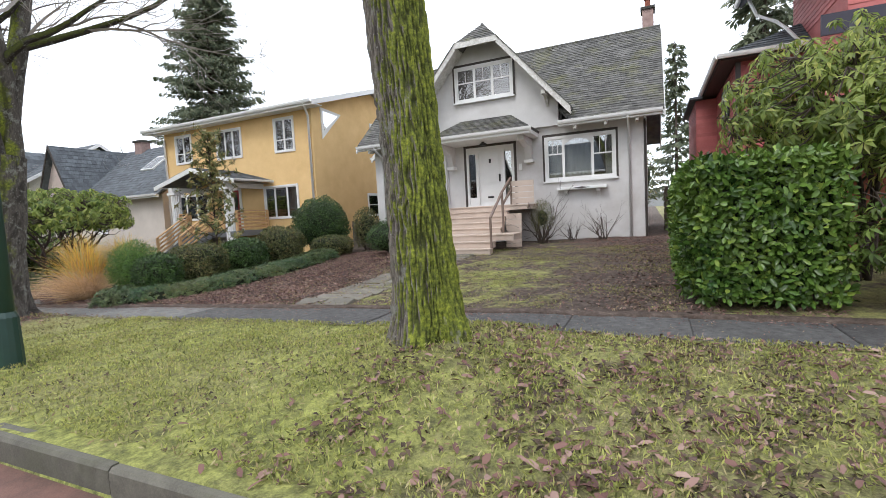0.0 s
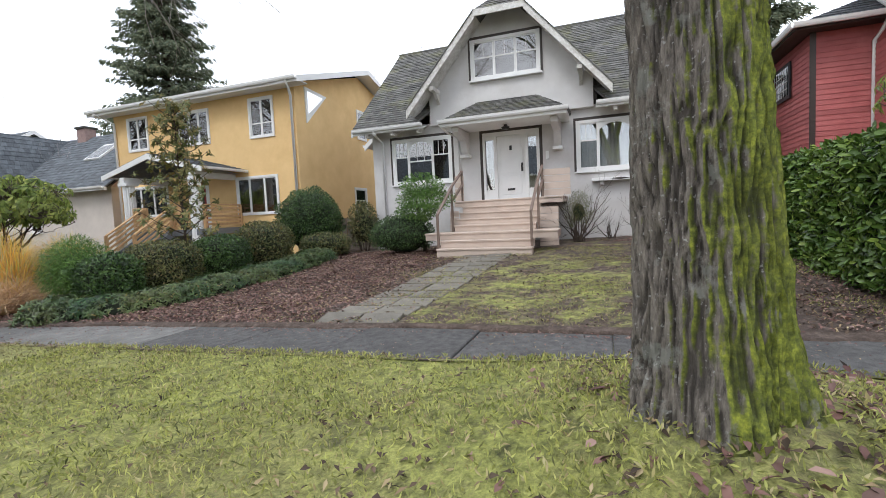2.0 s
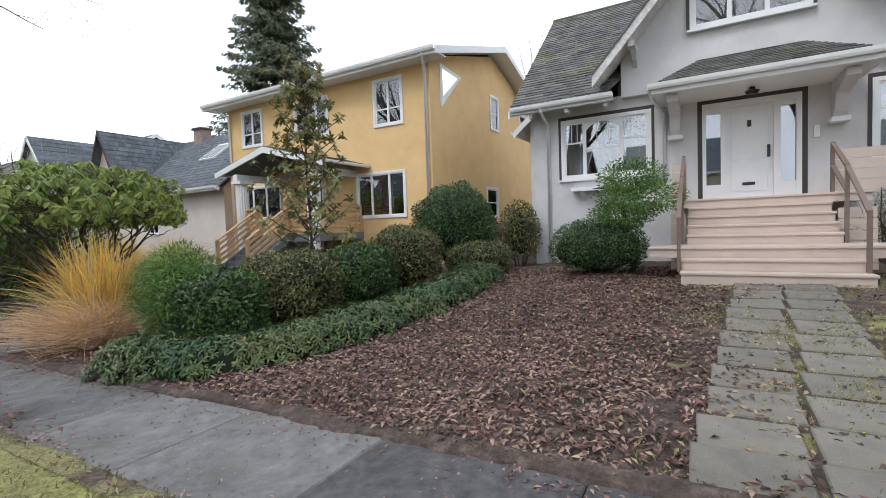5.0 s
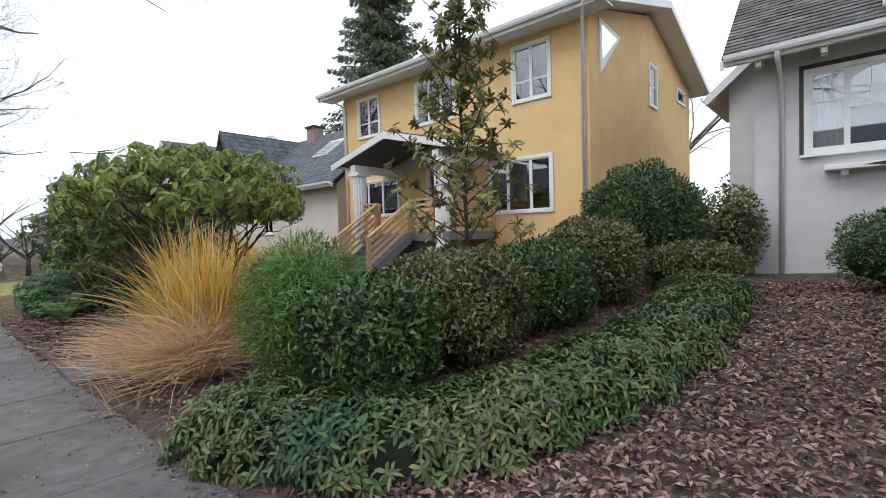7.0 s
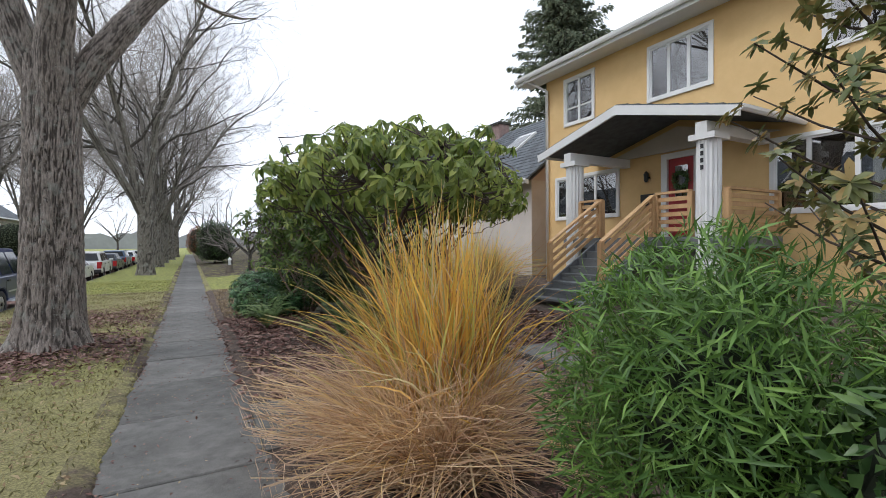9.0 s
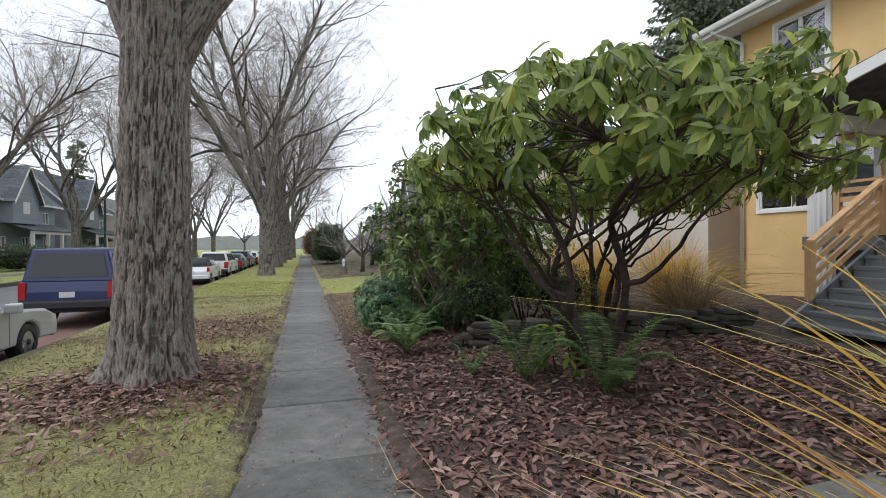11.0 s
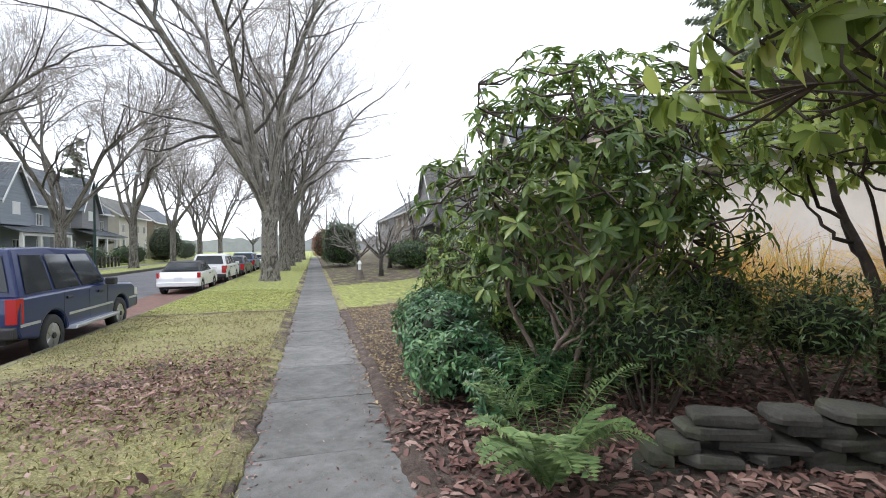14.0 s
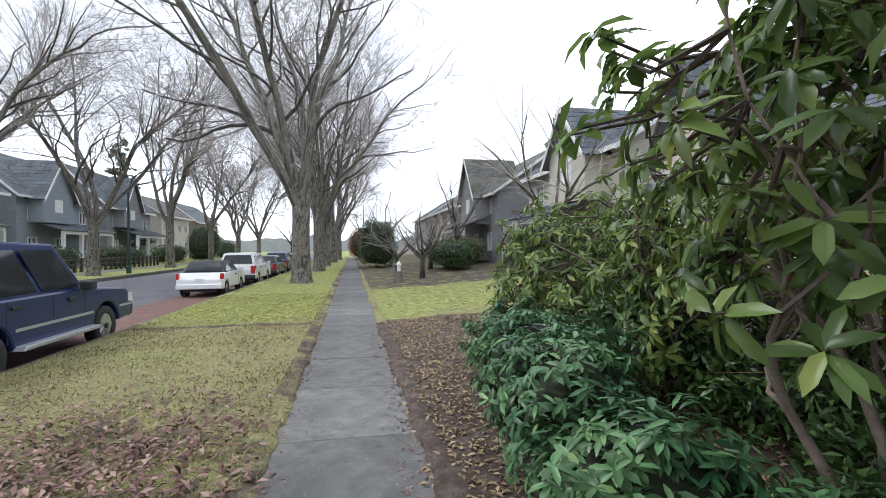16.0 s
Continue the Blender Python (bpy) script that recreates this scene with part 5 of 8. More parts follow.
# ---- shrubs ----
def blob(c, rad, seed, box=2.0, scale=0.84, rows=14, cols=22):
    """A lumpy closed form whose near-black colour paints the shade inside a shrub."""
    v, f = [], []
    for i in range(rows + 1):
        ph = -math.pi / 2 + math.pi * i / rows
        for k in range(cols):
            th = 2 * math.pi * k / cols
            d = Vector((math.cos(ph) * math.cos(th), math.cos(ph) * math.sin(th), math.sin(ph)))
            g = (abs(d.x) ** box + abs(d.y) ** box + abs(d.z) ** box) ** (-1 / box)
            g *= scale * (1 + 0.14 * noise.noise(d * 2.3 + Vector((seed, 0, 0))))
            v.append((c[0] + d.x * g * rad[0], c[1] + d.y * g * rad[1], c[2] + d.z * g * rad[2]))
    for i in range(rows):
        for k in range(cols):
            f.append((i * cols + k, i * cols + (k + 1) % cols, (i + 1) * cols + (k + 1) % cols, (i + 1) * cols + k))
    return Shape().add(v, f)


def shrub(label, at, rad, n, size, material, box=2.4, seed=1, name="shrub", group="", up=0.35, clip=1.0, wild=0.5, lift=0.0, core=0.84, shell=0.22):
    """A leafy shrub: a core painted with its inner shade, stems at the foot, and a shell of single leaves with an
    uneven outline.
    """
    t = thing(name, label, "shrub", group)
    z0 = gz(at[0], at[1])
    c = (at[0], at[1], z0 + lift + rad[2] * clip)
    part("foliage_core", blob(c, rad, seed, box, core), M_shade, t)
    d = unit(int(n * 1.35))
    d = d[d[:, 2] > -0.75][:n]
    n = len(d)
    g = (np.abs(d) ** box).sum(1) ** (-1 / box)
    lump = np.array([noise.noise(Vector(q) * 2.3 + Vector((seed, 0, 0))) * 0.13 + noise.noise(Vector(q) * 6.1 + Vector((seed, 9, 0))) * 0.07 for q in d])
    s = g * (1.0 + lump) * (1 - shell * rng.random(n) ** 1.6)
    P = np.array(c) + d * s[:, None] * np.array(rad)
    nrm = d / np.array(rad)
    nrm /= np.linalg.norm(nrm, axis=1, keepdims=True)
    D = nrm * 0.55 + unit(n) * (0.5 + wild) + np.array([0, 0, up])
    keep = P[:, 2] > z0 - 0.02
    leaves("leaves", P[keep], D[keep], (nrm + unit(n) * 0.6)[keep], size[0], size[1], material, t, kind="stuff")
    st = Shape()
    rr = random.Random(seed)
    for _ in range(9):
        a = rr.uniform(0, 6.28)
        e = (c[0] + math.cos(a) * rad[0] * 0.6, c[1] + math.sin(a) * rad[1] * 0.6, c[2] - rad[2] * 0.2)
        st.tube([(at[0] + 0.12 * math.cos(a), at[1] + 0.12 * math.sin(a), z0 - 0.05), e], [0.02, 0.008], 5)
    tagged(part("stemwork", st, M_stem, t), kind="stuff")
    return t


def whorls(tips, axes, length, width, material, parent, per=9, droop=0.3, broad=True, hang=0.22):
    """Leaves in rings round the shoot tips, as rhododendrons carry them."""
    P, D, N = [], [], []
    for p, a in zip(tips, axes):
        a = np.asarray(a) / np.linalg.norm(a)
        u = np.cross(a, [0.3, 0.9, 0.2])
        u /= np.linalg.norm(u)
        w = np.cross(a, u)
        k = per + int(rng.integers(-2, 3))
        th = np.arange(k) * 2 * math.pi / k + rng.uniform(0, 6) + rng.normal(0, 0.2, k)
        lift = rng.uniform(-0.25, 0.6, k)
        d = np.cos(th)[:, None] * u + np.sin(th)[:, None] * w + lift[:, None] * a - np.array([0, 0, hang])
        P.append(np.tile(p, (k, 1)) + a * rng.uniform(-0.05, 0.02, k)[:, None])
        D.append(d)
        N.append(np.tile(a, (k, 1)) + np.array([0, 0, 0.5]))
    return leaves("leaves", np.concatenate(P), np.concatenate(D), np.concatenate(N), length, width, material, parent, droop=droop, kind="stuff", broad=broad)


def rhododendron(label, at, centre, rad, tips, seed, material=None, stems=6, leaf=(0.16, 0.052), stem_r=0.05, fill=0.55, low=-0.55, crooked=0.18, mat_stem=None, foot=0.14, hang=0.3):
    """A tall rhododendron: crooked stems that fork towards rings of long drooping leaves."""
    t = thing("rhododendron", label, "shrub", "rhododendrons")
    r = random.Random(seed)
    z0 = gz(*at)
    limbs, forks = [], Shape()
    for i in range(stems):
        a = 2 * math.pi * (i + r.random() * 0.5) / stems
        end = Vector((centre[0] + math.cos(a) * rad[0] * 0.62 * r.uniform(0.6, 1.1), centre[1] + math.sin(a) * rad[1] * 0.62 * r.uniform(0.6, 1.1), centre[2] + rad[2] * r.uniform(-0.35, 0.5)))
        p = Vector((at[0] + math.cos(a) * foot, at[1] + math.sin(a) * foot, z0 - 0.05))
        pts = []
        for k in range(13):
            u = k / 12
            q = p.lerp(end, u ** 1.15)
            q.z = p.z + (end.z - p.z) * u ** 0.8
            q += Vector((math.sin(u * 5.2 + i * 2.1 + seed), math.cos(u * 4.4 + i * 1.3), 0.4 * math.sin(u * 6 + i))) * crooked * math.sin(math.pi * u)
            pts.append(q)
        part("stem", Shape().tube(pts, [stem_r * (1 - 0.7 * k / 12) * r.uniform(0.88, 1.12) for k in range(13)], 8), mat_stem or M_stem, t, smooth=True)
        limbs += pts[5:]
        for k in (3, 5, 6, 8, 9, 11):
            aa = a + r.gauss(0, 0.9)
            q0 = pts[k].copy()
            e = Vector((centre[0] + math.cos(aa) * rad[0] * r.uniform(0.5, 0.95), centre[1] + math.sin(aa) * rad[1] * r.uniform(0.5, 0.95), centre[2] + rad[2] * r.uniform(max(low, -0.4), 0.75)))
            sub, jog = [q0], Vector((r.gauss(0, 1), r.gauss(0, 1), r.gauss(0, 0.6))) * crooked * 0.3
            for w in range(1, 12):
                v = w / 11
                sub.append(q0.lerp(e, v) + Vector((0, 0, -0.12 * math.sin(math.pi * v))) + jog * math.sin(2.3 * math.pi * v) * (1 - v * 0.5) + Vector((r.gauss(0, 0.02), r.gauss(0, 0.02), r.gauss(0, 0.02))))
            ra = stem_r * (1 - 0.7 * k / 12) * 0.62
            forks.tube(sub, [max(ra * (1 - 0.075 * w), 0.006) for w in range(12)], 6, cap=False)
            limbs += sub[2:]
    tagged(part("branchwork", forks, mat_stem or M_stem, t, smooth=True), kind="stuff")
    T, A = [], []
    LP = np.array(limbs)
    tw = Shape()
    while len(T) < tips:
        d = unit(1)[0]
        if d[2] < low:
            continue
        g = (fill + (1 - fill) * rng.random()) * (1 + 0.22 * noise.noise(Vector(d) * 2.6 + Vector((seed, 3, 0))))
        p = np.array(centre) + d * g * np.array(rad)
        if p[2] < z0 + 0.15:
            continue
        T.append(p)
        A.append(d * (0.6 + hang) + np.array([0, 0, 0.75 - 0.4 * hang]) + rng.normal(0, 0.25, 3))
        b = LP[np.argmin(((LP - p) ** 2).sum(1))]
        mid = (b + p) / 2 + np.array([0, 0, -0.08]) + rng.normal(0, 0.05, 3)
        tw.tube([b, mid, p], [0.013, 0.009, 0.006], 4, cap=False)
    tagged(part("twigwork", tw, M_stem, t), kind="stuff")
    whorls(T, A, leaf[0], leaf[1], material or M_rhodo, t, broad=at[0] < -18, hang=hang)
    return t


# clipped shrubs in front of the yellow house
row = "clipped shrubs in a row"
shrub("dense dark green clipped shrub by the low hedge", (-12.75, 8.35), (0.58, 0.57, 0.55), 7000, (0.085, 0.036), M_box, 2.8, 2, group=row, shell=0.4)
shrub("bright green fine-leaved bamboo-like shrub", (-13.75, 8.35), (0.7, 0.68, 0.78), 10500, (0.12, 0.0125), M_fine, 2.0, 3, group=row, wild=0.95, up=0.1, shell=0.55, core=0.5)
shrub("bronzed olive clipped round shrub", (-12.85, 9.75), (0.8, 0.75, 0.62), 9500, (0.07, 0.034), M_olive, 2.8, 4, group=row)
shrub("dark green clipped round shrub", (-12.65, 11.3), (0.68, 0.72, 0.58), 7500, (0.07, 0.034), M_box, 2.8, 5, group=row)
shrub("olive green clipped round shrub", (-12.6, 12.95), (0.75, 0.85, 0.68), 8000, (0.075, 0.036), M_olive, 2.6, 6, group=row)
shrub("low dark shrub at the end of the row", (-11.55, 14.6), (0.8, 0.7, 0.42), 5000, (0.07, 0.034), M_olive, 2.6, 7, group=row)
shrub("large ball of dark green clipped yew", (-12.6, 15.3), (1.15, 1.1, 1.12), 14000, (0.085, 0.034), M_box, 2.0, 8, name="yew_ball", lift=0.15)
shrub("dark leafy shrub between the two houses", (-11.2, 16.6), (0.55, 0.6, 0.9), 3600, (0.09, 0.036), M_olive, 2.2, 9, core=0.6, shell=0.5)
shrub("low dark spreading evergreen beside the stairs", (-8.65, 14.5), (1.02, 0.8, 0.6), 7000, (0.07, 0.022), M_box, 2.2, 10)
for i, (x, y, rx, h) in enumerate(((-15.0, 9.7, 0.55, 0.36), (-15.6, 11.2, 0.7, 0.42), (-16.0, 13.0, 0.8, 0.5))):
    shrub("low dark brownish shrub in the bed before the porch", (x, y), (rx, 0.6, h), 2200, (0.07, 0.024), M_olive, 2.2, 150 + i, group="low shrubs before the porch", shell=0.55, core=0.55, wild=0.8)
# pruned little tree beside the stairs
cp = thing("pruned_tree", "small cloud-pruned evergreen with a bent trunk", "tree")
zc = gz(-8.1, 14.5)
part("trunk", Shape().tube([(-8.0, 14.5, zc - 0.05), (-7.8, 14.45, zc + 0.5), (-8.05, 14.5, zc + 1.0), (-8.15, 14.5, zc + 1.6)], [0.06, 0.05, 0.045, 0.03], 8), M_stem, cp, smooth=True)
Pc, Dc, Nc = [], [], []
for cx, cy, czz, rx, rz in ((-8.15, 14.5, 1.95, 0.6, 0.36), (-8.0, 14.4, 1.55, 0.8, 0.34), (-8.35, 14.5, 1.2, 0.6, 0.28)):
    d = unit(2600)
    Pc.append(np.array([cx + 0.2, cy, zc + czz + 0.06]) + d * np.array([rx, rx * 0.9, rz]) * 1.1 * rng.uniform(0.5, 1.05, (2600, 1)))
    Dc.append(d + unit(2600) * 0.7)
    Nc.append(d + np.array([0, 0, 0.6]))
leaves("leaves", np.concatenate(Pc), np.concatenate(Dc), np.concatenate(Nc), 0.075, 0.03, M_fine, cp, kind="stuff")


# low leafy hedge along the bed
def hedge_band(name, label, path, width, height, n, size, material, category="hedge"):
    t = thing(name, label, category)
    pts = np.array(path, float)
    seg = np.linalg.norm(np.diff(pts, axis=0), axis=1)
    cum = np.concatenate([[0], np.cumsum(seg)])
    u = rng.uniform(0, cum[-1], n)
    c = np.stack([np.interp(u, cum, pts[:, k]) for k in range(2)], 1)
    e = np.stack([np.interp(np.minimum(u + 0.05, cum[-1]), cum, pts[:, k]) - np.interp(np.maximum(u - 0.05, 0), cum, pts[:, k]) for k in range(2)], 1)
    e /= np.linalg.norm(e, axis=1, keepdims=True)
    side = np.stack([-e[:, 1], e[:, 0]], 1)
    lump = np.array([1 + 0.22 * noise.noise(Vector((a * 1.3, 5, 0))) + 0.15 * noise.noise(Vector((a * 4, 1, 0))) for a in u])
    s = rng.uniform(-1, 1, n)
    xy = c + side * (s * width / 2 * lump)[:, None]
    top = height * lump * np.clip(1 - np.abs(s) ** 3.5, 0, 1) ** 0.6
    z = ground_z(xy[:, 0], xy[:, 1]) + top * (1 - 0.5 * rng.random(n) ** 2.5) + 0.02
    P = np.column_stack([xy, z])
    out = np.column_stack([side * s[:, None] ** 3, np.full(n, 0.8)])
    whorls(P, np.column_stack([side * s[:, None] * 0.9, np.full(n, 0.85)]) + unit(n) * 0.45, size[0], size[1], material, t, per=7, droop=0.3)
    core = Shape()
    k = max(2, int(cum[-1] / 0.25))
    ring = []
    for i in range(k + 1):
        w = cum[-1] * i / k
        x, y = np.interp(w, cum, pts[:, 0]), np.interp(w, cum, pts[:, 1])
        x2, y2 = np.interp(min(w + 0.1, cum[-1]), cum, pts[:, 0]), np.interp(min(w + 0.1, cum[-1]), cum, pts[:, 1])
        x1, y1 = np.interp(max(w - 0.1, 0), cum, pts[:, 0]), np.interp(max(w - 0.1, 0), cum, pts[:, 1])
        d = Vector((x2 - x1, y2 - y1, 0)).normalized()
        sd = Vector((-d.y, d.x, 0))
        zz = gz(x, y)
        ring += [Vector((x, y, zz - 0.03)) + sd * width * 0.4, Vector((x, y, zz + height * 0.62)) + sd * width * 0.3, Vector((x, y, zz + height * 0.7)), Vector((x, y, zz + height * 0.62)) - sd * width * 0.3, Vector((x, y, zz - 0.03)) - sd * width * 0.4]
    core.add(ring, [(i * 5 + j, i * 5 + j + 1, i * 5 + j + 6, i * 5 + j + 5) for i in range(k) for j in range(4)] + [(0, 1, 2, 3, 4), tuple(k * 5 + j for j in (4, 3, 2, 1, 0))])
    # dark core under the leaves, the hedge's inner shade as colour
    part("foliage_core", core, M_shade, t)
    return t


hedge_band("low_hedge", "low hedge of glossy pointed leaves round the bed", [(-13.4, 7.45), (-12.4, 7.5), (-11.8, 7.8), (-11.45, 8.35), (-11.15, 9.4), (-10.95, 10.6), (-10.95, 12.0), (-11.1, 13.6)], 1.2, 0.36, 4600, (0.08, 0.027), M_sarc)


# laurel hedge of the red house's yard
lh = thing("laurel_hedge", "tall clipped laurel hedge with large glossy leaves", "hedge")
LX0, LX1, LY0, LY1, LH = 0.45, 2.25, 7.35, 13.4, 1.98
zl = gz(1.2, 8) 
# dark block painted as the shade between the laurel leaves
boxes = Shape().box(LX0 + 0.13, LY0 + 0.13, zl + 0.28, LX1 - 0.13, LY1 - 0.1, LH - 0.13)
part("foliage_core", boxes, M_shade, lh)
P, D, N = [], [], []
for (n, ax, val, a0, a1, b0, b1, nv) in ((3600, 1, LY0, LX0, LX1, zl + 0.12, LH, (0, -1, 0)), (7600, 0, LX0, LY0, LY1, zl + 0.12, LH + 0.06, (-1, 0, 0)), (5200, 2, LH, LX0, LX1, LY0, LY1, (0, 0, 1)), (500, 0, LX1, LY0, LY1, zl + 0.12, LH, (1, 0, 0))):
    a, b = rng.uniform(a0, a1, n), rng.uniform(b0, b1, n)
    dep = rng.uniform(-0.16, 0.07, n) + 0.07 * np.array([noise.noise(Vector((p * 1.4, q * 1.4, ax))) for p, q in zip(a, b)])
    nv = np.array(nv, float)
    if ax == 1:
        p = np.column_stack([a, np.full(n, val), b])
    elif ax == 0:
        p = np.column_stack([np.full(n, val), a, b])
    else:
        p = np.column_stack([a, b, np.full(n, val)])
    P.append(p + nv * dep[:, None])
    D.append(nv * 0.35 + unit(n) * 0.75 + np.array([0, 0, 0.1]))
    N.append(np.tile(nv, (n, 1)) + unit(n) * 0.45 + np.array([0, 0, 0.35]))
P = np.concatenate(P)
# softened upper and outer corners
P[:, 0] += np.where(P[:, 0] < LX0 + 0.15, 0.1 * np.clip((P[:, 2] - LH + 0.25) / 0.25, 0, 1) + 0.14 * np.clip((LY0 + 0.3 - P[:, 1]) / 0.3, 0, 1), 0)
leaves("leaves", P, np.concatenate(D), np.concatenate(N), 0.125, 0.058, M_laurel, lh, droop=0.12, kind="stuff", broad=True)
st = Shape()
for i in range(26):
    x, y = rng.uniform(LX0 + 0.3, LX1 - 0.2), rng.uniform(LY0 + 0.3, LY1)
    st.tube([(x, y, gz(x, y) - 0.05), (x + 0.05, y, gz(x, y) + 0.6)], [0.03, 0.02], 6)
tagged(part("stemwork", st, M_stem, lh), kind="stuff")

# rhododendrons before the red house
rhododendron("tall rhododendron with grey-green drooping leaves by the hedge", (3.0, 9.6), (2.9, 9.8, 2.75), (1.85, 1.6, 1.5), 900, 61, M_rhodo_sun, leaf=(0.19, 0.055), hang=0.6)
rhododendron("yellowish green rhododendron leaning over the hedge", (4.3, 8.2), (3.9, 8.0, 2.3), (1.6, 1.1, 1.6), 620, 62, M_rhodo_sun, leaf=(0.19, 0.06))
rhododendron("dark rhododendron behind the laurel hedge", (3.6, 7.4), (3.3, 7.3, 0.9), (1.2, 0.7, 1.0), 300, 63, M_rhodo)

# rhododendrons beyond the golden grass, seen along the footpath
M_darkstem = surface("dark_wet_stem", (0.018, 0.013, 0.012), (0.085, 0.055, 0.045), 9, 0.8, 0.6, 40)
M_greystem = surface("pale_grey_stem", (0.13, 0.09, 0.07), (0.36, 0.28, 0.23), 8, 0.85, 0.4, 40)
rhododendron("broad old rhododendron with crooked dark trunks", (-20.75, 9.8), (-20.15, 9.6, 2.0), (2.3, 2.35, 1.35), 500, 71, M_rhodo_sun, stems=3, leaf=(0.2, 0.078), stem_r=0.07, low=-0.25, fill=0.7, crooked=0.34, mat_stem=M_darkstem, hang=0.8)
rhododendron("old rhododendron with dark trunks further back", (-22.9, 11.5), (-22.7, 12.0, 2.05), (2.1, 1.8, 1.4), 430, 72, M_rhodo_sun, stems=4, leaf=(0.18, 0.06), stem_r=0.06, low=-0.3, crooked=0.28, mat_stem=M_darkstem, hang=0.6)
rhododendron("tall leggy rhododendron with pale bare stems", (-24.45, 8.95), (-24.35, 9.2, 1.45), (1.35, 1.85, 1.7), 520, 73, M_rhodo, stems=9, leaf=(0.17, 0.058), stem_r=0.034, low=-0.62, fill=0.5, crooked=0.26, mat_stem=M_greystem, foot=0.22)
rhododendron("leggy rhododendron reaching towards the footpath", (-26.4, 9.6), (-26.5, 10.0, 0.75), (1.4, 1.4, 1.4), 460, 74, M_rhodo, stems=7, leaf=(0.155, 0.052), stem_r=0.035, low=-0.7, fill=0.55, mat_stem=M_greystem, foot=0.3)
rhododendron("tall dark rhododendron against the beige house", (-29.2, 13.2), (-29.2, 13.4, 1.1), (1.8, 1.4, 1.5), 260, 76, M_rhodo, leaf=(0.17, 0.058), stem_r=0.04, low=-0.85, fill=0.5)
rhododendron("dense green rhododendron at the lawn's edge", (-28.6, 9.8), (-28.8, 9.6, 0.5), (1.7, 1.4, 1.3), 560, 75, M_rhodo, leaf=(0.14, 0.045), stem_r=0.03, low=-0.8, fill=0.45)
for i, (x, y, h) in enumerate(((-21.05, 9.35, 0.55), (-20.95, 9.15, 0.2), (-20.5, 9.3, 0.25), (-21.3, 9.75, 0.4))):
    sp = thing("rhododendron_shoot", "young rhododendron shoot with a ring of pale green leaves", "shrub", "rhododendron shoots")
    zz = gz(x, y)
    part("stem", Shape().tube([(x + 0.05, y + 0.05, zz - 0.03), (x, y + 0.02, zz + h * 0.6), (x, y, zz + h)], [0.011, 0.009, 0.006], 6), M_darkstem, sp, smooth=True)
    whorls([(x, y, zz + h), (x + 0.05, y + 0.04, zz + h * 0.55)], [(0.1, -0.3, 1), (0.3, -0.5, 0.8)], 0.19, 0.07, M_rhodo_sun, sp, per=7, droop=0.15)
for i, (x, y, rx, h) in enumerate(((-24.6, 9.5, 0.6, 0.32), (-25.8, 9.8, 0.8, 0.4), (-26.9, 9.4, 0.9, 0.6))):
    shrub("dark green undergrowth below the rhododendrons", (x, y), (rx, 0.8, h), 2600, (0.1, 0.038), M_box, 2.2, 140 + i, group="undergrowth below rhododendrons", shell=0.5, core=0.6)


def ring_shrub(label, at, rad, tips, leaf, material, seed, group):
    """A low shrub whose shoots each end in a ring of leaves."""
    t = thing("shrub", label, "shrub", group)
    z0 = gz(*at)
    part("foliage_core", blob((at[0], at[1], z0 + rad[2] * 0.9), rad, seed, 2.2, 0.68), M_shade, t)
    d = unit(tips * 2)
    d = d[d[:, 2] > -0.6][:tips]
    lump = np.array([1 + 0.45 * noise.noise(Vector(q) * 2.1 + Vector((seed, 0, 0))) + 0.2 * noise.noise(Vector(q) * 6 + Vector((seed, 4, 0))) for q in d])
    P = np.array([at[0], at[1], z0 + rad[2] * 0.9]) + d * np.array(rad) * (lump * (1 - 0.5 * rng.random(len(d)) ** 1.3))[:, None]
    k = P[:, 2] > z0 + 0.02
    whorls(P[k], (d * 0.9 + np.array([0, 0, 0.6]) + rng.normal(0, 0.2, d.shape))[k], leaf[0], leaf[1], material, t, per=8, droop=0.25)
    st = Shape()
    for e in P[k][::6]:
        st.tube([(at[0], at[1], z0 - 0.03), (at[0] * 0.5 + e[0] * 0.5, at[1] * 0.5 + e[1] * 0.5, z0 + 0.35 * (e[2] - z0)), tuple(e)], [0.012, 0.009, 0.005], 4, cap=False)
    tagged(part("stemwork", st, M_stem, t), kind="stuff")
    return t


low_g = "low glossy shrubs beside the footpath"
for i, (x, y, rx, h) in enumerate(((-24.9, 7.85, 0.6, 0.42), (-24.35, 8.25, 0.5, 0.3), (-26.0, 7.9, 0.8, 0.55), (-27.1, 8.1, 0.8, 0.55), (-28.2, 8.4, 0.8, 0.5))):
    ring_shrub("low bright green glossy-leaved shrub by the footpath", (x, y), (rx, 0.6, h), 420, (0.105, 0.036), M_glossy, 80 + i, low_g)
for i, (x, y, rx, h) in enumerate(((-23.6, 9.3, 0.7, 0.55), (-24.2, 10.6, 0.8, 0.6), (-23.2, 10.8, 0.7, 0.5))):
    shrub("dark blue-green shrub behind the stone wall", (x, y), (rx, 0.7, h), 3000, (0.085, 0.02), M_sarc, 2.2, 90 + i, shell=0.5, core=0.55, wild=0.8, group="shrubs behind the stone wall", lift=0.2)


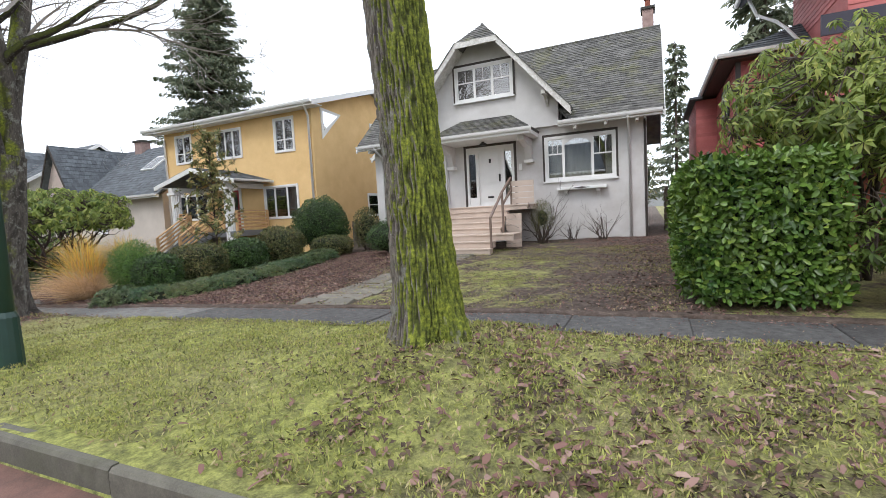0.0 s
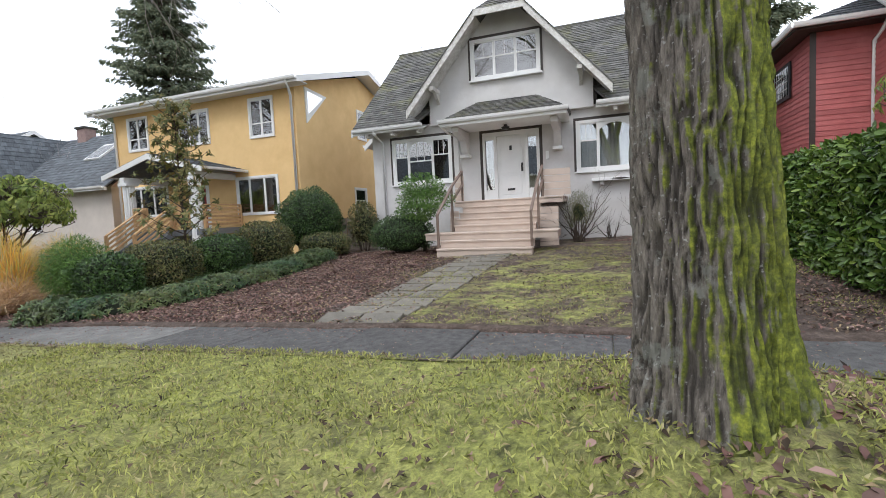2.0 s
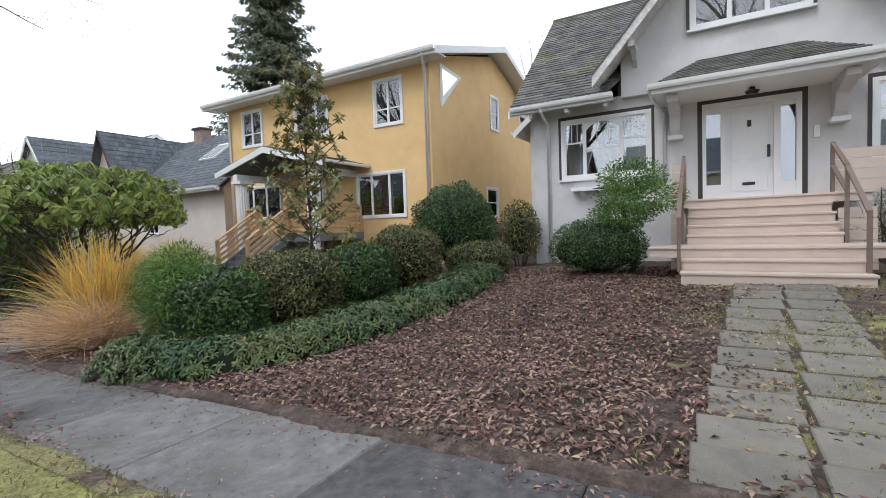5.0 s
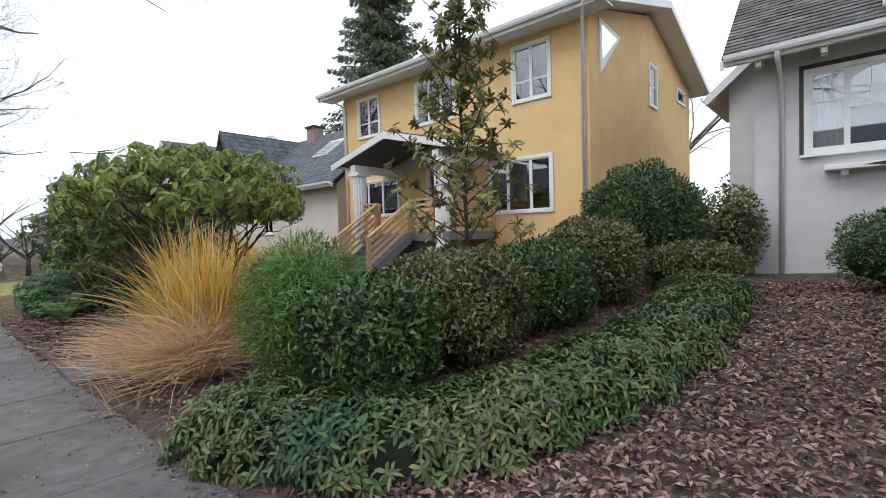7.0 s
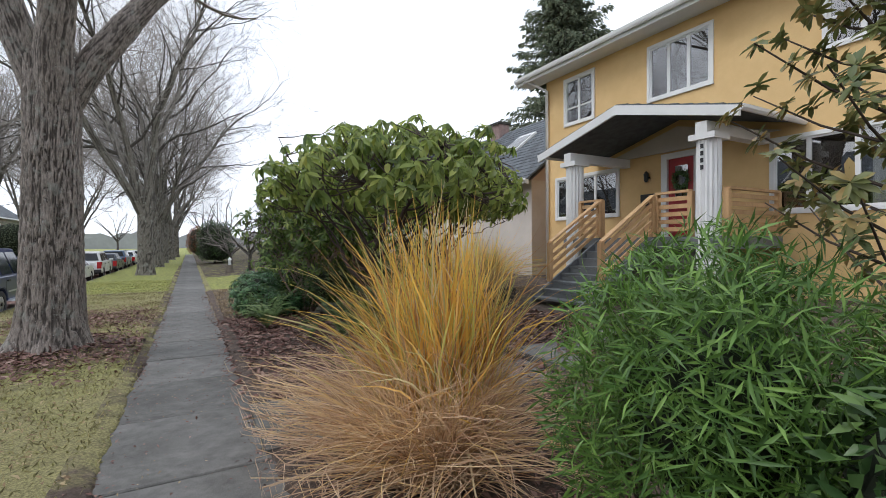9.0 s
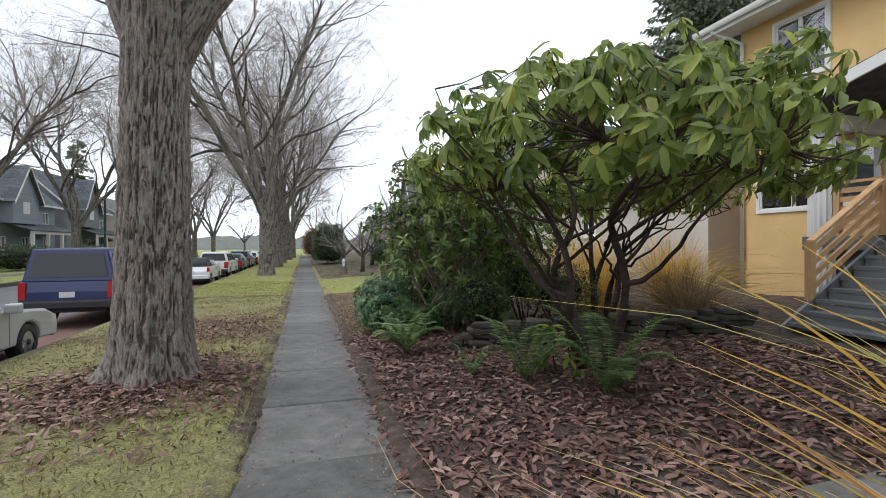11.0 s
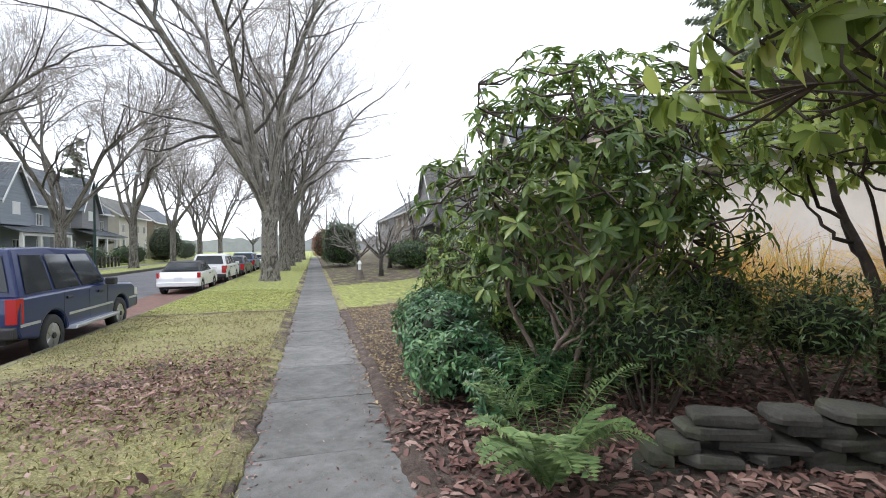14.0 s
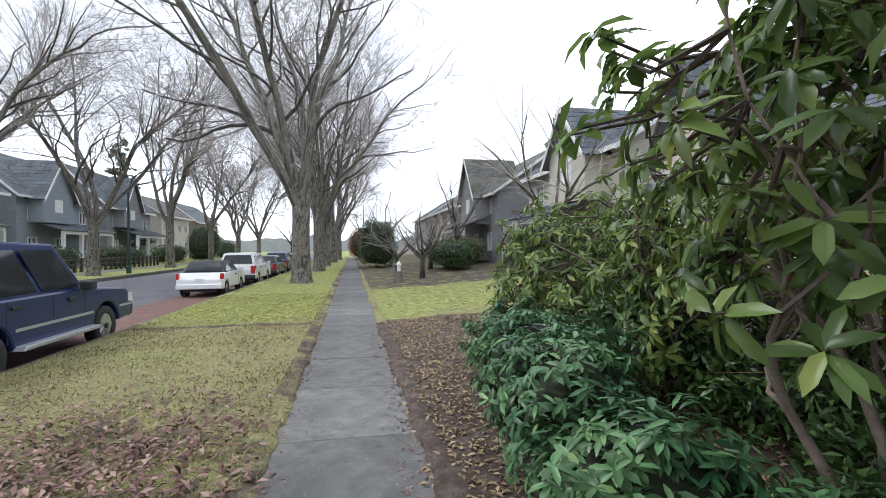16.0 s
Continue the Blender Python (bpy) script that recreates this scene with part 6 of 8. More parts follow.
# golden grass
def grass_clump(label, at, n, height, spread, material, seed, thick=0.0062, arch=0.3, curl=0.12, tilt=(0.0, 0.0), droop=0.3):
    """Grass blades from one crown: each bends outwards, arches over and wavers on its own."""
    t = thing("ornamental_grass", label, "grass")
    r = np.random.default_rng(seed)
    z0 = gz(*at)
    m = 9
    a = r.uniform(0, 2 * math.pi, n)
    rad = 0.34 * np.sqrt(r.random(n)) * spread
    lean = r.gamma(1.7, arch, n) * spread
    h = height * np.clip(r.normal(0.76, 0.2, n), 0.25, 1.15)
    base = np.column_stack([at[0] + rad * np.cos(a), at[1] + rad * np.sin(a), np.full(n, z0 - 0.02)])
    th = a + r.normal(0, 0.75, n)
    o = np.column_stack([np.cos(th) + tilt[0], np.sin(th) + tilt[1], np.zeros(n)])
    s = np.column_stack([-np.sin(th), np.cos(th), np.zeros(n)])
    wave, phase, sway = r.normal(0, curl, n), r.uniform(0, 6.28, n), r.normal(0, 0.8, n)
    bend, wid = r.uniform(1.6, 3.0, n), thick * r.uniform(0.5, 1.35, n)
    face = np.cos(sway)[:, None] * s + np.sin(sway)[:, None] * np.array([0, 0, 1.0])
    V = []
    for k in range(m):
        u = k / (m - 1)
        c = base + o * (lean * (0.3 * u + 0.95 * u ** bend))[:, None] + s * (wave * np.sin(phase + 4.0 * u) * u)[:, None]
        c[:, 2] += h * (u - droop * np.clip(lean, 0, 1.9) * u ** (bend + 0.6))
        c[:, 2] = np.maximum(c[:, 2], z0 + 0.02 + 0.05 * r.random(n))
        if at[0] > -20:
            c[:, 1] = np.maximum(c[:, 1], 6.62 + 0.3 * (phase / 6.28))
        w = (wid * (1 - u) ** 0.55 + 0.0009)[:, None]
        V += [c - face * w, c + face * w]
    V = np.stack(V, 1).reshape(-1, 3)
    q = np.array([(2 * k, 2 * k + 1, 2 * k + 3, 2 * k + 2) for k in range(m - 1)])
    f = (np.arange(n)[:, None, None] * 2 * m + q[None]).reshape(-1)
    me = bpy.data.meshes.new("blades")
    me.vertices.add(len(V))
    me.vertices.foreach_set("co", V.reshape(-1))
    me.loops.add(len(f))
    me.loops.foreach_set("vertex_index", f)
    me.polygons.add(len(f) // 4)
    me.polygons.foreach_set("loop_start", np.arange(0, len(f), 4))
    me.update(calc_edges=True)
    tagged(part("blades", me, material, t), kind="stuff")
    return t


grass_clump("large clump of golden dry ornamental grass", (-15.55, 8.0), 1550, 1.8, 0.95, M_pampas, 5, 0.0095, 0.17, 0.13, (-0.25, -0.1))
grass_clump("dry reddish grass clump behind the stone wall", (-24.6, 12.6), 900, 1.5, 0.9, M_pampas, 6)
grass_clump("dry orange grass against the beige house", (-26.3, 13.4), 1100, 1.9, 1.2, M_pampas, 16)
grass_clump("dry orange grass clump behind the rhododendrons", (-24.0, 14.2), 1100, 1.8, 1.2, M_pampas, 17)
grass_clump("dry tan grass clump below the rhododendron", (-22.3, 12.9), 800, 1.1, 1.0, M_strawleaf, 7)
grass_clump("tan dead grass skirt round the golden clump", (-15.35, 7.8), 3000, 1.0, 0.98, M_skirt, 8, 0.0045, 0.32, 0.3, (-0.2, -0.15), 0.42)

# young magnolia before the yellow house
mg = thing("magnolia_tree", "slender young magnolia with bronze-backed leaves", "tree")
mx, my = -13.95, 11.3
mz = gz(mx, my)
stem, twg, T, A = Shape(), Shape(), [], []
stem.tube([(mx, my, mz - 0.05), (mx + 0.05, my, mz + 1.5), (mx - 0.05, my + 0.05, mz + 3.0), (mx + 0.02, my, mz + 4.9)], [0.04, 0.033, 0.024, 0.01], 8)
for i in range(58):
    h = 0.7 + 4.1 * (i / 58) ** 0.9
    a = i * 2.4
    ln = (1.3 - 0.17 * h) * rng.uniform(0.6, 1.25)
    b = np.array([mx, my, mz + h])
    e = b + np.array([math.cos(a) * ln, math.sin(a) * ln, 0.55 * ln + 0.1])
    twg.tube([b, (b + e) / 2 + np.array([0, 0, -0.06]), e], [0.016, 0.011, 0.006], 5, cap=False)
    for u in (0.35, 0.6, 0.8, 1.0):
        T.append(b + (e - b) * u + rng.normal(0, 0.06, 3))
        A.append(np.array([math.cos(a), math.sin(a), 0.9]) + rng.normal(0, 0.3, 3))
T.append(np.array([mx, my, mz + 4.9]))
A.append(np.array([0, 0, 1.0]))
part("trunk", stem, M_stem, mg, smooth=True)
tagged(part("twigwork", twg, M_stem, mg), kind="stuff")
whorls(T, A, 0.14, 0.052, M_magnolia, mg, per=13, droop=0.1)


# bare shrubs under the front window
def bare_shrub(label, at, h, n, seed, material=None):
    t = thing("bare_shrub", label, "shrub", "bare shrubs under the window")
    z0 = gz(*at)
    r = random.Random(seed)
    s = [((at[0] + r.uniform(-0.1, 0.1), at[1] + r.uniform(-0.1, 0.1), z0 - 0.03), (r.gauss(0, 0.5), r.gauss(0, 0.3), 1), h * r.uniform(0.55, 0.9), 0.02) for _ in range(n)]
    out = twig_system(s, seed, [(1, 0.5, 0.6, 5, 5, 0.03), (1, 0.5, 0.6, 3, 3, 0.0), (0, 0.5, 0.6, 3, 2, 0)], [Shape(), Shape(), Shape()])
    sh = Shape()
    for o in out:
        sh.add(o.v, o.f)
    part("twigwork", sh, material or M_stem, t)
    return t


bare_shrub("leafless rose bush with thin brown stems", (-1.6, 16.4), 1.3, 9, 3)
bare_shrub("small leafless bush with dead flower heads", (-2.6, 16.5), 0.9, 8, 4)
bare_shrub("leafless upright bush beside the stairs", (-3.55, 15.9), 2.0, 14, 5)
shrub("sparse olive upright bush beside the stairs", (-3.5, 15.9), (0.4, 0.35, 0.62), 3000, (0.06, 0.014), M_olive, 2.2, 12, shell=0.7, core=0.4, lift=0.25)


# ferns
def fern(at, n, length, seed):
    t = thing("fern", "green sword fern with arching fronds among fallen leaves", "fern", "sword ferns")
    z0 = gz(*at)
    r = np.random.default_rng(seed)
    P, D, N = [], [], []
    ribs = Shape()
    for i in range(n):
        a = 2 * math.pi * i / n + r.normal(0, 0.2)
        o = np.array([math.cos(a), math.sin(a), 0])
        s = np.array([-o[1], o[0], 0])
        ln = length * r.uniform(0.7, 1.15)
        k = 26
        u = np.linspace(0.1, 1, k)
        rise = r.uniform(1.35, 2.1)
        c = np.array([at[0], at[1], z0]) + o * (ln * u * 0.62)[:, None]
        c[:, 2] += ln * 0.8 * (rise * u - 0.95 * u ** 2)
        ribs.tube([np.array([at[0], at[1], z0]), *c[::6]], 0.004, 3, cap=False)
        for sg in (-1, 1):
            P.append(c)
            D.append(s * sg + o * 0.35 + np.array([0, 0, 0.1]) + r.normal(0, 0.06, (k, 3)))
            N.append(np.tile([0, 0, 1.0], (k, 1)) + o * 0.3)
    P = np.concatenate(P)
    L = np.tile(0.13 * length * np.sin(np.pi * np.linspace(0.12, 0.97, 26)) ** 0.7 * 1.1 + 0.01, 2 * n)
    leaves("fronds", P, np.concatenate(D), np.concatenate(N), L, 0.026 * length / 0.8, M_fern, t, kind="stuff", droop=0.05)
    part("ribs", ribs, M_fern, t)


for i, (x, y, ln, n) in enumerate(((-22.75, 7.75, 1.0, 22), (-20.6, 8.75, 0.95, 15), (-19.75, 9.3, 1.05, 16), (-23.9, 7.9, 0.7, 12), (-21.2, 8.3, 0.5, 9))):
    fern((x, y), n, ln, 20 + i)

# dry stone wall at the raised bed
sw = thing("stone_wall", "low dry wall of dark mossy stones", "stone wall")
r = random.Random(9)
for layer in range(5):
    u = 0.1 * layer
    a, b = Vector((-22.85, 8.45)), Vector((-21.1, 12.6))
    ln = (b - a).length
    while u < ln:
        w = r.uniform(0.2, 0.7)
        c = a.lerp(b, min(1, (u + w / 2) / ln))
        h = 0.09
        s = Shape()
        d = (b - a).normalized()
        pts = []
        for k in range(7):
            th = 2 * math.pi * k / 7
            pts.append((math.copysign(abs(math.cos(th)) ** 0.35, math.cos(th)) * w * 0.5 * r.uniform(0.82, 1.05), math.copysign(abs(math.sin(th)) ** 0.5, math.sin(th)) * 0.17 * r.uniform(0.65, 1.1)))
        z = gz(c.x, c.y) + layer * h - 0.04
        to = lambda q, zz, f: (c.x + d.x * q[0] * f - d.y * q[1] * f, c.y + d.y * q[0] * f + d.x * q[1] * f, zz)
        n = 7
        v = [to(q, z, 0.97) for q in pts] + [to(q, z + h * r.uniform(0.4, 0.6), r.uniform(0.96, 1.04)) for q in pts] + [to(q, z + h * r.uniform(0.72, 1.05), 0.93) for q in pts]
        f = [tuple(range(n))[::-1], tuple(range(2 * n, 3 * n))] + [(i * n + k, i * n + (k + 1) % n, (i + 1) * n + (k + 1) % n, (i + 1) * n + k) for i in range(2) for k in range(n)]
        part("stone", s.add(v, f), M_stone, sw, bevel=0.006)
        u += w + 0.02


# ---- ground cover ----
def scatter(name, label, category, n, x0, x1, y0, y1, size, material, flat=True, test=None, lift=0.024, kind="stuff"):
    x, y = rng.uniform(x0, x1, n), rng.uniform(y0, y1, n)
    if test is not None:
        k = test(x, y) > rng.random(n)
        x, y = x[k], y[k]
    n = len(x)
    z = ground_z(x, y) + np.array([noise.noise(Vector((a * 1.1, b * 1.1, 0))) * 0.035 + noise.noise(Vector((a * 3.7, b * 3.7, 4))) * 0.022 if (b < 5.5 or b > 7) and b > 1.8 else (0.052 if WALK0 < b < WALK1 else 0.0) for a, b in zip(x, y)]) + lift
    if flat:
        D = unit(n) * np.array([1, 1, 0.25])
        N = np.tile([0, 0, 1.0], (n, 1)) + unit(n) * 0.5
    else:
        D = np.tile([0, 0, 0.75], (n, 1)) + unit(n) * 0.8
        N = unit(n)
    ob = leaves(name, np.column_stack([x, y, z]), D, N, size[0], size[1], material, None, kind=kind, droop=0.25 if flat else 0.1, broad=flat and size[1] > 0.0385)
    return tagged(ob, label, category)


def clump(f, t0, t1):
    def g(x, y):
        v = np.array([noise.noise(Vector((a * f, b * f, 7))) for a, b in zip(x, y)])
        return np.clip((v - t0) / (t1 - t0), 0, 1)
    return g


M_drymoss = leafy("dry_moss_blade", [(0.0, (0.08, 0.075, 0.035)), (0.4, (0.2, 0.19, 0.075)), (0.7, (0.32, 0.31, 0.12)), (1.0, (0.46, 0.38, 0.2))], 0.8, 0.2)
scatter("moss_tufts", "short mossy grass tufts on the verge", "grass", 72000, -9.5, 4.5, 1.92, 5.72, (0.052, 0.0125), M_moss, False, lambda x, y: 0.35 + 0.65 * clump(1.3, -0.3, 0.25)(x, y))
scatter("moss_tufts", "short mossy grass tufts further along the verge", "grass", 48000, -33.2, -9.5, 1.95, 5.72, (0.05, 0.013), M_drymoss, False, lambda x, y: 0.3 + 0.6 * clump(1.0, -0.3, 0.3)(x, y))
scatter("moss_tufts", "mossy grass tufts in the front yard", "grass", 42000, -8.0, 0.4, 7.1, 14, (0.038, 0.01), M_moss, False, lambda x, y: clump(0.8, -0.15, 0.35)(x, y) * np.clip((x + 8.0) / 2.2, 0, 1))
scatter("dead_leaf_litter", "brown curled dead leaves strewn over the verge", "leaf litter", 6500, -3.5, 4.5, 1.9, 5.65, (0.095, 0.042), M_litter, True, lambda x, y: np.clip((x + 3.0) / 2.5, 0.04, 1) * (0.25 + 0.75 * clump(1.2, -0.2, 0.4)(x, y)), 0.034)
scatter("dead_leaf_litter", "dark brown rotting leaves in patches on the verge", "leaf litter", 15000, -4.5, 4.5, 1.9, 5.65, (0.07, 0.034), M_darkleaf, True, lambda x, y: np.clip((x + 3.6) / 3.5, 0.06, 0.9) * clump(1.6, -0.1, 0.3)(x, y), 0.032)
scatter("dead_leaf_litter", "dark rotting leaves among the mulch of the front yard", "leaf litter", 20000, -11.6, 2.2, 7.0, 14.5, (0.07, 0.032), M_darkleaf, True, lambda x, y: np.where((x < -6.2) | (x > -0.6), 0.85, 0.25) * (0.3 + 0.7 * clump(1.4, -0.2, 0.3)(x, y)), 0.04)
scatter("dead_leaf_litter", "single brown leaves caught in the moss of the verge", "leaf litter", 3800, -14.0, -2.0, 1.95, 5.66, (0.06, 0.028), M_darkleaf, True, clump(1.8, 0.0, 0.35), 0.026)
scatter("dead_leaf_litter", "straw-coloured dead leaves strewn over the verge", "leaf litter", 5600, -9.5, 4.5, 1.9, 5.65, (0.07, 0.02), M_strawleaf, True, lambda x, y: np.clip((x + 6) / 6, 0.15, 1) * (0.3 + 0.7 * clump(1.6, -0.2, 0.4)(x, y)))
scatter("dead_leaf_litter", "brown leaf mould over the bare front yard", "leaf litter", 30000, -11.6, -5.9, 7.0, 15.5, (0.07, 0.03), M_litter, True, lambda x, y: np.clip((-6.2 - x) / 1.2, 0.1, 1), 0.034)
scatter("dead_leaf_litter", "pale dry leaves over the bare front yard", "leaf litter", 2600, -11.6, -5.9, 7.0, 16.0, (0.07, 0.03), M_strawleaf, True, None, 0.04)
scatter("dead_leaf_litter", "dead leaves over the lawn before the white house", "leaf litter", 15000, -5.9, 2.2, 7.0, 16.8, (0.07, 0.03), M_litter, True, lambda x, y: np.clip(0.3 + (x + 1.2) / 2.0 + 0.8 * np.clip((y - 13) / 3, 0, 1) + 0.4 * clump(1.0, 0.0, 0.4)(x, y), 0.05, 1), 0.034)
scatter("dead_leaf_litter", "thick bed of dark red fallen rhododendron leaves", "leaf litter", 16000, -25.0, -16.6, 6.88, 12.5, (0.11, 0.04), M_litter, True, None, 0.02)
scatter("dead_leaf_litter", "fallen leaves under the clipped shrubs", "leaf litter", 9000, -16.6, -11.2, 7.0, 14.5, (0.08, 0.033), M_litter, True, None, 0.035)
pile = lambda cx, cy, r2: (lambda x, y: np.exp(-((x - cx) ** 2 + (y - cy) ** 2) / r2))
scatter("dead_leaf_litter", "pile of dark red leaves round the tree's foot", "leaf litter", 12000, -24.6, -19.6, 2.2, 5.66, (0.1, 0.04), M_litter, True, pile(-21.7, 4.2, 1.3), 0.05)
scatter("dead_leaf_litter", "pile of dark red leaves round the tree's foot", "leaf litter", 5000, -15.2, -10.8, 2.6, 6.0, (0.09, 0.036), M_litter, True, pile(-12.9, 5.0, 0.9), 0.03)
scatter("dead_leaf_litter", "patch of reddish leaves on the verge beside the footpath", "leaf litter", 9000, -29.5, -24.0, 2.4, 5.7, (0.095, 0.036), M_litter, True, pile(-26.2, 4.3, 2.2), 0.045)
scatter("dead_leaf_litter", "tan dead leaves on the verge", "leaf litter", 6500, -33.4, -14, 1.95, 5.66, (0.075, 0.026), M_strawleaf, True, lambda x, y: 0.2 + 0.7 * clump(0.9, -0.1, 0.4)(x, y))
scatter("dead_leaf_litter", "tan dead leaves on the worn lawn beside the footpath", "leaf litter", 8500, -33.4, -24.8, 6.88, 9.8, (0.07, 0.028), M_strawleaf, True, None, 0.015)
scatter("dead_leaf_litter", "straw-coloured bits strewn over the lawn before the white house", "leaf litter", 5200, -6.2, 0.6, 7.05, 14.5, (0.06, 0.018), M_strawleaf, True, lambda x, y: 0.25 + 0.75 * clump(1.5, -0.2, 0.3)(x, y), 0.034)
scatter("dead_leaf_litter", "pale crumbs and needles lying on the footpath", "leaf litter", 1300, -20, 3, 5.75, 6.9, (0.035, 0.012), M_strawleaf, True, clump(1.3, -0.2, 0.4), 0.006)
rk = thing("flat_stone", "pale flat stone lying beside the golden grass", "stone")
rr9 = random.Random(4)
ring = [(0.42 * math.cos(a) * rr9.uniform(0.8, 1.1), 0.3 * math.sin(a) * rr9.uniform(0.8, 1.1)) for a in [2 * math.pi * k / 11 for k in range(11)]]
part("slab", Shape().prism([(-17.1 + 1.35 * a, 8.65 + 1.5 * b, gz(-17.1, 8.65) - 0.03) for a, b in ring], (0.02, 0, 0.11)), M_slab, rk, bevel=0.03)
for y0, y1 in ((5.6, 5.82), (6.7, 6.98)):
    scatter("dead_leaf_litter", "crumbled leaves and earth along the footpath's edge", "leaf litter", 3600, -32, 3, y0, y1, (0.045, 0.02), M_litter, True, lambda x, y: 0.25 + 0.75 * clump(0.9, -0.2, 0.3)(x, y), 0.008)
scatter("moss_tufts", "bright green lawn tufts beyond the worn verge", "grass", 9000, -40, -33.3, 1.95, 5.7, (0.05, 0.014), M_moss, False)
scatter("dead_leaf_litter", "small leaves and crumbs lying on the footpath", "leaf litter", 1500, -32, 3, 5.7, 6.84, (0.034, 0.016), M_litter, True, None, 0.006)


def ragged_edge(name, label, y_in, sgn, x0, x1, reach, material, seed, bare):
    """Turf or soil that creeps over the footpath's edge with an uneven outline."""
    xs = np.arange(x0, x1, 0.045)
    rows = []
    for x in xs:
        e = reach * max(0.0, 0.35 + 0.9 * noise.noise(Vector((x * 0.7, seed, 0))) + 0.6 * noise.noise(Vector((x * 3.1, seed, 3))) + 0.35 * noise.noise(Vector((x * 11, seed, 5)))) + 0.01
        z = float(base_z(x))
        rows.append([(x, y_in - sgn * 0.17, gz(x, y_in - sgn * 0.17) + 0.012), (x, y_in - sgn * 0.08, z + 0.055), (x, y_in, z + 0.035 + 0.012 * noise.noise(Vector((x * 5, 1, seed)))), (x, y_in + sgn * e * 0.7, z + 0.024), (x, y_in + sgn * e, z - 0.004)])
    v = [q for row_ in rows for q in row_]
    f = [(i * 5 + j, (i + 1) * 5 + j, (i + 1) * 5 + j + 1, i * 5 + j + 1) for i in range(len(xs) - 1) for j in range(4)]
    me = Shape().add(v, f if sgn > 0 else [q[::-1] for q in f]).mesh(name, True)
    me.attributes.new("bare", "FLOAT", "POINT").data.foreach_set("value", [bare + 0.25 * noise.noise(Vector((p[0] * 0.6, seed, 9))) for p in v])
    me.attributes.new("dry", "FLOAT", "POINT").data.foreach_set("value", [0.32 if p[0] < -9 else 0.08 for p in v])
    return tagged(part(name, me, material), label, "turf edge", kind="stuff")


ragged_edge("turf_edge", "mossy turf creeping over the footpath's edge", WALK0, 1, -60, 6, 0.1, M_ground, 2, 0.42)
ragged_edge("soil_edge", "brown soil and crumbs spilling onto the footpath", WALK1, -1, -33, 6, 0.11, M_ground, 8, 0.75)
ragged_edge("turf_edge", "mossy turf along the far footpath's edge", WALK1, -1, -60, -33, 0.08, M_ground, 12, 0.3)


# ---- vehicles ----
M_tint = surface("dark_tinted_glass", (0.012, 0.015, 0.018), (0.02, 0.025, 0.03), 2, 0.06, 0.0)
M_tyre = surface("tyre_rubber", (0.015, 0.015, 0.015), (0.035, 0.035, 0.035), 20, 0.85, 0.3, 80)
M_alloy = surface("alloy_rim", (0.4, 0.4, 0.42), (0.62, 0.62, 0.64), 8, 0.35, 0.05, 40, metal=0.9)
M_plastic = painted("black_car_plastic", (0.03, 0.03, 0.032), 0.1, 0.6)
M_chrome = surface("chrome_strip", (0.4, 0.41, 0.43), (0.55, 0.56, 0.58), 8, 0.45, 0.0, metal=0.6)
M_redlamp = painted("red_lamp_lens", (0.45, 0.015, 0.015), 0.05, 0.15)
M_clearlamp = painted("clear_lamp_lens", (0.6, 0.6, 0.6), 0.05, 0.15)
M_plate = painted("number_plate", (0.7, 0.72, 0.75), 0.05)


def car_paint(name, colour):
    m = surface(name, tuple(c * 0.92 for c in colour), colour, 1.5, 0.28, 0.0)
    m.node_tree.nodes["Principled BSDF"].inputs["Coat Weight"].default_value = 0.25
    return m


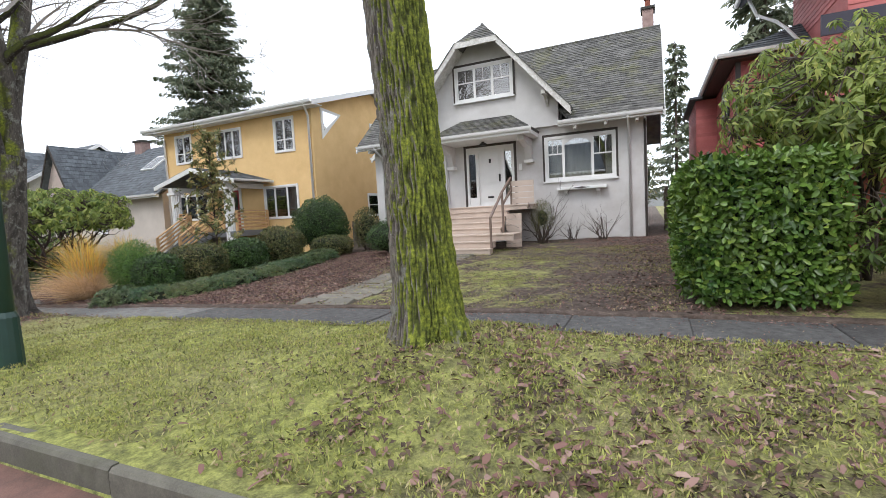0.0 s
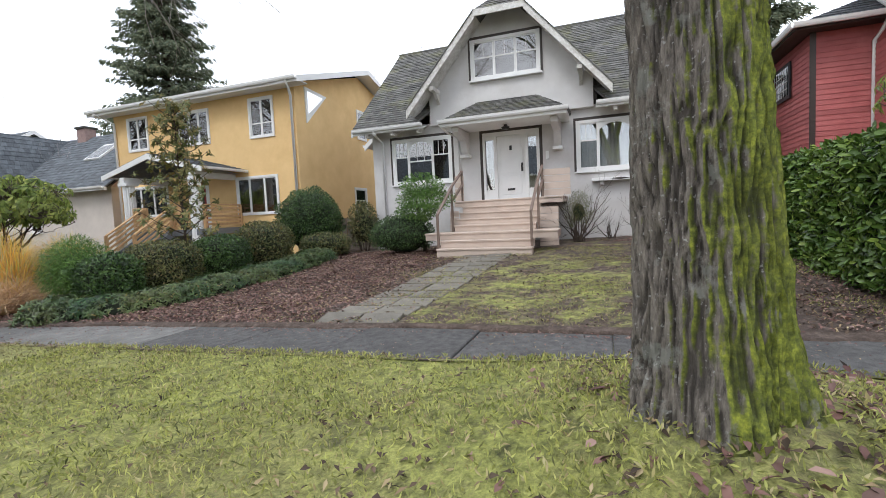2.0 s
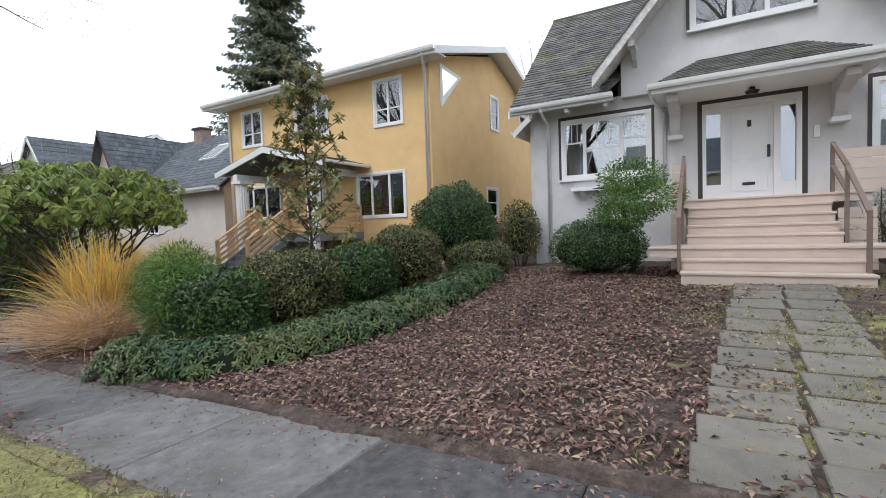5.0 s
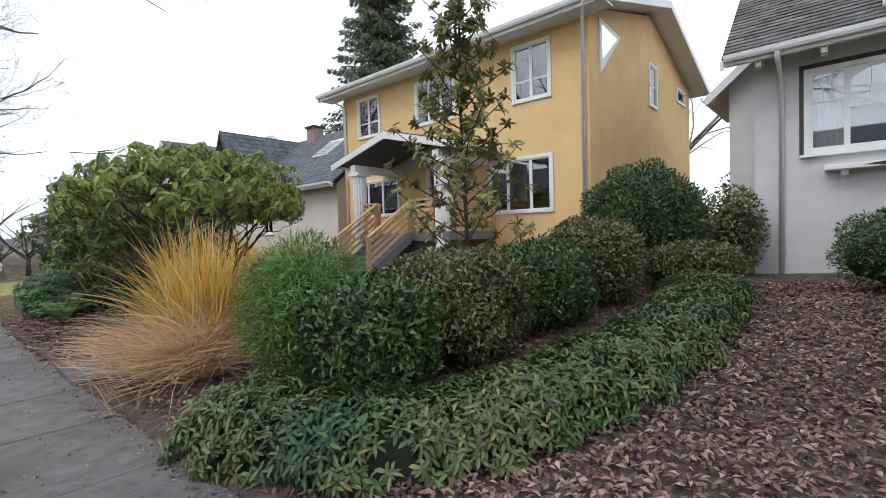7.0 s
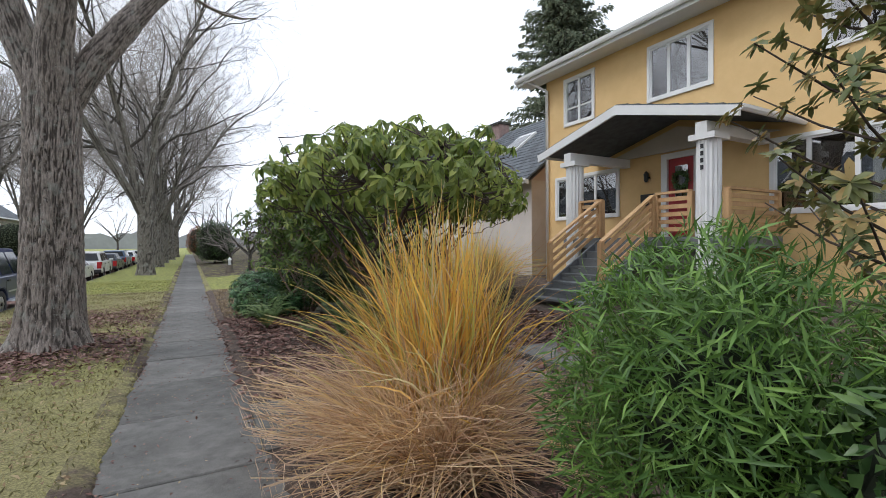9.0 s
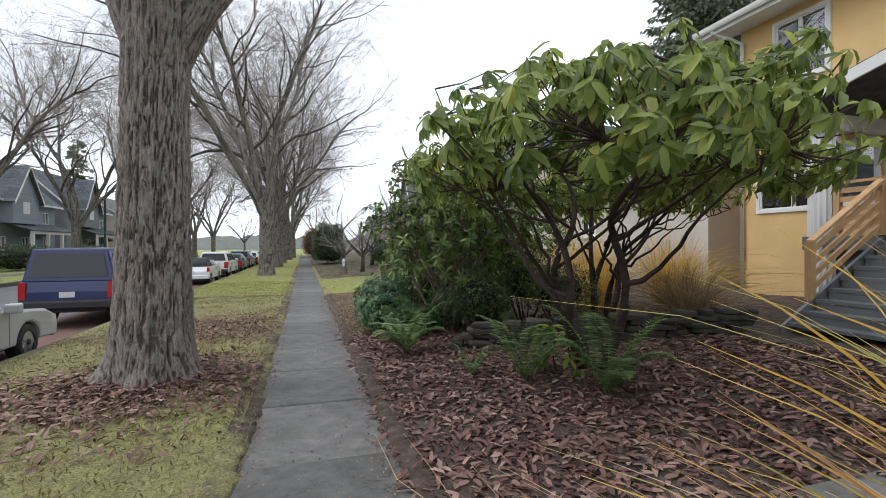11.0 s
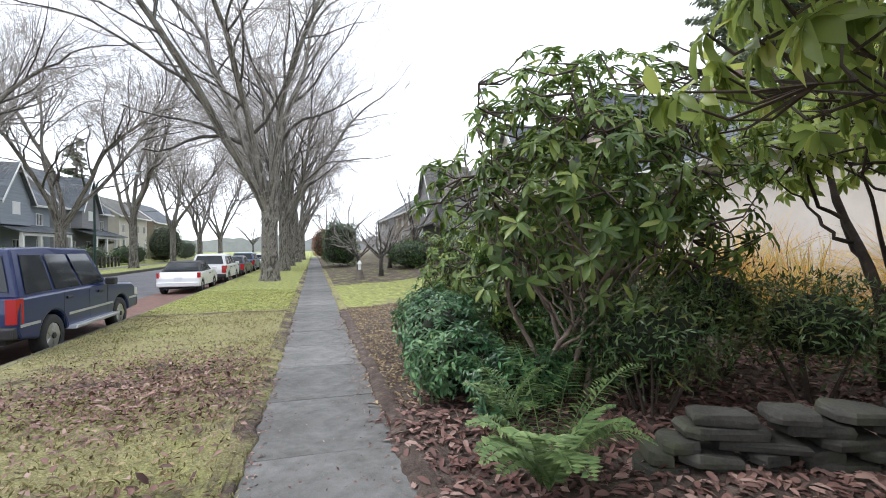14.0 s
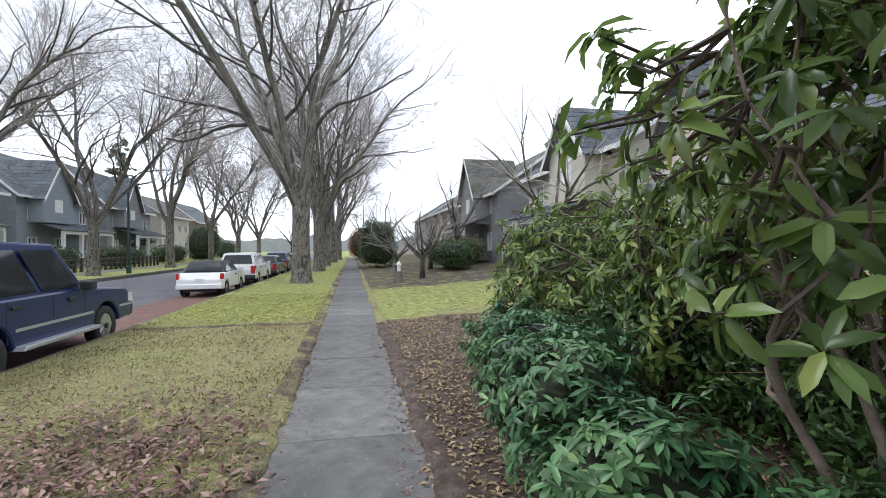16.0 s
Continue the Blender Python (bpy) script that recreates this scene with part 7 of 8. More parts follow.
def vehicle(label, at, paint, length, width, wheelbase, belt, roof, hood_z, cowl, wind, rear_top, rear_base, wheel_r, clear, name="car", arch=None, soft_top=None, boards=False, strips=False, two_door=False, group="parked cars along the kerb"):
    """A parked car that faces -x. Its own plan: x ahead from the middle, z up from the road."""
    t = thing(name, label, "car", group)
    hx, hw = length / 2, width / 2
    base = Matrix.Translation(at) @ Matrix.Rotation(math.pi, 4, "Z") @ Matrix.Rotation(0, 4, "Y")
    fx, rx = wheelbase / 2 + 0.02, -wheelbase / 2 + 0.02
    ar = arch or wheel_r * 1.16

    def arc(cx):
        return [(cx + ar * math.cos(a), max(wheel_r + ar * math.sin(a), clear)) for a in [math.pi * k / 12 for k in range(13)]]

    low = [(-hx + 0.08, clear + 0.08), (-hx, clear + 0.2), (-hx + 0.01, belt - 0.25), (rear_base - 0.03, belt)]
    low += [(cowl, belt + 0.02), (cowl + 0.25, hood_z + 0.03), (hx - 0.35, hood_z - 0.05), (hx - 0.06, hood_z - 0.17), (hx, clear + 0.3), (hx - 0.05, clear + 0.05)]
    low += arc(fx) + arc(rx)

    def mesh_part(nm, s, mat, bevel=0.0, lab="", parent=None, smooth=False):
        o = part(nm, s, mat, parent or t, lab, bevel=bevel, smooth=smooth)
        return o

    W = lambda pts: [tuple(base @ Vector(p)) for p in pts]

    def prism(outline, y0, y1):
        return Shape().prism(W([(x, y0, z) for x, z in outline]), base.to_3x3() @ Vector((0, y1 - y0, 0)))

    body = mesh_part("body", prism(low, -hw, hw), paint, 0.045)
    # cabin with sloping pillars
    tw, bw = hw - 0.2, hw - 0.03
    cab = [(rear_base, belt - 0.02), (cowl, belt - 0.02), (wind, roof), (rear_top, roof)]
    s = Shape()
    v = []
    for (x, z), y in zip(cab, (bw, bw, tw, tw)):
        v += [(x, -y, z), (x, y, z)]
    v += [((rear_top + wind) / 2, -tw + 0.1, roof + 0.035), ((rear_top + wind) / 2, tw - 0.1, roof + 0.035)]
    s.add(W(v), [(0, 2, 4, 8, 6), (1, 7, 9, 5, 3), (2, 3, 5, 4), (0, 6, 7, 1), (4, 5, 9, 8), (8, 9, 7, 6), (0, 1, 3, 2)])
    mesh_part("cabin", s, soft_top or paint, 0.035)

    def on_side(x, z, sgn, out=0.006):
        u = (z - belt + 0.02) / (roof - belt + 0.02)
        return (x, sgn * (bw + (tw - bw) * u + out), z)

    z0, z1 = belt + 0.04, roof - 0.1
    xr = lambda z, a, b: a + (b - a) * (z - belt) / (roof - belt)
    edge_f, edge_r = (lambda z: xr(z, cowl, wind) - 0.12), (lambda z: xr(z, rear_base, rear_top) + 0.14)
    cuts = [0.0, 0.52, 1.0] if two_door else [0.0, 0.3, 0.64, 1.0]
    for sg in (-1, 1):
        for a, b in zip(cuts[:-1], cuts[1:]):
            q = []
            for z, w in ((z0, a), (z0, b), (z1, b), (z1, a)):
                x = edge_r(z) + (edge_f(z) - edge_r(z)) * w + (0.05 if w == a else -0.05)
                q.append(on_side(x, z, sg))
            mesh_part("side_window", Shape().prism(W(q), base.to_3x3() @ Vector((0, sg * 0.006, 0))), M_tint)
        m = mesh_part("wing_mirror", Shape().box(-0.1, -0.1, -0.08, 0.08, 0.1, 0.08), paint if not strips else M_plastic, 0.03)
        m.matrix_world = base @ Matrix.Translation((cowl - 0.2, sg * (hw + 0.12), belt + 0.06))
        for xx in ([0.15 * length / 4] if two_door else [0.28 * length / 4, -0.75 * length / 4]):
            h = mesh_part("door_handle", Shape().box(-0.1, -0.02, -0.025, 0.1, 0.02, 0.025), M_plastic, 0.008)
            h.matrix_world = base @ Matrix.Translation((xx, sg * (hw + 0.012), belt - 0.14))
        for xx in ([cowl - 0.12, -0.5] if two_door else [cowl - 0.1, -0.12, -1.12 * length / 5]):
            mesh_part("door_seam", Shape().prism(W([(xx, sg * (hw + 0.001), clear + 0.12), (xx + 0.012, sg * (hw + 0.001), clear + 0.12), (xx + 0.012, sg * (hw + 0.001), belt - 0.03), (xx, sg * (hw + 0.001), belt - 0.03)]), base.to_3x3() @ Vector((0, sg * 0.002, 0))), M_plastic)
        if strips:
            for xa, xb in ((rx + ar + 0.03, fx - ar - 0.03), (fx + ar, hx - 0.1), (-hx + 0.06, rx - ar)):
                mesh_part("chrome_trim", Shape().prism(W([(xa, sg * (hw + 0.001), 0.69), (xb, sg * (hw + 0.001), 0.69), (xb, sg * (hw + 0.001), 0.735), (xa, sg * (hw + 0.001), 0.735)]), base.to_3x3() @ Vector((0, sg * 0.012, 0))), M_chrome)
        if boards:
            mesh_part("running_board", prism([(rx + ar, clear - 0.0), (fx - ar, clear - 0.0), (fx - ar - 0.05, clear + 0.07), (rx + ar + 0.05, clear + 0.07)], sg * (hw - 0.06), sg * (hw + 0.14)), M_chrome if boards == "chrome" else M_plastic, 0.015)
        lw, lh2 = (0.1, 0.24) if two_door else (0.24 if not strips else 0.16, 0.42)
        mesh_part("tail_lamp", Shape().add(W([(-hx - 0.012, sg * (hw - lw), belt - lh2), (-hx - 0.012, sg * (hw - 0.02), belt - lh2), (-hx - 0.012, sg * (hw - 0.02), belt - 0.02), (-hx - 0.012, sg * (hw - lw), belt - 0.02), (-hx + 0.14, sg * (hw - lw), belt - lh2), (-hx + 0.14, sg * (hw + 0.008), belt - lh2), (-hx + 0.14, sg * (hw + 0.008), belt - 0.02), (-hx + 0.14, sg * (hw - lw), belt - 0.02)]), [(0, 1, 2, 3), (1, 5, 6, 2), (3, 2, 6, 7), (0, 4, 5, 1), (4, 7, 6, 5), (0, 3, 7, 4)]), M_redlamp)
        mesh_part("head_lamp", prism([(hx - 0.2, hood_z - 0.36), (hx + 0.012, hood_z - 0.38), (hx - 0.03, hood_z - 0.2), (hx - 0.2, hood_z - 0.17)], sg * (hw - 0.38), sg * (hw + 0.006)), M_clearlamp)
    # glass in front and behind
    for xa, xb, nm in ((cowl, wind, "windscreen"), (rear_base, rear_top, "rear_window")):
        q = []
        for f, g in ((0.12, -1), (0.12, 1), (0.86, 1), (0.86, -1)):
            z = belt + (roof - belt) * f
            y = (bw + (tw - bw) * f - 0.12) * g
            q.append((xa + (xb - xa) * f + (0.012 if nm == "windscreen" else -0.012), y, z))
        mesh_part(nm, Shape().prism(W(q), base.to_3x3() @ Vector((0.006 if nm == "windscreen" else -0.006, 0, 0.004))), M_tint)
    mesh_part("rear_bumper", prism([(-hx - 0.1, clear + 0.1), (-hx - 0.1, clear + 0.28), (-hx + 0.05, clear + 0.3), (-hx + 0.05, clear + 0.08)], -hw + 0.02, hw - 0.02), M_plastic if not two_door else paint, 0.03)
    mesh_part("front_bumper", prism([(hx + 0.08, clear + 0.06), (hx + 0.1, clear + 0.26), (hx - 0.05, clear + 0.3), (hx - 0.05, clear + 0.02)], -hw + 0.02, hw - 0.02), M_plastic if strips else paint, 0.03)
    mesh_part("number_plate", prism([(-hx - 0.016, clear + 0.36), (-hx - 0.016, clear + 0.5), (-hx - 0.01, clear + 0.5), (-hx - 0.01, clear + 0.36)], -0.16, 0.16), M_plate)
    mesh_part("underbody", prism([(-hx + 0.15, clear - 0.02), (hx - 0.15, clear - 0.02), (hx - 0.2, clear + 0.3), (-hx + 0.2, clear + 0.3)], -hw + 0.25, hw - 0.25), M_plastic)
    for cx in (fx, rx):
        for sg in (-1, 1):
            prof = [(wheel_r * 0.62, -0.1), (wheel_r * 0.9, -0.115), (wheel_r * 0.985, -0.085), (wheel_r, -0.03), (wheel_r, 0.03), (wheel_r * 0.985, 0.085), (wheel_r * 0.9, 0.115), (wheel_r * 0.62, 0.1)]
            n = 28
            v, f = [], []
            for k in range(n):
                a = 2 * math.pi * k / n
                v += [(r * math.cos(a), y, r * math.sin(a)) for r, y in prof]
            m = len(prof)
            f = [(k * m + i, ((k + 1) % n) * m + i, ((k + 1) % n) * m + i + 1, k * m + i + 1) for k in range(n) for i in range(m - 1)]
            ty = mesh_part("wheel", Shape().add(v, f), M_tyre, smooth=True)
            ty.matrix_world = base @ Matrix.Translation((cx, sg * (hw - 0.12), wheel_r))
            rim = Shape().tube([(0, -0.09, 0), (0, 0.07, 0)], wheel_r * 0.6, 24)
            for k in range(5):
                a = 2 * math.pi * k / 5
                c, s2 = math.cos(a), math.sin(a)
                rim.prism([(c * wheel_r * 0.08 - s2 * 0.05, sg * 0.07, s2 * wheel_r * 0.08 + c * 0.05), (c * wheel_r * 0.08 + s2 * 0.05, sg * 0.07, s2 * wheel_r * 0.08 - c * 0.05), (c * wheel_r * 0.58 + s2 * 0.035, sg * 0.07, s2 * wheel_r * 0.58 - c * 0.035), (c * wheel_r * 0.58 - s2 * 0.035, sg * 0.07, s2 * wheel_r * 0.58 + c * 0.035)], (0, sg * 0.03, 0))
            rp = part("rim", rim, M_alloy, ty)
            hub = part("hub_cap", Shape().tube([(0, sg * 0.07, 0), (0, sg * 0.12, 0)], wheel_r * 0.14, 12), M_plastic, ty)
    return t


RZ0 = lambda x: float(base_z(x)) - 0.17
navy = car_paint("navy_car_paint", (0.007, 0.02, 0.095))
white_car = car_paint("white_car_paint", (0.75, 0.75, 0.75))
silver = car_paint("silver_car_paint", (0.42, 0.43, 0.44))
dark_car = car_paint("dark_grey_car_paint", (0.05, 0.06, 0.08))
blue_car = car_paint("steel_blue_car_paint", (0.1, 0.16, 0.26))
vehicle("navy blue four-door sport utility vehicle parked at the kerb", (-31.35, 0.72, RZ0(-31.7)), navy, 5.1, 1.98, 2.98, 1.17, 1.95, 1.13, 0.85, 0.22, -2.35, -2.46, 0.385, 0.42, arch=0.46, strips=True, boards="chrome", name="sport_utility_vehicle")
vehicle("silver sedan parked behind the navy vehicle", (-24.05, 0.7, RZ0(-25)), silver, 4.5, 1.74, 2.65, 0.92, 1.4, 0.88, 0.85, 0.1, -1.15, -1.75, 0.31, 0.24)
vehicle("white compact convertible with a black soft top", (-43.9, 0.62, RZ0(-44)), white_car, 3.75, 1.68, 2.46, 0.95, 1.38, 0.92, 0.75, 0.25, -0.85, -1.45, 0.31, 0.24, soft_top=M_black, two_door=True)
vehicle("white crossover parked along the kerb", (-50.0, 0.65, RZ0(-50)), white_car, 4.5, 1.82, 2.65, 1.05, 1.65, 1.02, 0.95, 0.3, -1.85, -2.12, 0.34, 0.28)
vehicle("dark grey sedan parked along the kerb", (-56.5, 0.7, RZ0(-56)), dark_car, 4.6, 1.78, 2.7, 0.94, 1.43, 0.9, 0.9, 0.15, -1.2, -1.8, 0.32, 0.24)
vehicle("steel blue crossover parked along the kerb", (-62.5, 0.65, RZ0(-62)), blue_car, 4.5, 1.82, 2.65, 1.05, 1.62, 1.02, 0.95, 0.3, -1.85, -2.12, 0.34, 0.28)
vehicle("white sedan parked far along the kerb", (-69.5, 0.7, RZ0(-69)), white_car, 4.6, 1.78, 2.7, 0.94, 1.43, 0.9, 0.9, 0.15, -1.2, -1.8, 0.32, 0.24)
vehicle("silver car parked far along the kerb", (-77.0, 0.7, RZ0(-77)), silver, 4.6, 1.78, 2.7, 0.94, 1.43, 0.9, 0.9, 0.15, -1.2, -1.8, 0.32, 0.24)


# ---- neighbouring houses ----
def lap_wall(parent, axis, plane, a0, a1, z0, z1, material, out=1, pitch=0.13, taper=None):
    """Lap siding: every board its own piece, its lower edge proud of the one below."""
    k = 0
    z = z0
    while z < z1 - 0.02:
        h = min(pitch, z1 - z)
        lo, hi = (a0, a1) if taper is None else taper(z + h / 2)
        if hi - lo > 0.1:
            prof = [(0.0, z), (0.022 * out, z), (0.006 * out, z + h + 0.01), (0.0, z + h + 0.01)]
            if axis == "x":
                s = Shape().prism([(lo, plane + d, q) for d, q in prof], (hi - lo, 0, 0))
            else:
                s = Shape().prism([(plane + d, lo, q) for d, q in prof], (0, hi - lo, 0))
            part("siding_board", s, material, parent)
        z += pitch


# red house with lap siding: a long low side under one eave, and a taller gabled front
rh = thing("house", "dark red lap-sided house with violet trim and white gutters", "house")
RX, RM, RY0, RYW, RY1 = 2.25, 3.5, 13.2, 16.1, 26.0
boxpart("side_wall", (RX + 0.02, RYW + 0.02, -0.3, 13.0, RY1, 5.45), M_redwood, rh)
lap_wall(rh, "y", RX + 0.02, RYW + 0.02, RY1, 0.6, 5.4, M_redwood, -1)
lap_wall(rh, "x", RYW + 0.02, RX + 0.02, RM + 0.02, 0.6, 5.4, M_redwood, -1)
boxpart("front_wall", (RM + 0.02, RY0 + 0.02, -0.3, 13.0, RYW, 4.9), M_redwood, rh)
lap_wall(rh, "y", RM + 0.02, RY0 + 0.02, RYW, 0.6, 4.9, M_redwood, -1)
lap_wall(rh, "x", RY0 + 0.02, RM + 0.02, 13.0, 0.6, 4.2, M_redwood, -1)
boxpart("corner_board", (RX - 0.03, RYW - 0.03, 0.6, RX + 0.1, RYW - 0.0, 5.4), M_dark, rh)
boxpart("upper_wall", (RM + 0.42, RY0 + 0.02, 4.9, 13.0, 17.5, 8.3), M_redwood, rh)
lap_wall(rh, "x", RY0 + 0.02, RM + 0.42, 13.0, 5.4, 8.3, M_redwood, -1)
lap_wall(rh, "y", RM + 0.42, RY0 + 0.02, 17.5, 5.9, 8.3, M_redwood, -1)
boxpart("brick_porch_wall", (RM - 0.1, RY0 - 2.0, -0.3, RM + 0.5, RY0 - 0.2, 2.6), M_brick, rh, "red brick porch pier")
boxpart("belt_trim", (RM - 0.06, RY0 - 0.06, 4.95, 13.0, RY0 + 0.0, 5.4), M_purple, rh, "dark violet belt trim")
boxpart("porch_beam", (RM - 0.1, RY0 - 2.1, 4.15, 13.0, RY0 - 1.8, 4.6), M_purple, rh)
col = boxpart("porch_column", (RM + 0.1, RY0 - 2.1, 2.6, RM + 0.45, RY0 - 1.75, 4.0), M_white, rh, "cream porch column")
boxpart("capital", (RM + 0.0, RY0 - 2.2, 4.0, RM + 0.55, RY0 - 1.7, 4.15), M_white, col)
shingled("skirt_roof", [(1.75, RY1, 5.5), (1.75, RYW - 0.5, 5.5), (RM + 0.42, RYW + 0.6, 6.35), (RM + 0.42, RY1, 6.35)], M_slate, rh, course=0.25)
shingled("skirt_roof", [(1.75, RYW - 0.5, 5.5), (RM + 0.42, RYW - 0.5, 5.5), (RM + 0.42, RYW + 0.6, 6.35), (RM + 0.3, RYW + 0.6, 6.33)], M_slate, rh, course=0.25)
shingled("rear_roof", [(RM + 0.42, RY1, 6.3), (RM + 0.42, 17.5, 6.3), (8, 17.5, 8.6), (8, RY1, 8.6)], M_slate, rh, course=0.4)
boxpart("skirt_soffit", (1.8, RYW - 0.45, 5.4, RM + 0.4, RYW, 5.45), M_dark, rh)
boxpart("skirt_soffit", (1.8, RYW, 5.4, RX, RY1, 5.45), M_dark, rh)
gutter(rh, (1.7, RY1, 5.54), (1.7, RYW - 0.55, 5.54))
gutter(rh, (1.7, RYW - 0.55, 5.54), (RM + 0.4, RYW - 0.55, 5.54))
downpipe(rh, [(RM + 0.1, RYW - 0.55, 5.45), (RM + 0.1, RYW - 0.2, 5.2), (RM + 0.0, RYW - 0.08, 5.0), (RM + 0.0, RYW - 0.08, 0.3)])
downpipe(rh, [(2.75, 17.3, 7.5), (2.9, 17.0, 6.9), (3.3, 16.6, 6.5), (3.4, 16.0, 6.1), (RM + 0.1, RYW - 0.5, 5.6)])
shingled("roof", [(2.6, 18.0, 7.6), (2.6, RY0 - 0.9, 7.6), (8, RY0 - 0.9, 11.8), (8, 18.0, 11.8)], M_slate, rh, course=0.3)
shingled("roof", [(13.8, RY0 - 0.9, 7.6), (13.8, 18.0, 7.6), (8, 18.0, 11.8), (8, RY0 - 0.9, 11.8)], M_slate, rh, course=0.6)
part("gable_wall", Shape().prism([(RM + 0.42, RY0 + 0.02, 8.3), (12.5, RY0 + 0.02, 8.3), (8, RY0 + 0.02, 11.6)], (0, 0.2, 0)), M_redwood, rh)
part("bargeboard", Shape().prism([(2.55, RY0 - 0.95, 7.3), (2.55, RY0 - 0.95, 7.6), (8, RY0 - 0.95, 11.85), (8, RY0 - 0.95, 11.5)], (0, 0.05, 0)), M_white, rh)
part("eave_soffit", Shape().prism([(2.62, RY0 - 0.88, 7.5), (8, RY0 - 0.88, 11.68), (8, RY0 - 0.88, 11.62), (2.62, RY0 - 0.88, 7.44)], (0, 0.9, 0)), M_flake, rh)
gutter(rh, (2.52, 18.0, 7.65), (2.52, RY0 - 0.9, 7.65))
part("eave_bracket", Shape().box(RM + 0.5, RY0 - 0.8, 7.5, RM + 0.65, RY0, 7.7), M_purple, rh)
# bay at the back of its side wall
boxpart("side_bay", (1.55, 20.6, -0.3, RX, 24.5, 5.3), M_redwood, rh)
lap_wall(rh, "y", 1.55, 20.6, 24.5, 0.8, 5.3, M_redwood, -1)
lap_wall(rh, "x", 20.6, 1.55, RX, 0.8, 5.3, M_redwood, -1)
boxpart("bay_roof", (1.3, 20.3, 5.3, 1.74, 25.0, 5.4), M_slate, rh, bevel=0.02)
sw_win = part("side_window", Shape().box(RX - 0.06, 17.4, 4.1, RX - 0.01, 18.9, 5.1), M_black, rh, "small leaded side window")
part("pane", Shape().box(RX - 0.066, 17.5, 4.2, RX - 0.061, 18.8, 5.0), M_tint, sw_win)
for k in range(6):
    boxpart("lead_bar", (RX - 0.075, 17.5 + 0.2 * k + 0.1, 4.2, RX - 0.067, 17.52 + 0.2 * k + 0.1, 5.0), M_white, sw_win)
for k in range(3):
    boxpart("lead_bar", (RX - 0.083, 17.5, 4.38 + 0.2 * k, RX - 0.076, 18.8, 4.4 + 0.2 * k), M_white, sw_win)
# old board retaining fence between the yards
of = thing("board_fence", "dark weathered wooden retaining fence", "fence")
for k in range(7):
    boxpart("board", (0.35 + 0.01 * (k % 2), 20.0, 0.35 + 0.235 * k, 3.0, 20.05 + 0.01 * (k % 3), 0.57 + 0.235 * k), M_oldwood, of)
for k in range(3):
    boxpart("post", (0.4 + 1.2 * k, 19.9, 0.2, 0.5 + 1.2 * k, 19.99, 2.1), M_oldwood, of)
gt = thing("garden_gate", "brown wooden garden gate between two houses", "gate")
for k in range(9):
    boxpart("board", (-13.4 + 0.28 * k, 18.6, 0.0, -13.15 + 0.28 * k, 18.63, 1.35 + 0.02 * (k % 2)), M_oldwood, gt)
for z in (0.4, 1.1):
    boxpart("rail", (-13.45, 18.63, z, -10.9, 18.68, z + 0.09), M_oldwood, gt)

# beige house west of the yellow one
bh = thing("house", "beige stucco bungalow with blue-grey shingle roof and skylight", "house")
BF = 18.4
bw1 = (-33.9, -32.8, 1.4, 2.9)
wall("front_wall", "x", BF, 0.25, -39.0, -27.0, -1.0, 3.6, [bw1], M_beige, bh)
boxpart("side_wall", (-27.3, BF + 0.25, -1.0, -27.0, 27.2, 3.6), M_beige, bh)
boxpart("side_wall", (-39.0, BF + 0.25, -1.0, -38.7, 27.2, 3.6), M_beige, bh)
window(bh, *bw1, BF, [1, 1], sill=True)
boxpart("inner_wall", (-38.7, BF + 1.5, -1.0, -27.3, BF + 1.6, 3.6), M_room, bh)
shingled("roof", [(-39.6, BF - 0.6, 3.55), (-26.6, BF - 0.6, 3.55), (-26.6, 22.9, 7.6), (-39.6, 22.9, 7.6)], M_slate, bh, course=0.3)
shingled("roof", [(-26.6, 27.6, 3.55), (-39.6, 27.6, 3.55), (-39.6, 22.9, 7.6), (-26.6, 22.9, 7.6)], M_slate, bh, course=0.6)
part("gable_wall", Shape().prism([(-27.25, BF, 3.6), (-27.25, 27.2, 3.6), (-27.25, 22.9, 7.35)], (0.25, 0, 0)), M_pinkwall, bh)
part("gable_wall", Shape().prism([(-39, BF, 3.6), (-39, 27.2, 3.6), (-39, 22.9, 7.35)], (0.25, 0, 0)), M_pinkwall, bh)
boxpart("fascia", (-39.6, BF - 0.63, 3.4, -26.6, BF - 0.6, 3.6), M_white, bh)
gutter(bh, (-39.6, BF - 0.7, 3.6), (-26.6, BF - 0.7, 3.6))
boxpart("rake_board", (-26.62, BF - 0.6, 3.38, -26.58, BF - 0.5, 3.55), M_white, bh)
# front-facing gable at its far end
part("cross_gable", Shape().prism([(-38.6, BF - 0.5, 3.4), (-35.2, BF - 0.5, 3.4), (-35.2, BF - 0.5, 4.2), (-36.9, BF - 0.5, 7.2), (-38.6, BF - 0.5, 4.2)], (0, 4.0, 0)), M_pinkwall, bh)
shingled("cross_roof", [(-35.0, BF - 0.9, 3.8), (-35.0, 22.4, 3.8), (-36.9, 22.9, 7.5), (-36.9, BF - 0.9, 7.5)], M_slate, bh, course=0.3)
shingled("cross_roof", [(-38.8, 22.4, 3.8), (-38.8, BF - 0.9, 3.8), (-36.9, BF - 0.9, 7.5), (-36.9, 22.9, 7.5)], M_slate, bh, course=0.3)
for sx in (-1, 1):
    part("bargeboard", Shape().prism([(-36.9 + sx * 1.95, BF - 0.93, 3.6), (-36.9 + sx * 1.95, BF - 0.93, 3.85), (-36.9, BF - 0.93, 7.55), (-36.9, BF - 0.93, 7.25)], (0, 0.05, 0)), M_dark, bh)
bc = boxpart("chimney", (-35.5, 22.4, 6.5, -34.7, 23.1, 8.1), M_oldbrick, bh, "faded brick chimney")
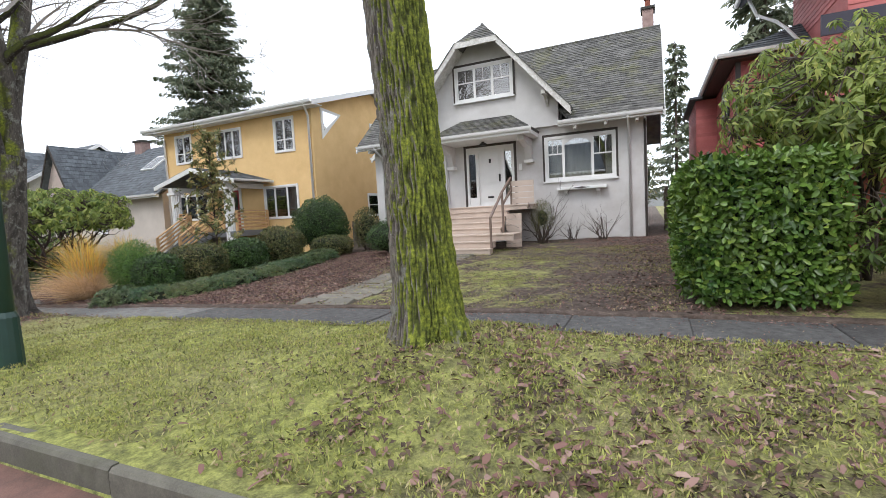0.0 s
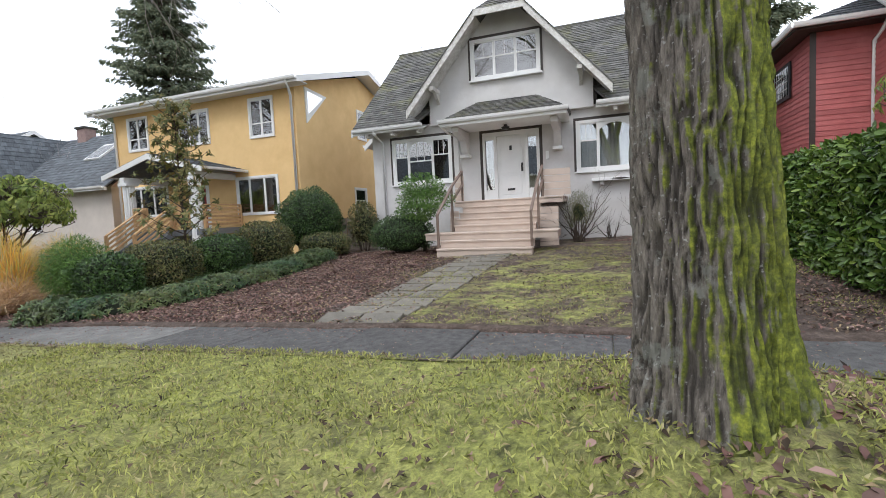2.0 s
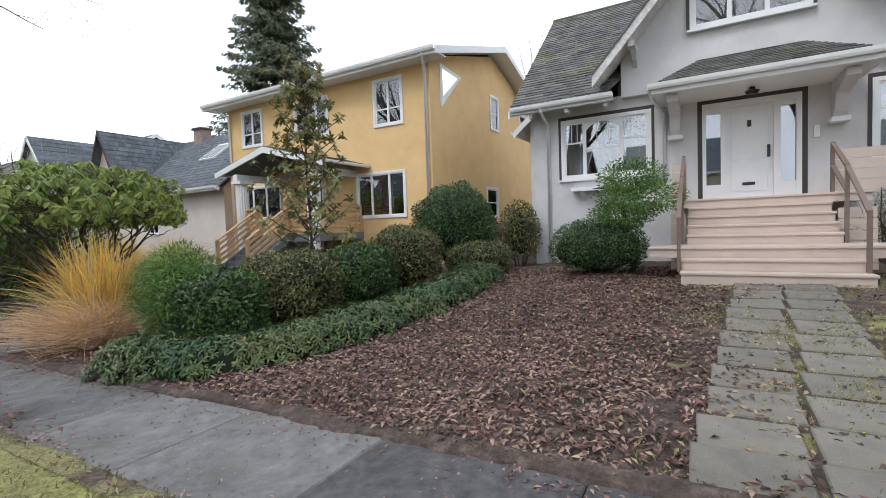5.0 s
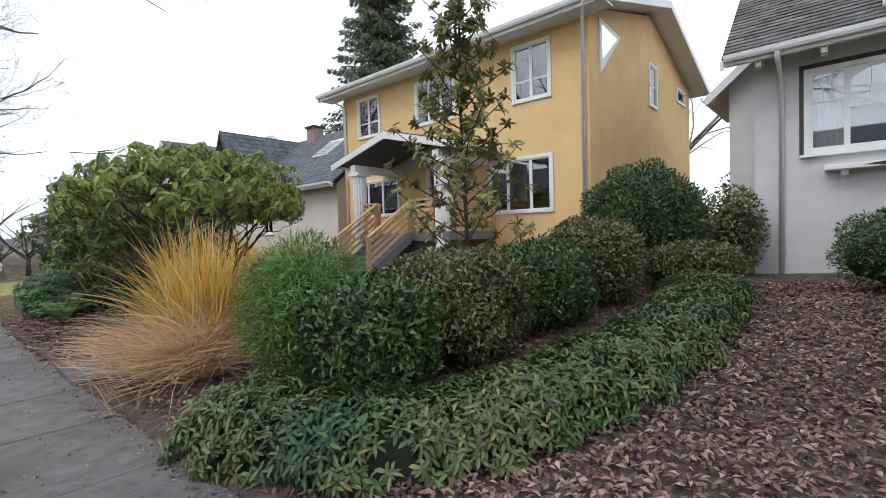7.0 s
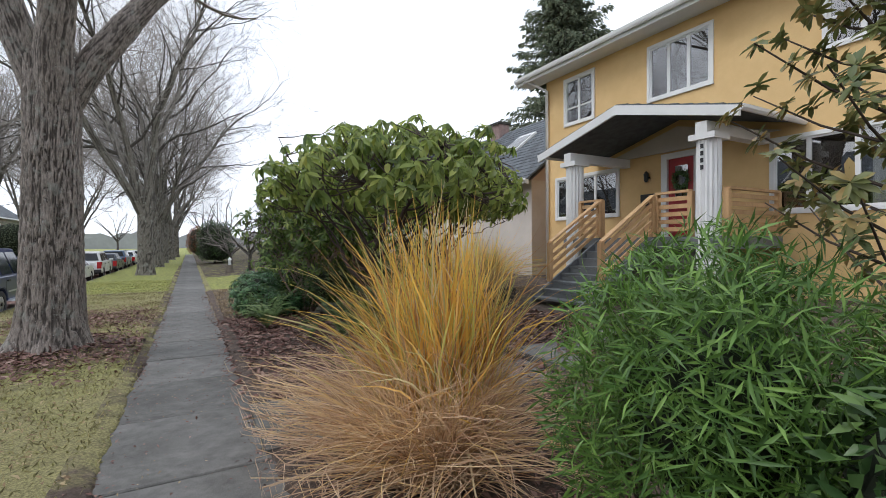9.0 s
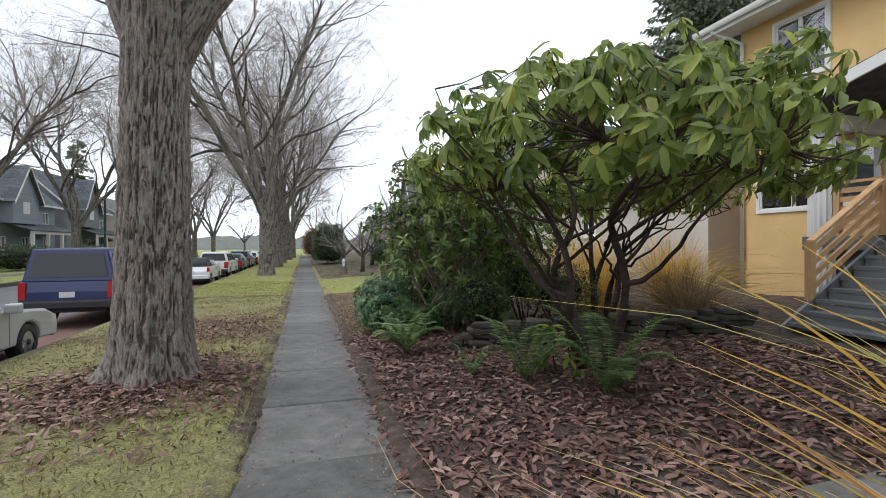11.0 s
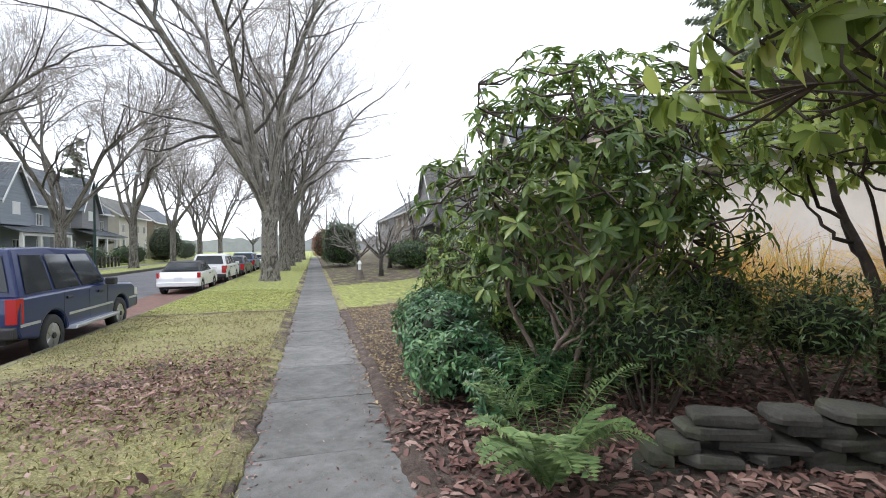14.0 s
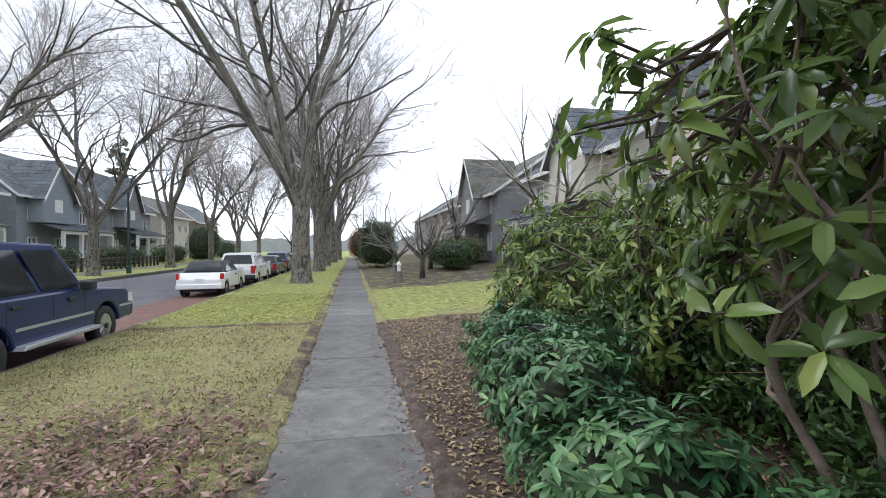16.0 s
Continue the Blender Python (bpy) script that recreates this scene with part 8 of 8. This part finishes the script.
boxpart("chimney_cap", (-35.6, 22.3, 8.1, -34.6, 23.2, 8.22), M_stone, bc)
roof_z = lambda y: 3.55 + (y - BF + 0.6) * (7.6 - 3.55) / (22.9 - BF + 0.6)
sl = part("skylight", Shape().prism([(-31.6, 20.2, roof_z(20.2) + 0.03), (-30.3, 20.2, roof_z(20.2) + 0.03), (-30.3, 21.5, roof_z(21.5) + 0.03), (-31.6, 21.5, roof_z(21.5) + 0.03)], (0, -0.06, 0.08)), M_white, bh)
part("skylight_pane", Shape().prism([(-31.5, 20.2, roof_z(20.26) + 0.12), (-30.4, 20.2, roof_z(20.26) + 0.12), (-30.4, 21.3, roof_z(21.36) + 0.12), (-31.5, 21.3, roof_z(21.36) + 0.12)], (0, -0.004, 0.006)), M_glass, sl)

# yellow house's front walk
fw = thing("front_walk", "worn concrete walk to the yellow house", "garden path", kind="structure")
for k in range(5):
    y = 7.4 + 1.1 * k
    o = boxpart("walk_slab", (-17.6, y - 0.54, gz(-17, y) - 0.06, -16.4, y + 0.54, gz(-17, y) + 0.03), M_concrete, fw)


def plain_house(label, x0, x1, y0, y1, z1, ridge, wallm, roofm, face, wins, porch=None, group="", cross=None):
    """A two-storey house across the road or down the street; face is the side that looks on the road, +1 for +y."""
    h = thing("house", label, "house", group)
    g = -1.1
    yf = y1 if face > 0 else y0
    th = -0.25 if face > 0 else 0.0
    plane = yf + th
    s = wall("front_wall", "x", plane, 0.25, x0, x1, g, z1, [w for w in wins], wallm, h)
    ya, yb = (y0, y1 - 0.25) if face > 0 else (y0 + 0.25, y1)
    for x in (x0, x1 - 0.25):
        boxpart("side_wall", (x, ya, g, x + 0.25, yb, z1), wallm, h)
    boxpart("inner_wall", (x0 + 0.25, yf - face * 1.6, g, x1 - 0.25, yf - face * 1.5, z1), M_room, h)
    yr = (y0 + y1) / 2
    shingled("roof", [(x1 + 0.6, y1 + 0.6, z1 - 0.1), (x0 - 0.6, y1 + 0.6, z1 - 0.1), (x0 - 0.6, yr, ridge), (x1 + 0.6, yr, ridge)], roofm, h, course=0.5, tab=0.6)
    shingled("roof", [(x0 - 0.6, y0 - 0.6, z1 - 0.1), (x1 + 0.6, y0 - 0.6, z1 - 0.1), (x1 + 0.6, yr, ridge), (x0 - 0.6, yr, ridge)], roofm, h, course=0.5, tab=0.6)
    for x in (x0, x1 - 0.25):
        part("gable_wall", Shape().prism([(x, y0, z1), (x, y1, z1), (x, yr, ridge - 0.2)], (0.25, 0, 0)), wallm, h)
    for xe in (x0 - 0.6, x1 + 0.6):
        part("rake_board", Shape().prism([(xe, y0 - 0.6, z1 - 0.35), (xe, y0 - 0.6, z1 - 0.1), (xe, yr, ridge + 0.02), (xe, y1 + 0.6, z1 - 0.1), (xe, y1 + 0.6, z1 - 0.35), (xe, yr, ridge - 0.25)], (0.05, 0, 0)), M_white, h)
    boxpart("fascia", (x0 - 0.6, yf + face * 0.6 - 0.02, z1 - 0.3, x1 + 0.6, yf + face * 0.6 + 0.02, z1 - 0.08), M_white, h)
    for a, b, c, d in wins:
        w = Shape().box(a, plane - 0.03, c, b, plane + 0.28, c + 0.09).box(a, plane - 0.03, d - 0.09, b, plane + 0.28, d).box(a, plane - 0.03, c + 0.09, a + 0.09, plane + 0.28, d - 0.09).box(b - 0.09, plane - 0.03, c + 0.09, b, plane + 0.28, d - 0.09).box((a + b) / 2 - 0.04, plane, c + 0.09, (a + b) / 2 + 0.04, plane + 0.25, d - 0.09)
        wo = part("window", w, M_white, h)
        part("pane", Shape().box(a + 0.05, plane + 0.12, c + 0.05, b - 0.05, plane + 0.126, d - 0.05), M_glass, wo)
    if porch:
        a, b, dep, pz = porch
        yo = yf + face * dep
        y_lo, y_hi = min(yf, yo), max(yf, yo)
        shingled("porch_roof", [(b + 0.3, yo + face * 0.3, pz), (a - 0.3, yo + face * 0.3, pz), (a - 0.3, yf, pz + 0.9), (b + 0.3, yf, pz + 0.9)], roofm, h, course=0.4, tab=0.6)
        boxpart("porch_beam", (a, yo - 0.1, pz - 0.35, b, yo + 0.1, pz - 0.05), M_white, h)
        boxpart("porch_deck", (a, y_lo, -0.2, b, y_hi, 0.1), M_greypaint, h)
        boxpart("porch_skirt", (a, yo - 0.05, -1.1, b, yo + 0.05, -0.2), wallm, h)
        for k in range(4):
            x = a + 0.15 + (b - a - 0.3) * k / 3
            boxpart("porch_column", (x - 0.14, yo - 0.14, 0.1, x + 0.14, yo + 0.14, pz - 0.35), M_white, h)
    if cross:
        a, b, ra = cross
        m = (a + b) / 2
        o = 1.2 * face
        part("cross_gable", Shape().prism([(a, yf + o, z1 - 2.4), (b, yf + o, z1 - 2.4), (b, yf + o, z1), (m, yf + o, ra), (a, yf + o, z1)], (0, -face * 4, 0)), wallm, h)
        for q, e in ((a, -0.4), (b, 0.4)):
            cs = [(q + e, yf + o * 1.3, z1 - 0.35), (q + e, yf - face * 3, z1 - 0.35), (m, yf - face * 3, ra + 0.15), (m, yf + o * 1.3, ra + 0.15)]
            shingled("cross_roof", cs, roofm, h, course=0.4, tab=0.6)
            part("bargeboard", Shape().prism([(q + e, yf + o * 1.32, z1 - 0.6), (q + e, yf + o * 1.32, z1 - 0.3), (m, yf + o * 1.32, ra + 0.2), (m, yf + o * 1.32, ra - 0.1)], (0, 0.05, 0)), M_white, h)
        boxpart("window", (m - 0.6, yf + o - 0.03, z1 - 1.4, m + 0.6, yf + o + 0.03, z1 - 0.2), M_white, h)
    return h


M_greyshake = surface("grey_house_siding", (0.2, 0.2, 0.21), (0.32, 0.32, 0.33), 2, 0.85, 0.2, 60, stretch=(0.2, 1, 6))
M_brownshake = surface("brown_house_siding", (0.2, 0.16, 0.125), (0.3, 0.25, 0.2), 2, 0.85, 0.2, 60, stretch=(0.2, 1, 6))
M_blueshake = surface("blue_grey_house_siding", (0.22, 0.25, 0.29), (0.34, 0.38, 0.42), 2, 0.85, 0.2, 60, stretch=(0.2, 1, 6))
M_creamwall = surface("cream_house_wall", (0.5, 0.47, 0.4), (0.62, 0.58, 0.5), 2, 0.85, 0.2, 60)
across = "houses across the street"


def pairs(x0, x1, n, lo, hi, w=1.3):
    return [(x0 + (x1 - x0) * (k + 0.5) / n - w / 2, x0 + (x1 - x0) * (k + 0.5) / n + w / 2, lo, hi) for k in range(n)]


def two_rows(x0, x1, n):
    return pairs(x0, x1, n, 0.6, 2.1) + pairs(x0, x1, n, 3.6, 4.9)


plain_house("grey-brown two-storey house with a cream front porch", -66, -53, -30, -21.5, 5.6, 9.0, M_brownshake, M_slate, 1, two_rows(-66, -53, 3), (-63, -55, 2.4, 2.7), across)
plain_house("dark blue-grey house with steep gables", -81, -69, -31, -22, 5.8, 10.2, M_blueshake, M_slate, 1, two_rows(-81, -69, 3), (-80, -71, 2.4, 2.7), across, (-75, -70.4, 9.2))
plain_house("dark grey shingled house with white gable trim", -96, -84, -31, -22, 6.0, 11.0, M_greyshake, M_slate, 1, two_rows(-96, -84, 3), (-95, -86, 2.4, 2.7), across, (-90, -85.5, 9.8))
plain_house("cream two-storey house with small windows", -112, -100, -31, -22, 6.2, 9.5, M_creamwall, M_shingle, 1, two_rows(-112, -100, 4), None, across)
plain_house("brown two-storey house far along the street", -130, -116, -31, -22, 6.0, 9.8, M_brownshake, M_slate, 1, two_rows(-130, -116, 4), None, across)
plain_house("grey two-storey house facing the street corner", -49, -37, -31, -22, 5.8, 9.6, M_greyshake, M_slate, 1, two_rows(-49, -37, 3), (-48, -40, 2.4, 2.7), across)
plain_house("brown two-storey house opposite", -32, -19, -31, -22, 5.8, 9.6, M_brownshake, M_slate, 1, two_rows(-32, -19, 3), None, across)
plain_house("cream two-storey house opposite", -14, -2, -31, -22, 5.8, 9.6, M_creamwall, M_slate, 1, two_rows(-14, -2, 3), None, across)
plain_house("blue-grey two-storey house opposite", 3, 15, -31, -22, 5.8, 9.6, M_blueshake, M_slate, 1, two_rows(3, 15, 3), None, across)
side_r = "houses further along the footpath"
plain_house("pale grey two-storey house beyond the shrubs", -53, -42, 18.5, 28, 5.6, 8.8, M_creamwall, M_slate, -1, two_rows(-53, -42, 3), (-52, -44, 2.2, 2.6), side_r, (-47, -43, 8.0))
plain_house("dark shingled house with a steep gable", -69, -57, 17.5, 28, 5.2, 9.2, M_greyshake, M_shingle, -1, two_rows(-69, -57, 3), (-68, -59, 2.2, 2.6), side_r, (-64, -59, 8.4))
plain_house("brown house far along the footpath", -86, -73, 17.5, 28, 5.4, 9.0, M_brownshake, M_slate, -1, two_rows(-86, -73, 3), None, side_r)
plain_house("grey house far along the footpath", -104, -91, 17.5, 28, 5.4, 9.0, M_greyshake, M_slate, -1, two_rows(-104, -91, 3), None, side_r)

# ---- street furniture ----
for (x, y, h, arm) in ((-60.3, -9.6, 7.4, 1.7),):
    lamp = thing("street_lamp", "dark green curved street lamp across the road", "street lamp")
    z = gz(x, y)
    part("pole", Shape().tube([(x, y, z), (x, y, z + 1.0), (x, y, z + h * 0.82), (x, y + 0.25, z + h * 0.93), (x, y + 0.8, z + h * 1.0), (x, y + 2.3, z + h * 1.03)], [0.11, 0.09, 0.07, 0.06, 0.05, 0.04], 10), M_green_pole, lamp, smooth=True)
    part("base", Shape().tube([(x, y, z - 0.02), (x, y, z + 0.5), (x, y, z + 0.55)], [0.17, 0.16, 0.11], 10), M_green_pole, lamp)
    part("lamp_head", Shape().prism([(x - 0.13, y + 2.2, z + h * 1.03 - 0.05), (x + 0.13, y + 2.2, z + h * 1.03 - 0.05), (x + 0.1, y + 2.2, z + h * 1.03 + 0.09), (x - 0.1, y + 2.2, z + h * 1.03 + 0.09)], (0, 0.75, 0.02)), M_plate, lamp, bevel=0.02)
pole = thing("street_lamp", "tall dark green lamp post on the verge", "street lamp")
zp = gz(-7.62, 2.95)
part("pole", Shape().tube([(-7.62, 2.95, zp), (-7.62, 2.95, zp + 3), (-7.62, 2.95, zp + 7.0), (-7.62, 2.5, zp + 7.8), (-7.62, 0.8, zp + 8.2)], [0.1, 0.09, 0.07, 0.06, 0.045], 14), M_green_pole, pole, smooth=True)
part("base", Shape().tube([(-7.62, 2.95, zp - 0.03), (-7.62, 2.95, zp + 0.65), (-7.62, 2.95, zp + 0.72)], [0.145, 0.13, 0.1], 14), M_green_pole, pole)
part("lamp_head", Shape().prism([(-7.75, 0.9, zp + 8.14), (-7.49, 0.9, zp + 8.14), (-7.52, 0.9, zp + 8.28), (-7.72, 0.9, zp + 8.28)], (0, -0.75, 0.02)), M_plate, pole, bevel=0.02)
hy = thing("birdhouse_post", "small white box on a stump in the far lawn", "garden post")
zh = gz(-45, 8.6)
part("stump", Shape().tube([(-45, 8.6, zh - 0.05), (-45, 8.6, zh + 0.2), (-45, 8.6, zh + 0.5)], [0.3, 0.22, 0.16], 10), M_oldwood, hy)
part("white_box", Shape().tube([(-45, 8.6, zh + 0.5), (-45, 8.6, zh + 0.8), (-45, 8.6, zh + 0.81), (-45, 8.6, zh + 1.0)], [0.09, 0.09, 0.15, 0.02], 8), M_white, hy)


# small bare ornamental trees and distant planting
def small_tree(label, at, h, seed, radius=0.1, group="small bare garden trees", sp=0.75, mat=None):
    t = thing("garden_tree", label, "tree", group)
    x, y = at
    z = gz(x, y)
    r = random.Random(seed)
    part("trunk", Shape().tube([(x, y, z - 0.05), (x + 0.04, y, z + h * 0.14), (x, y + 0.05, z + h * 0.27)], [radius * 1.4, radius, radius * 0.9], 8), M_barkfar, t, smooth=True)
    s = []
    for i in range(7):
        a = 2 * math.pi * i / 7 + r.random()
        s.append(((x, y, z + h * (0.2 + 0.08 * r.random())), (math.cos(a) * sp, math.sin(a) * sp, 0.75), h * 0.6, radius * 0.55))
    out = twig_system(s, seed, [(2, 0.55, 0.6, 5, 5, 0.03), (2, 0.55, 0.65, 4, 4, 0.02), (1, 0.6, 0.7, 3, 3, 0.0), (0, 0.6, 0.7, 3, 2, 0.0)], [Shape() for _ in range(4)])
    tagged(part("branchwork", out[0], M_barkfar, t, smooth=True), kind="stuff")
    tw = Shape()
    for o in out[1:]:
        tw.add(o.v, o.f)
    tagged(part("twigwork", tw, mat or M_twig, t), kind="stuff")
    return t


st1 = small_tree("small bare spreading tree in the far lawn", (-46, 9.9), 4.6, 1, 0.12, sp=1.0)
st2 = small_tree("bare garden tree before the pale house", (-40.5, 14.5), 8.5, 2, 0.14, sp=0.6)
again(st1, (-46, 9.9), (-50, 9.0), 2.0, 0.9)
again(st1, (-46, 9.9), (-53, 11.5), 1.0, 1.1)
again(st2, (-40.5, 14.5), (-56, 14.0), 2.2, 1.0)
again(st2, (-40.5, 14.5), (-35.5, 26.0), 0.7, 1.15)
again(st2, (-40.5, 14.5), (-33.0, 33.0), 3.7, 1.5)
again(st2, (-40.5, 14.5), (-29.0, 36.0), 1.7, 1.5)
for i, (x, y) in enumerate(((-45, 40), (-58, 38), (-20, 42), (-100, 12), (-118, 9), (-140, 1), (-140, -8))):
    again(st2, (-40.5, 14.5), (x, y), 1.3 * i, 1.5 + 0.25 * (i % 3))

far_h = "clipped hedges down the street"
shrub("dark clipped cedar hedge beside the far footpath", (-63.5, 8.6), (3.4, 1.6, 2.0), 5200, (0.16, 0.07), M_box, 4.0, 101, name="cedar_hedge", group=far_h)
shrub("dark evergreen shrubs below the small trees", (-51.5, 12.6), (3.2, 1.3, 0.9), 3200, (0.14, 0.06), M_box, 2.6, 102, group=far_h)
shrub("green shrubs before the pale house", (-44.0, 15.2), (3.0, 1.2, 1.1), 3000, (0.14, 0.06), M_sarc, 2.6, 103, group=far_h)
shrub("mixed green shrub bank before the dark house", (-58.5, 15.0), (4.5, 1.2, 1.1), 3000, (0.16, 0.07), M_olive, 2.6, 104, group=far_h)
for i, (x, w, h, m) in enumerate(((-52, 4.0, 0.9, M_olive), (-62, 4.2, 1.0, M_box), (-73, 4.6, 1.0, M_sarc), (-86, 5, 1.1, M_box), (-98, 5, 1.2, M_olive), (-112, 6, 1.6, M_box))):
    shrub("evergreen garden hedge across the street", (x, -15.6 - 0.3 * (i % 2)), (w, 0.9, h), 2600, (0.17, 0.075), m, 3.0, 110 + i, group="hedges across the street")
shrub("dark evergreen bush across the street", (-93, -13.9), (2.6, 2.2, 2.6), 3000, (0.2, 0.09), M_fir, 2.2, 121, group="hedges across the street")
rust = leafy("russet_dry_leaf", [(0.0, (0.16, 0.05, 0.03)), (0.6, (0.32, 0.12, 0.06)), (1.0, (0.4, 0.2, 0.1))], 0.7, 0.2)
shrub("russet-leaved beech hedge at the end of the street", (-95, 7.6), (6, 1.6, 2.3), 3600, (0.2, 0.09), rust, 2.4, 122, name="beech_hedge")
for i, (x, y) in enumerate(((-18, 34), (-10.5, 31), (-3, 36), (9, 38), (-30, 35), (-56, 34), (-70, 33))):
    shrub("dark evergreen mass in the back yards", (x, y), (3.4, 2.2, 1.9 + 0.5 * (i % 3)), 2200, (0.24, 0.1), M_box if i % 2 else M_olive, 2.2, 130 + i, group="evergreens in the back yards")
fence = thing("picket_fence", "low grey picket fence across the street", "fence")
for k in range(22):
    boxpart("picket_post", (-78 + 0.9 * k, -14.35, -0.9, -77.8 + 0.9 * k, -14.2, 0.25), M_stone, fence)
for z in (-0.3, 0.1):
    boxpart("rail", (-78, -14.3, z, -58.5, -14.25, z + 0.08), M_oldwood, fence)
# distant rise of woods that closes the street
bd = Shape()
pts = 420
r = random.Random(77)
for ring, (rad, hgt) in enumerate(((260, 6), (330, 9))):
    v, f = [], []
    for k in range(pts + 1):
        a = 2 * math.pi * k / pts
        hh = hgt * (0.5 + 0.7 * abs(noise.noise(Vector((math.cos(a) * 9, math.sin(a) * 9, ring)))) + 0.4 * r.random())
        v += [(-20 + rad * math.cos(a), rad * math.sin(a), -3), (-20 + rad * math.cos(a), rad * math.sin(a), hh)]
    f = [(2 * k, 2 * k + 2, 2 * k + 3, 2 * k + 1) for k in range(pts)]
    bd.add(v, f)
M_woods = surface("distant_woods", (0.24, 0.25, 0.26), (0.36, 0.37, 0.37), 0.08, 0.95, 0.0, 0.6)
tagged(part("backdrop", bd, M_woods), "grey-green distant woods beyond the street", "backdrop", kind="structure")
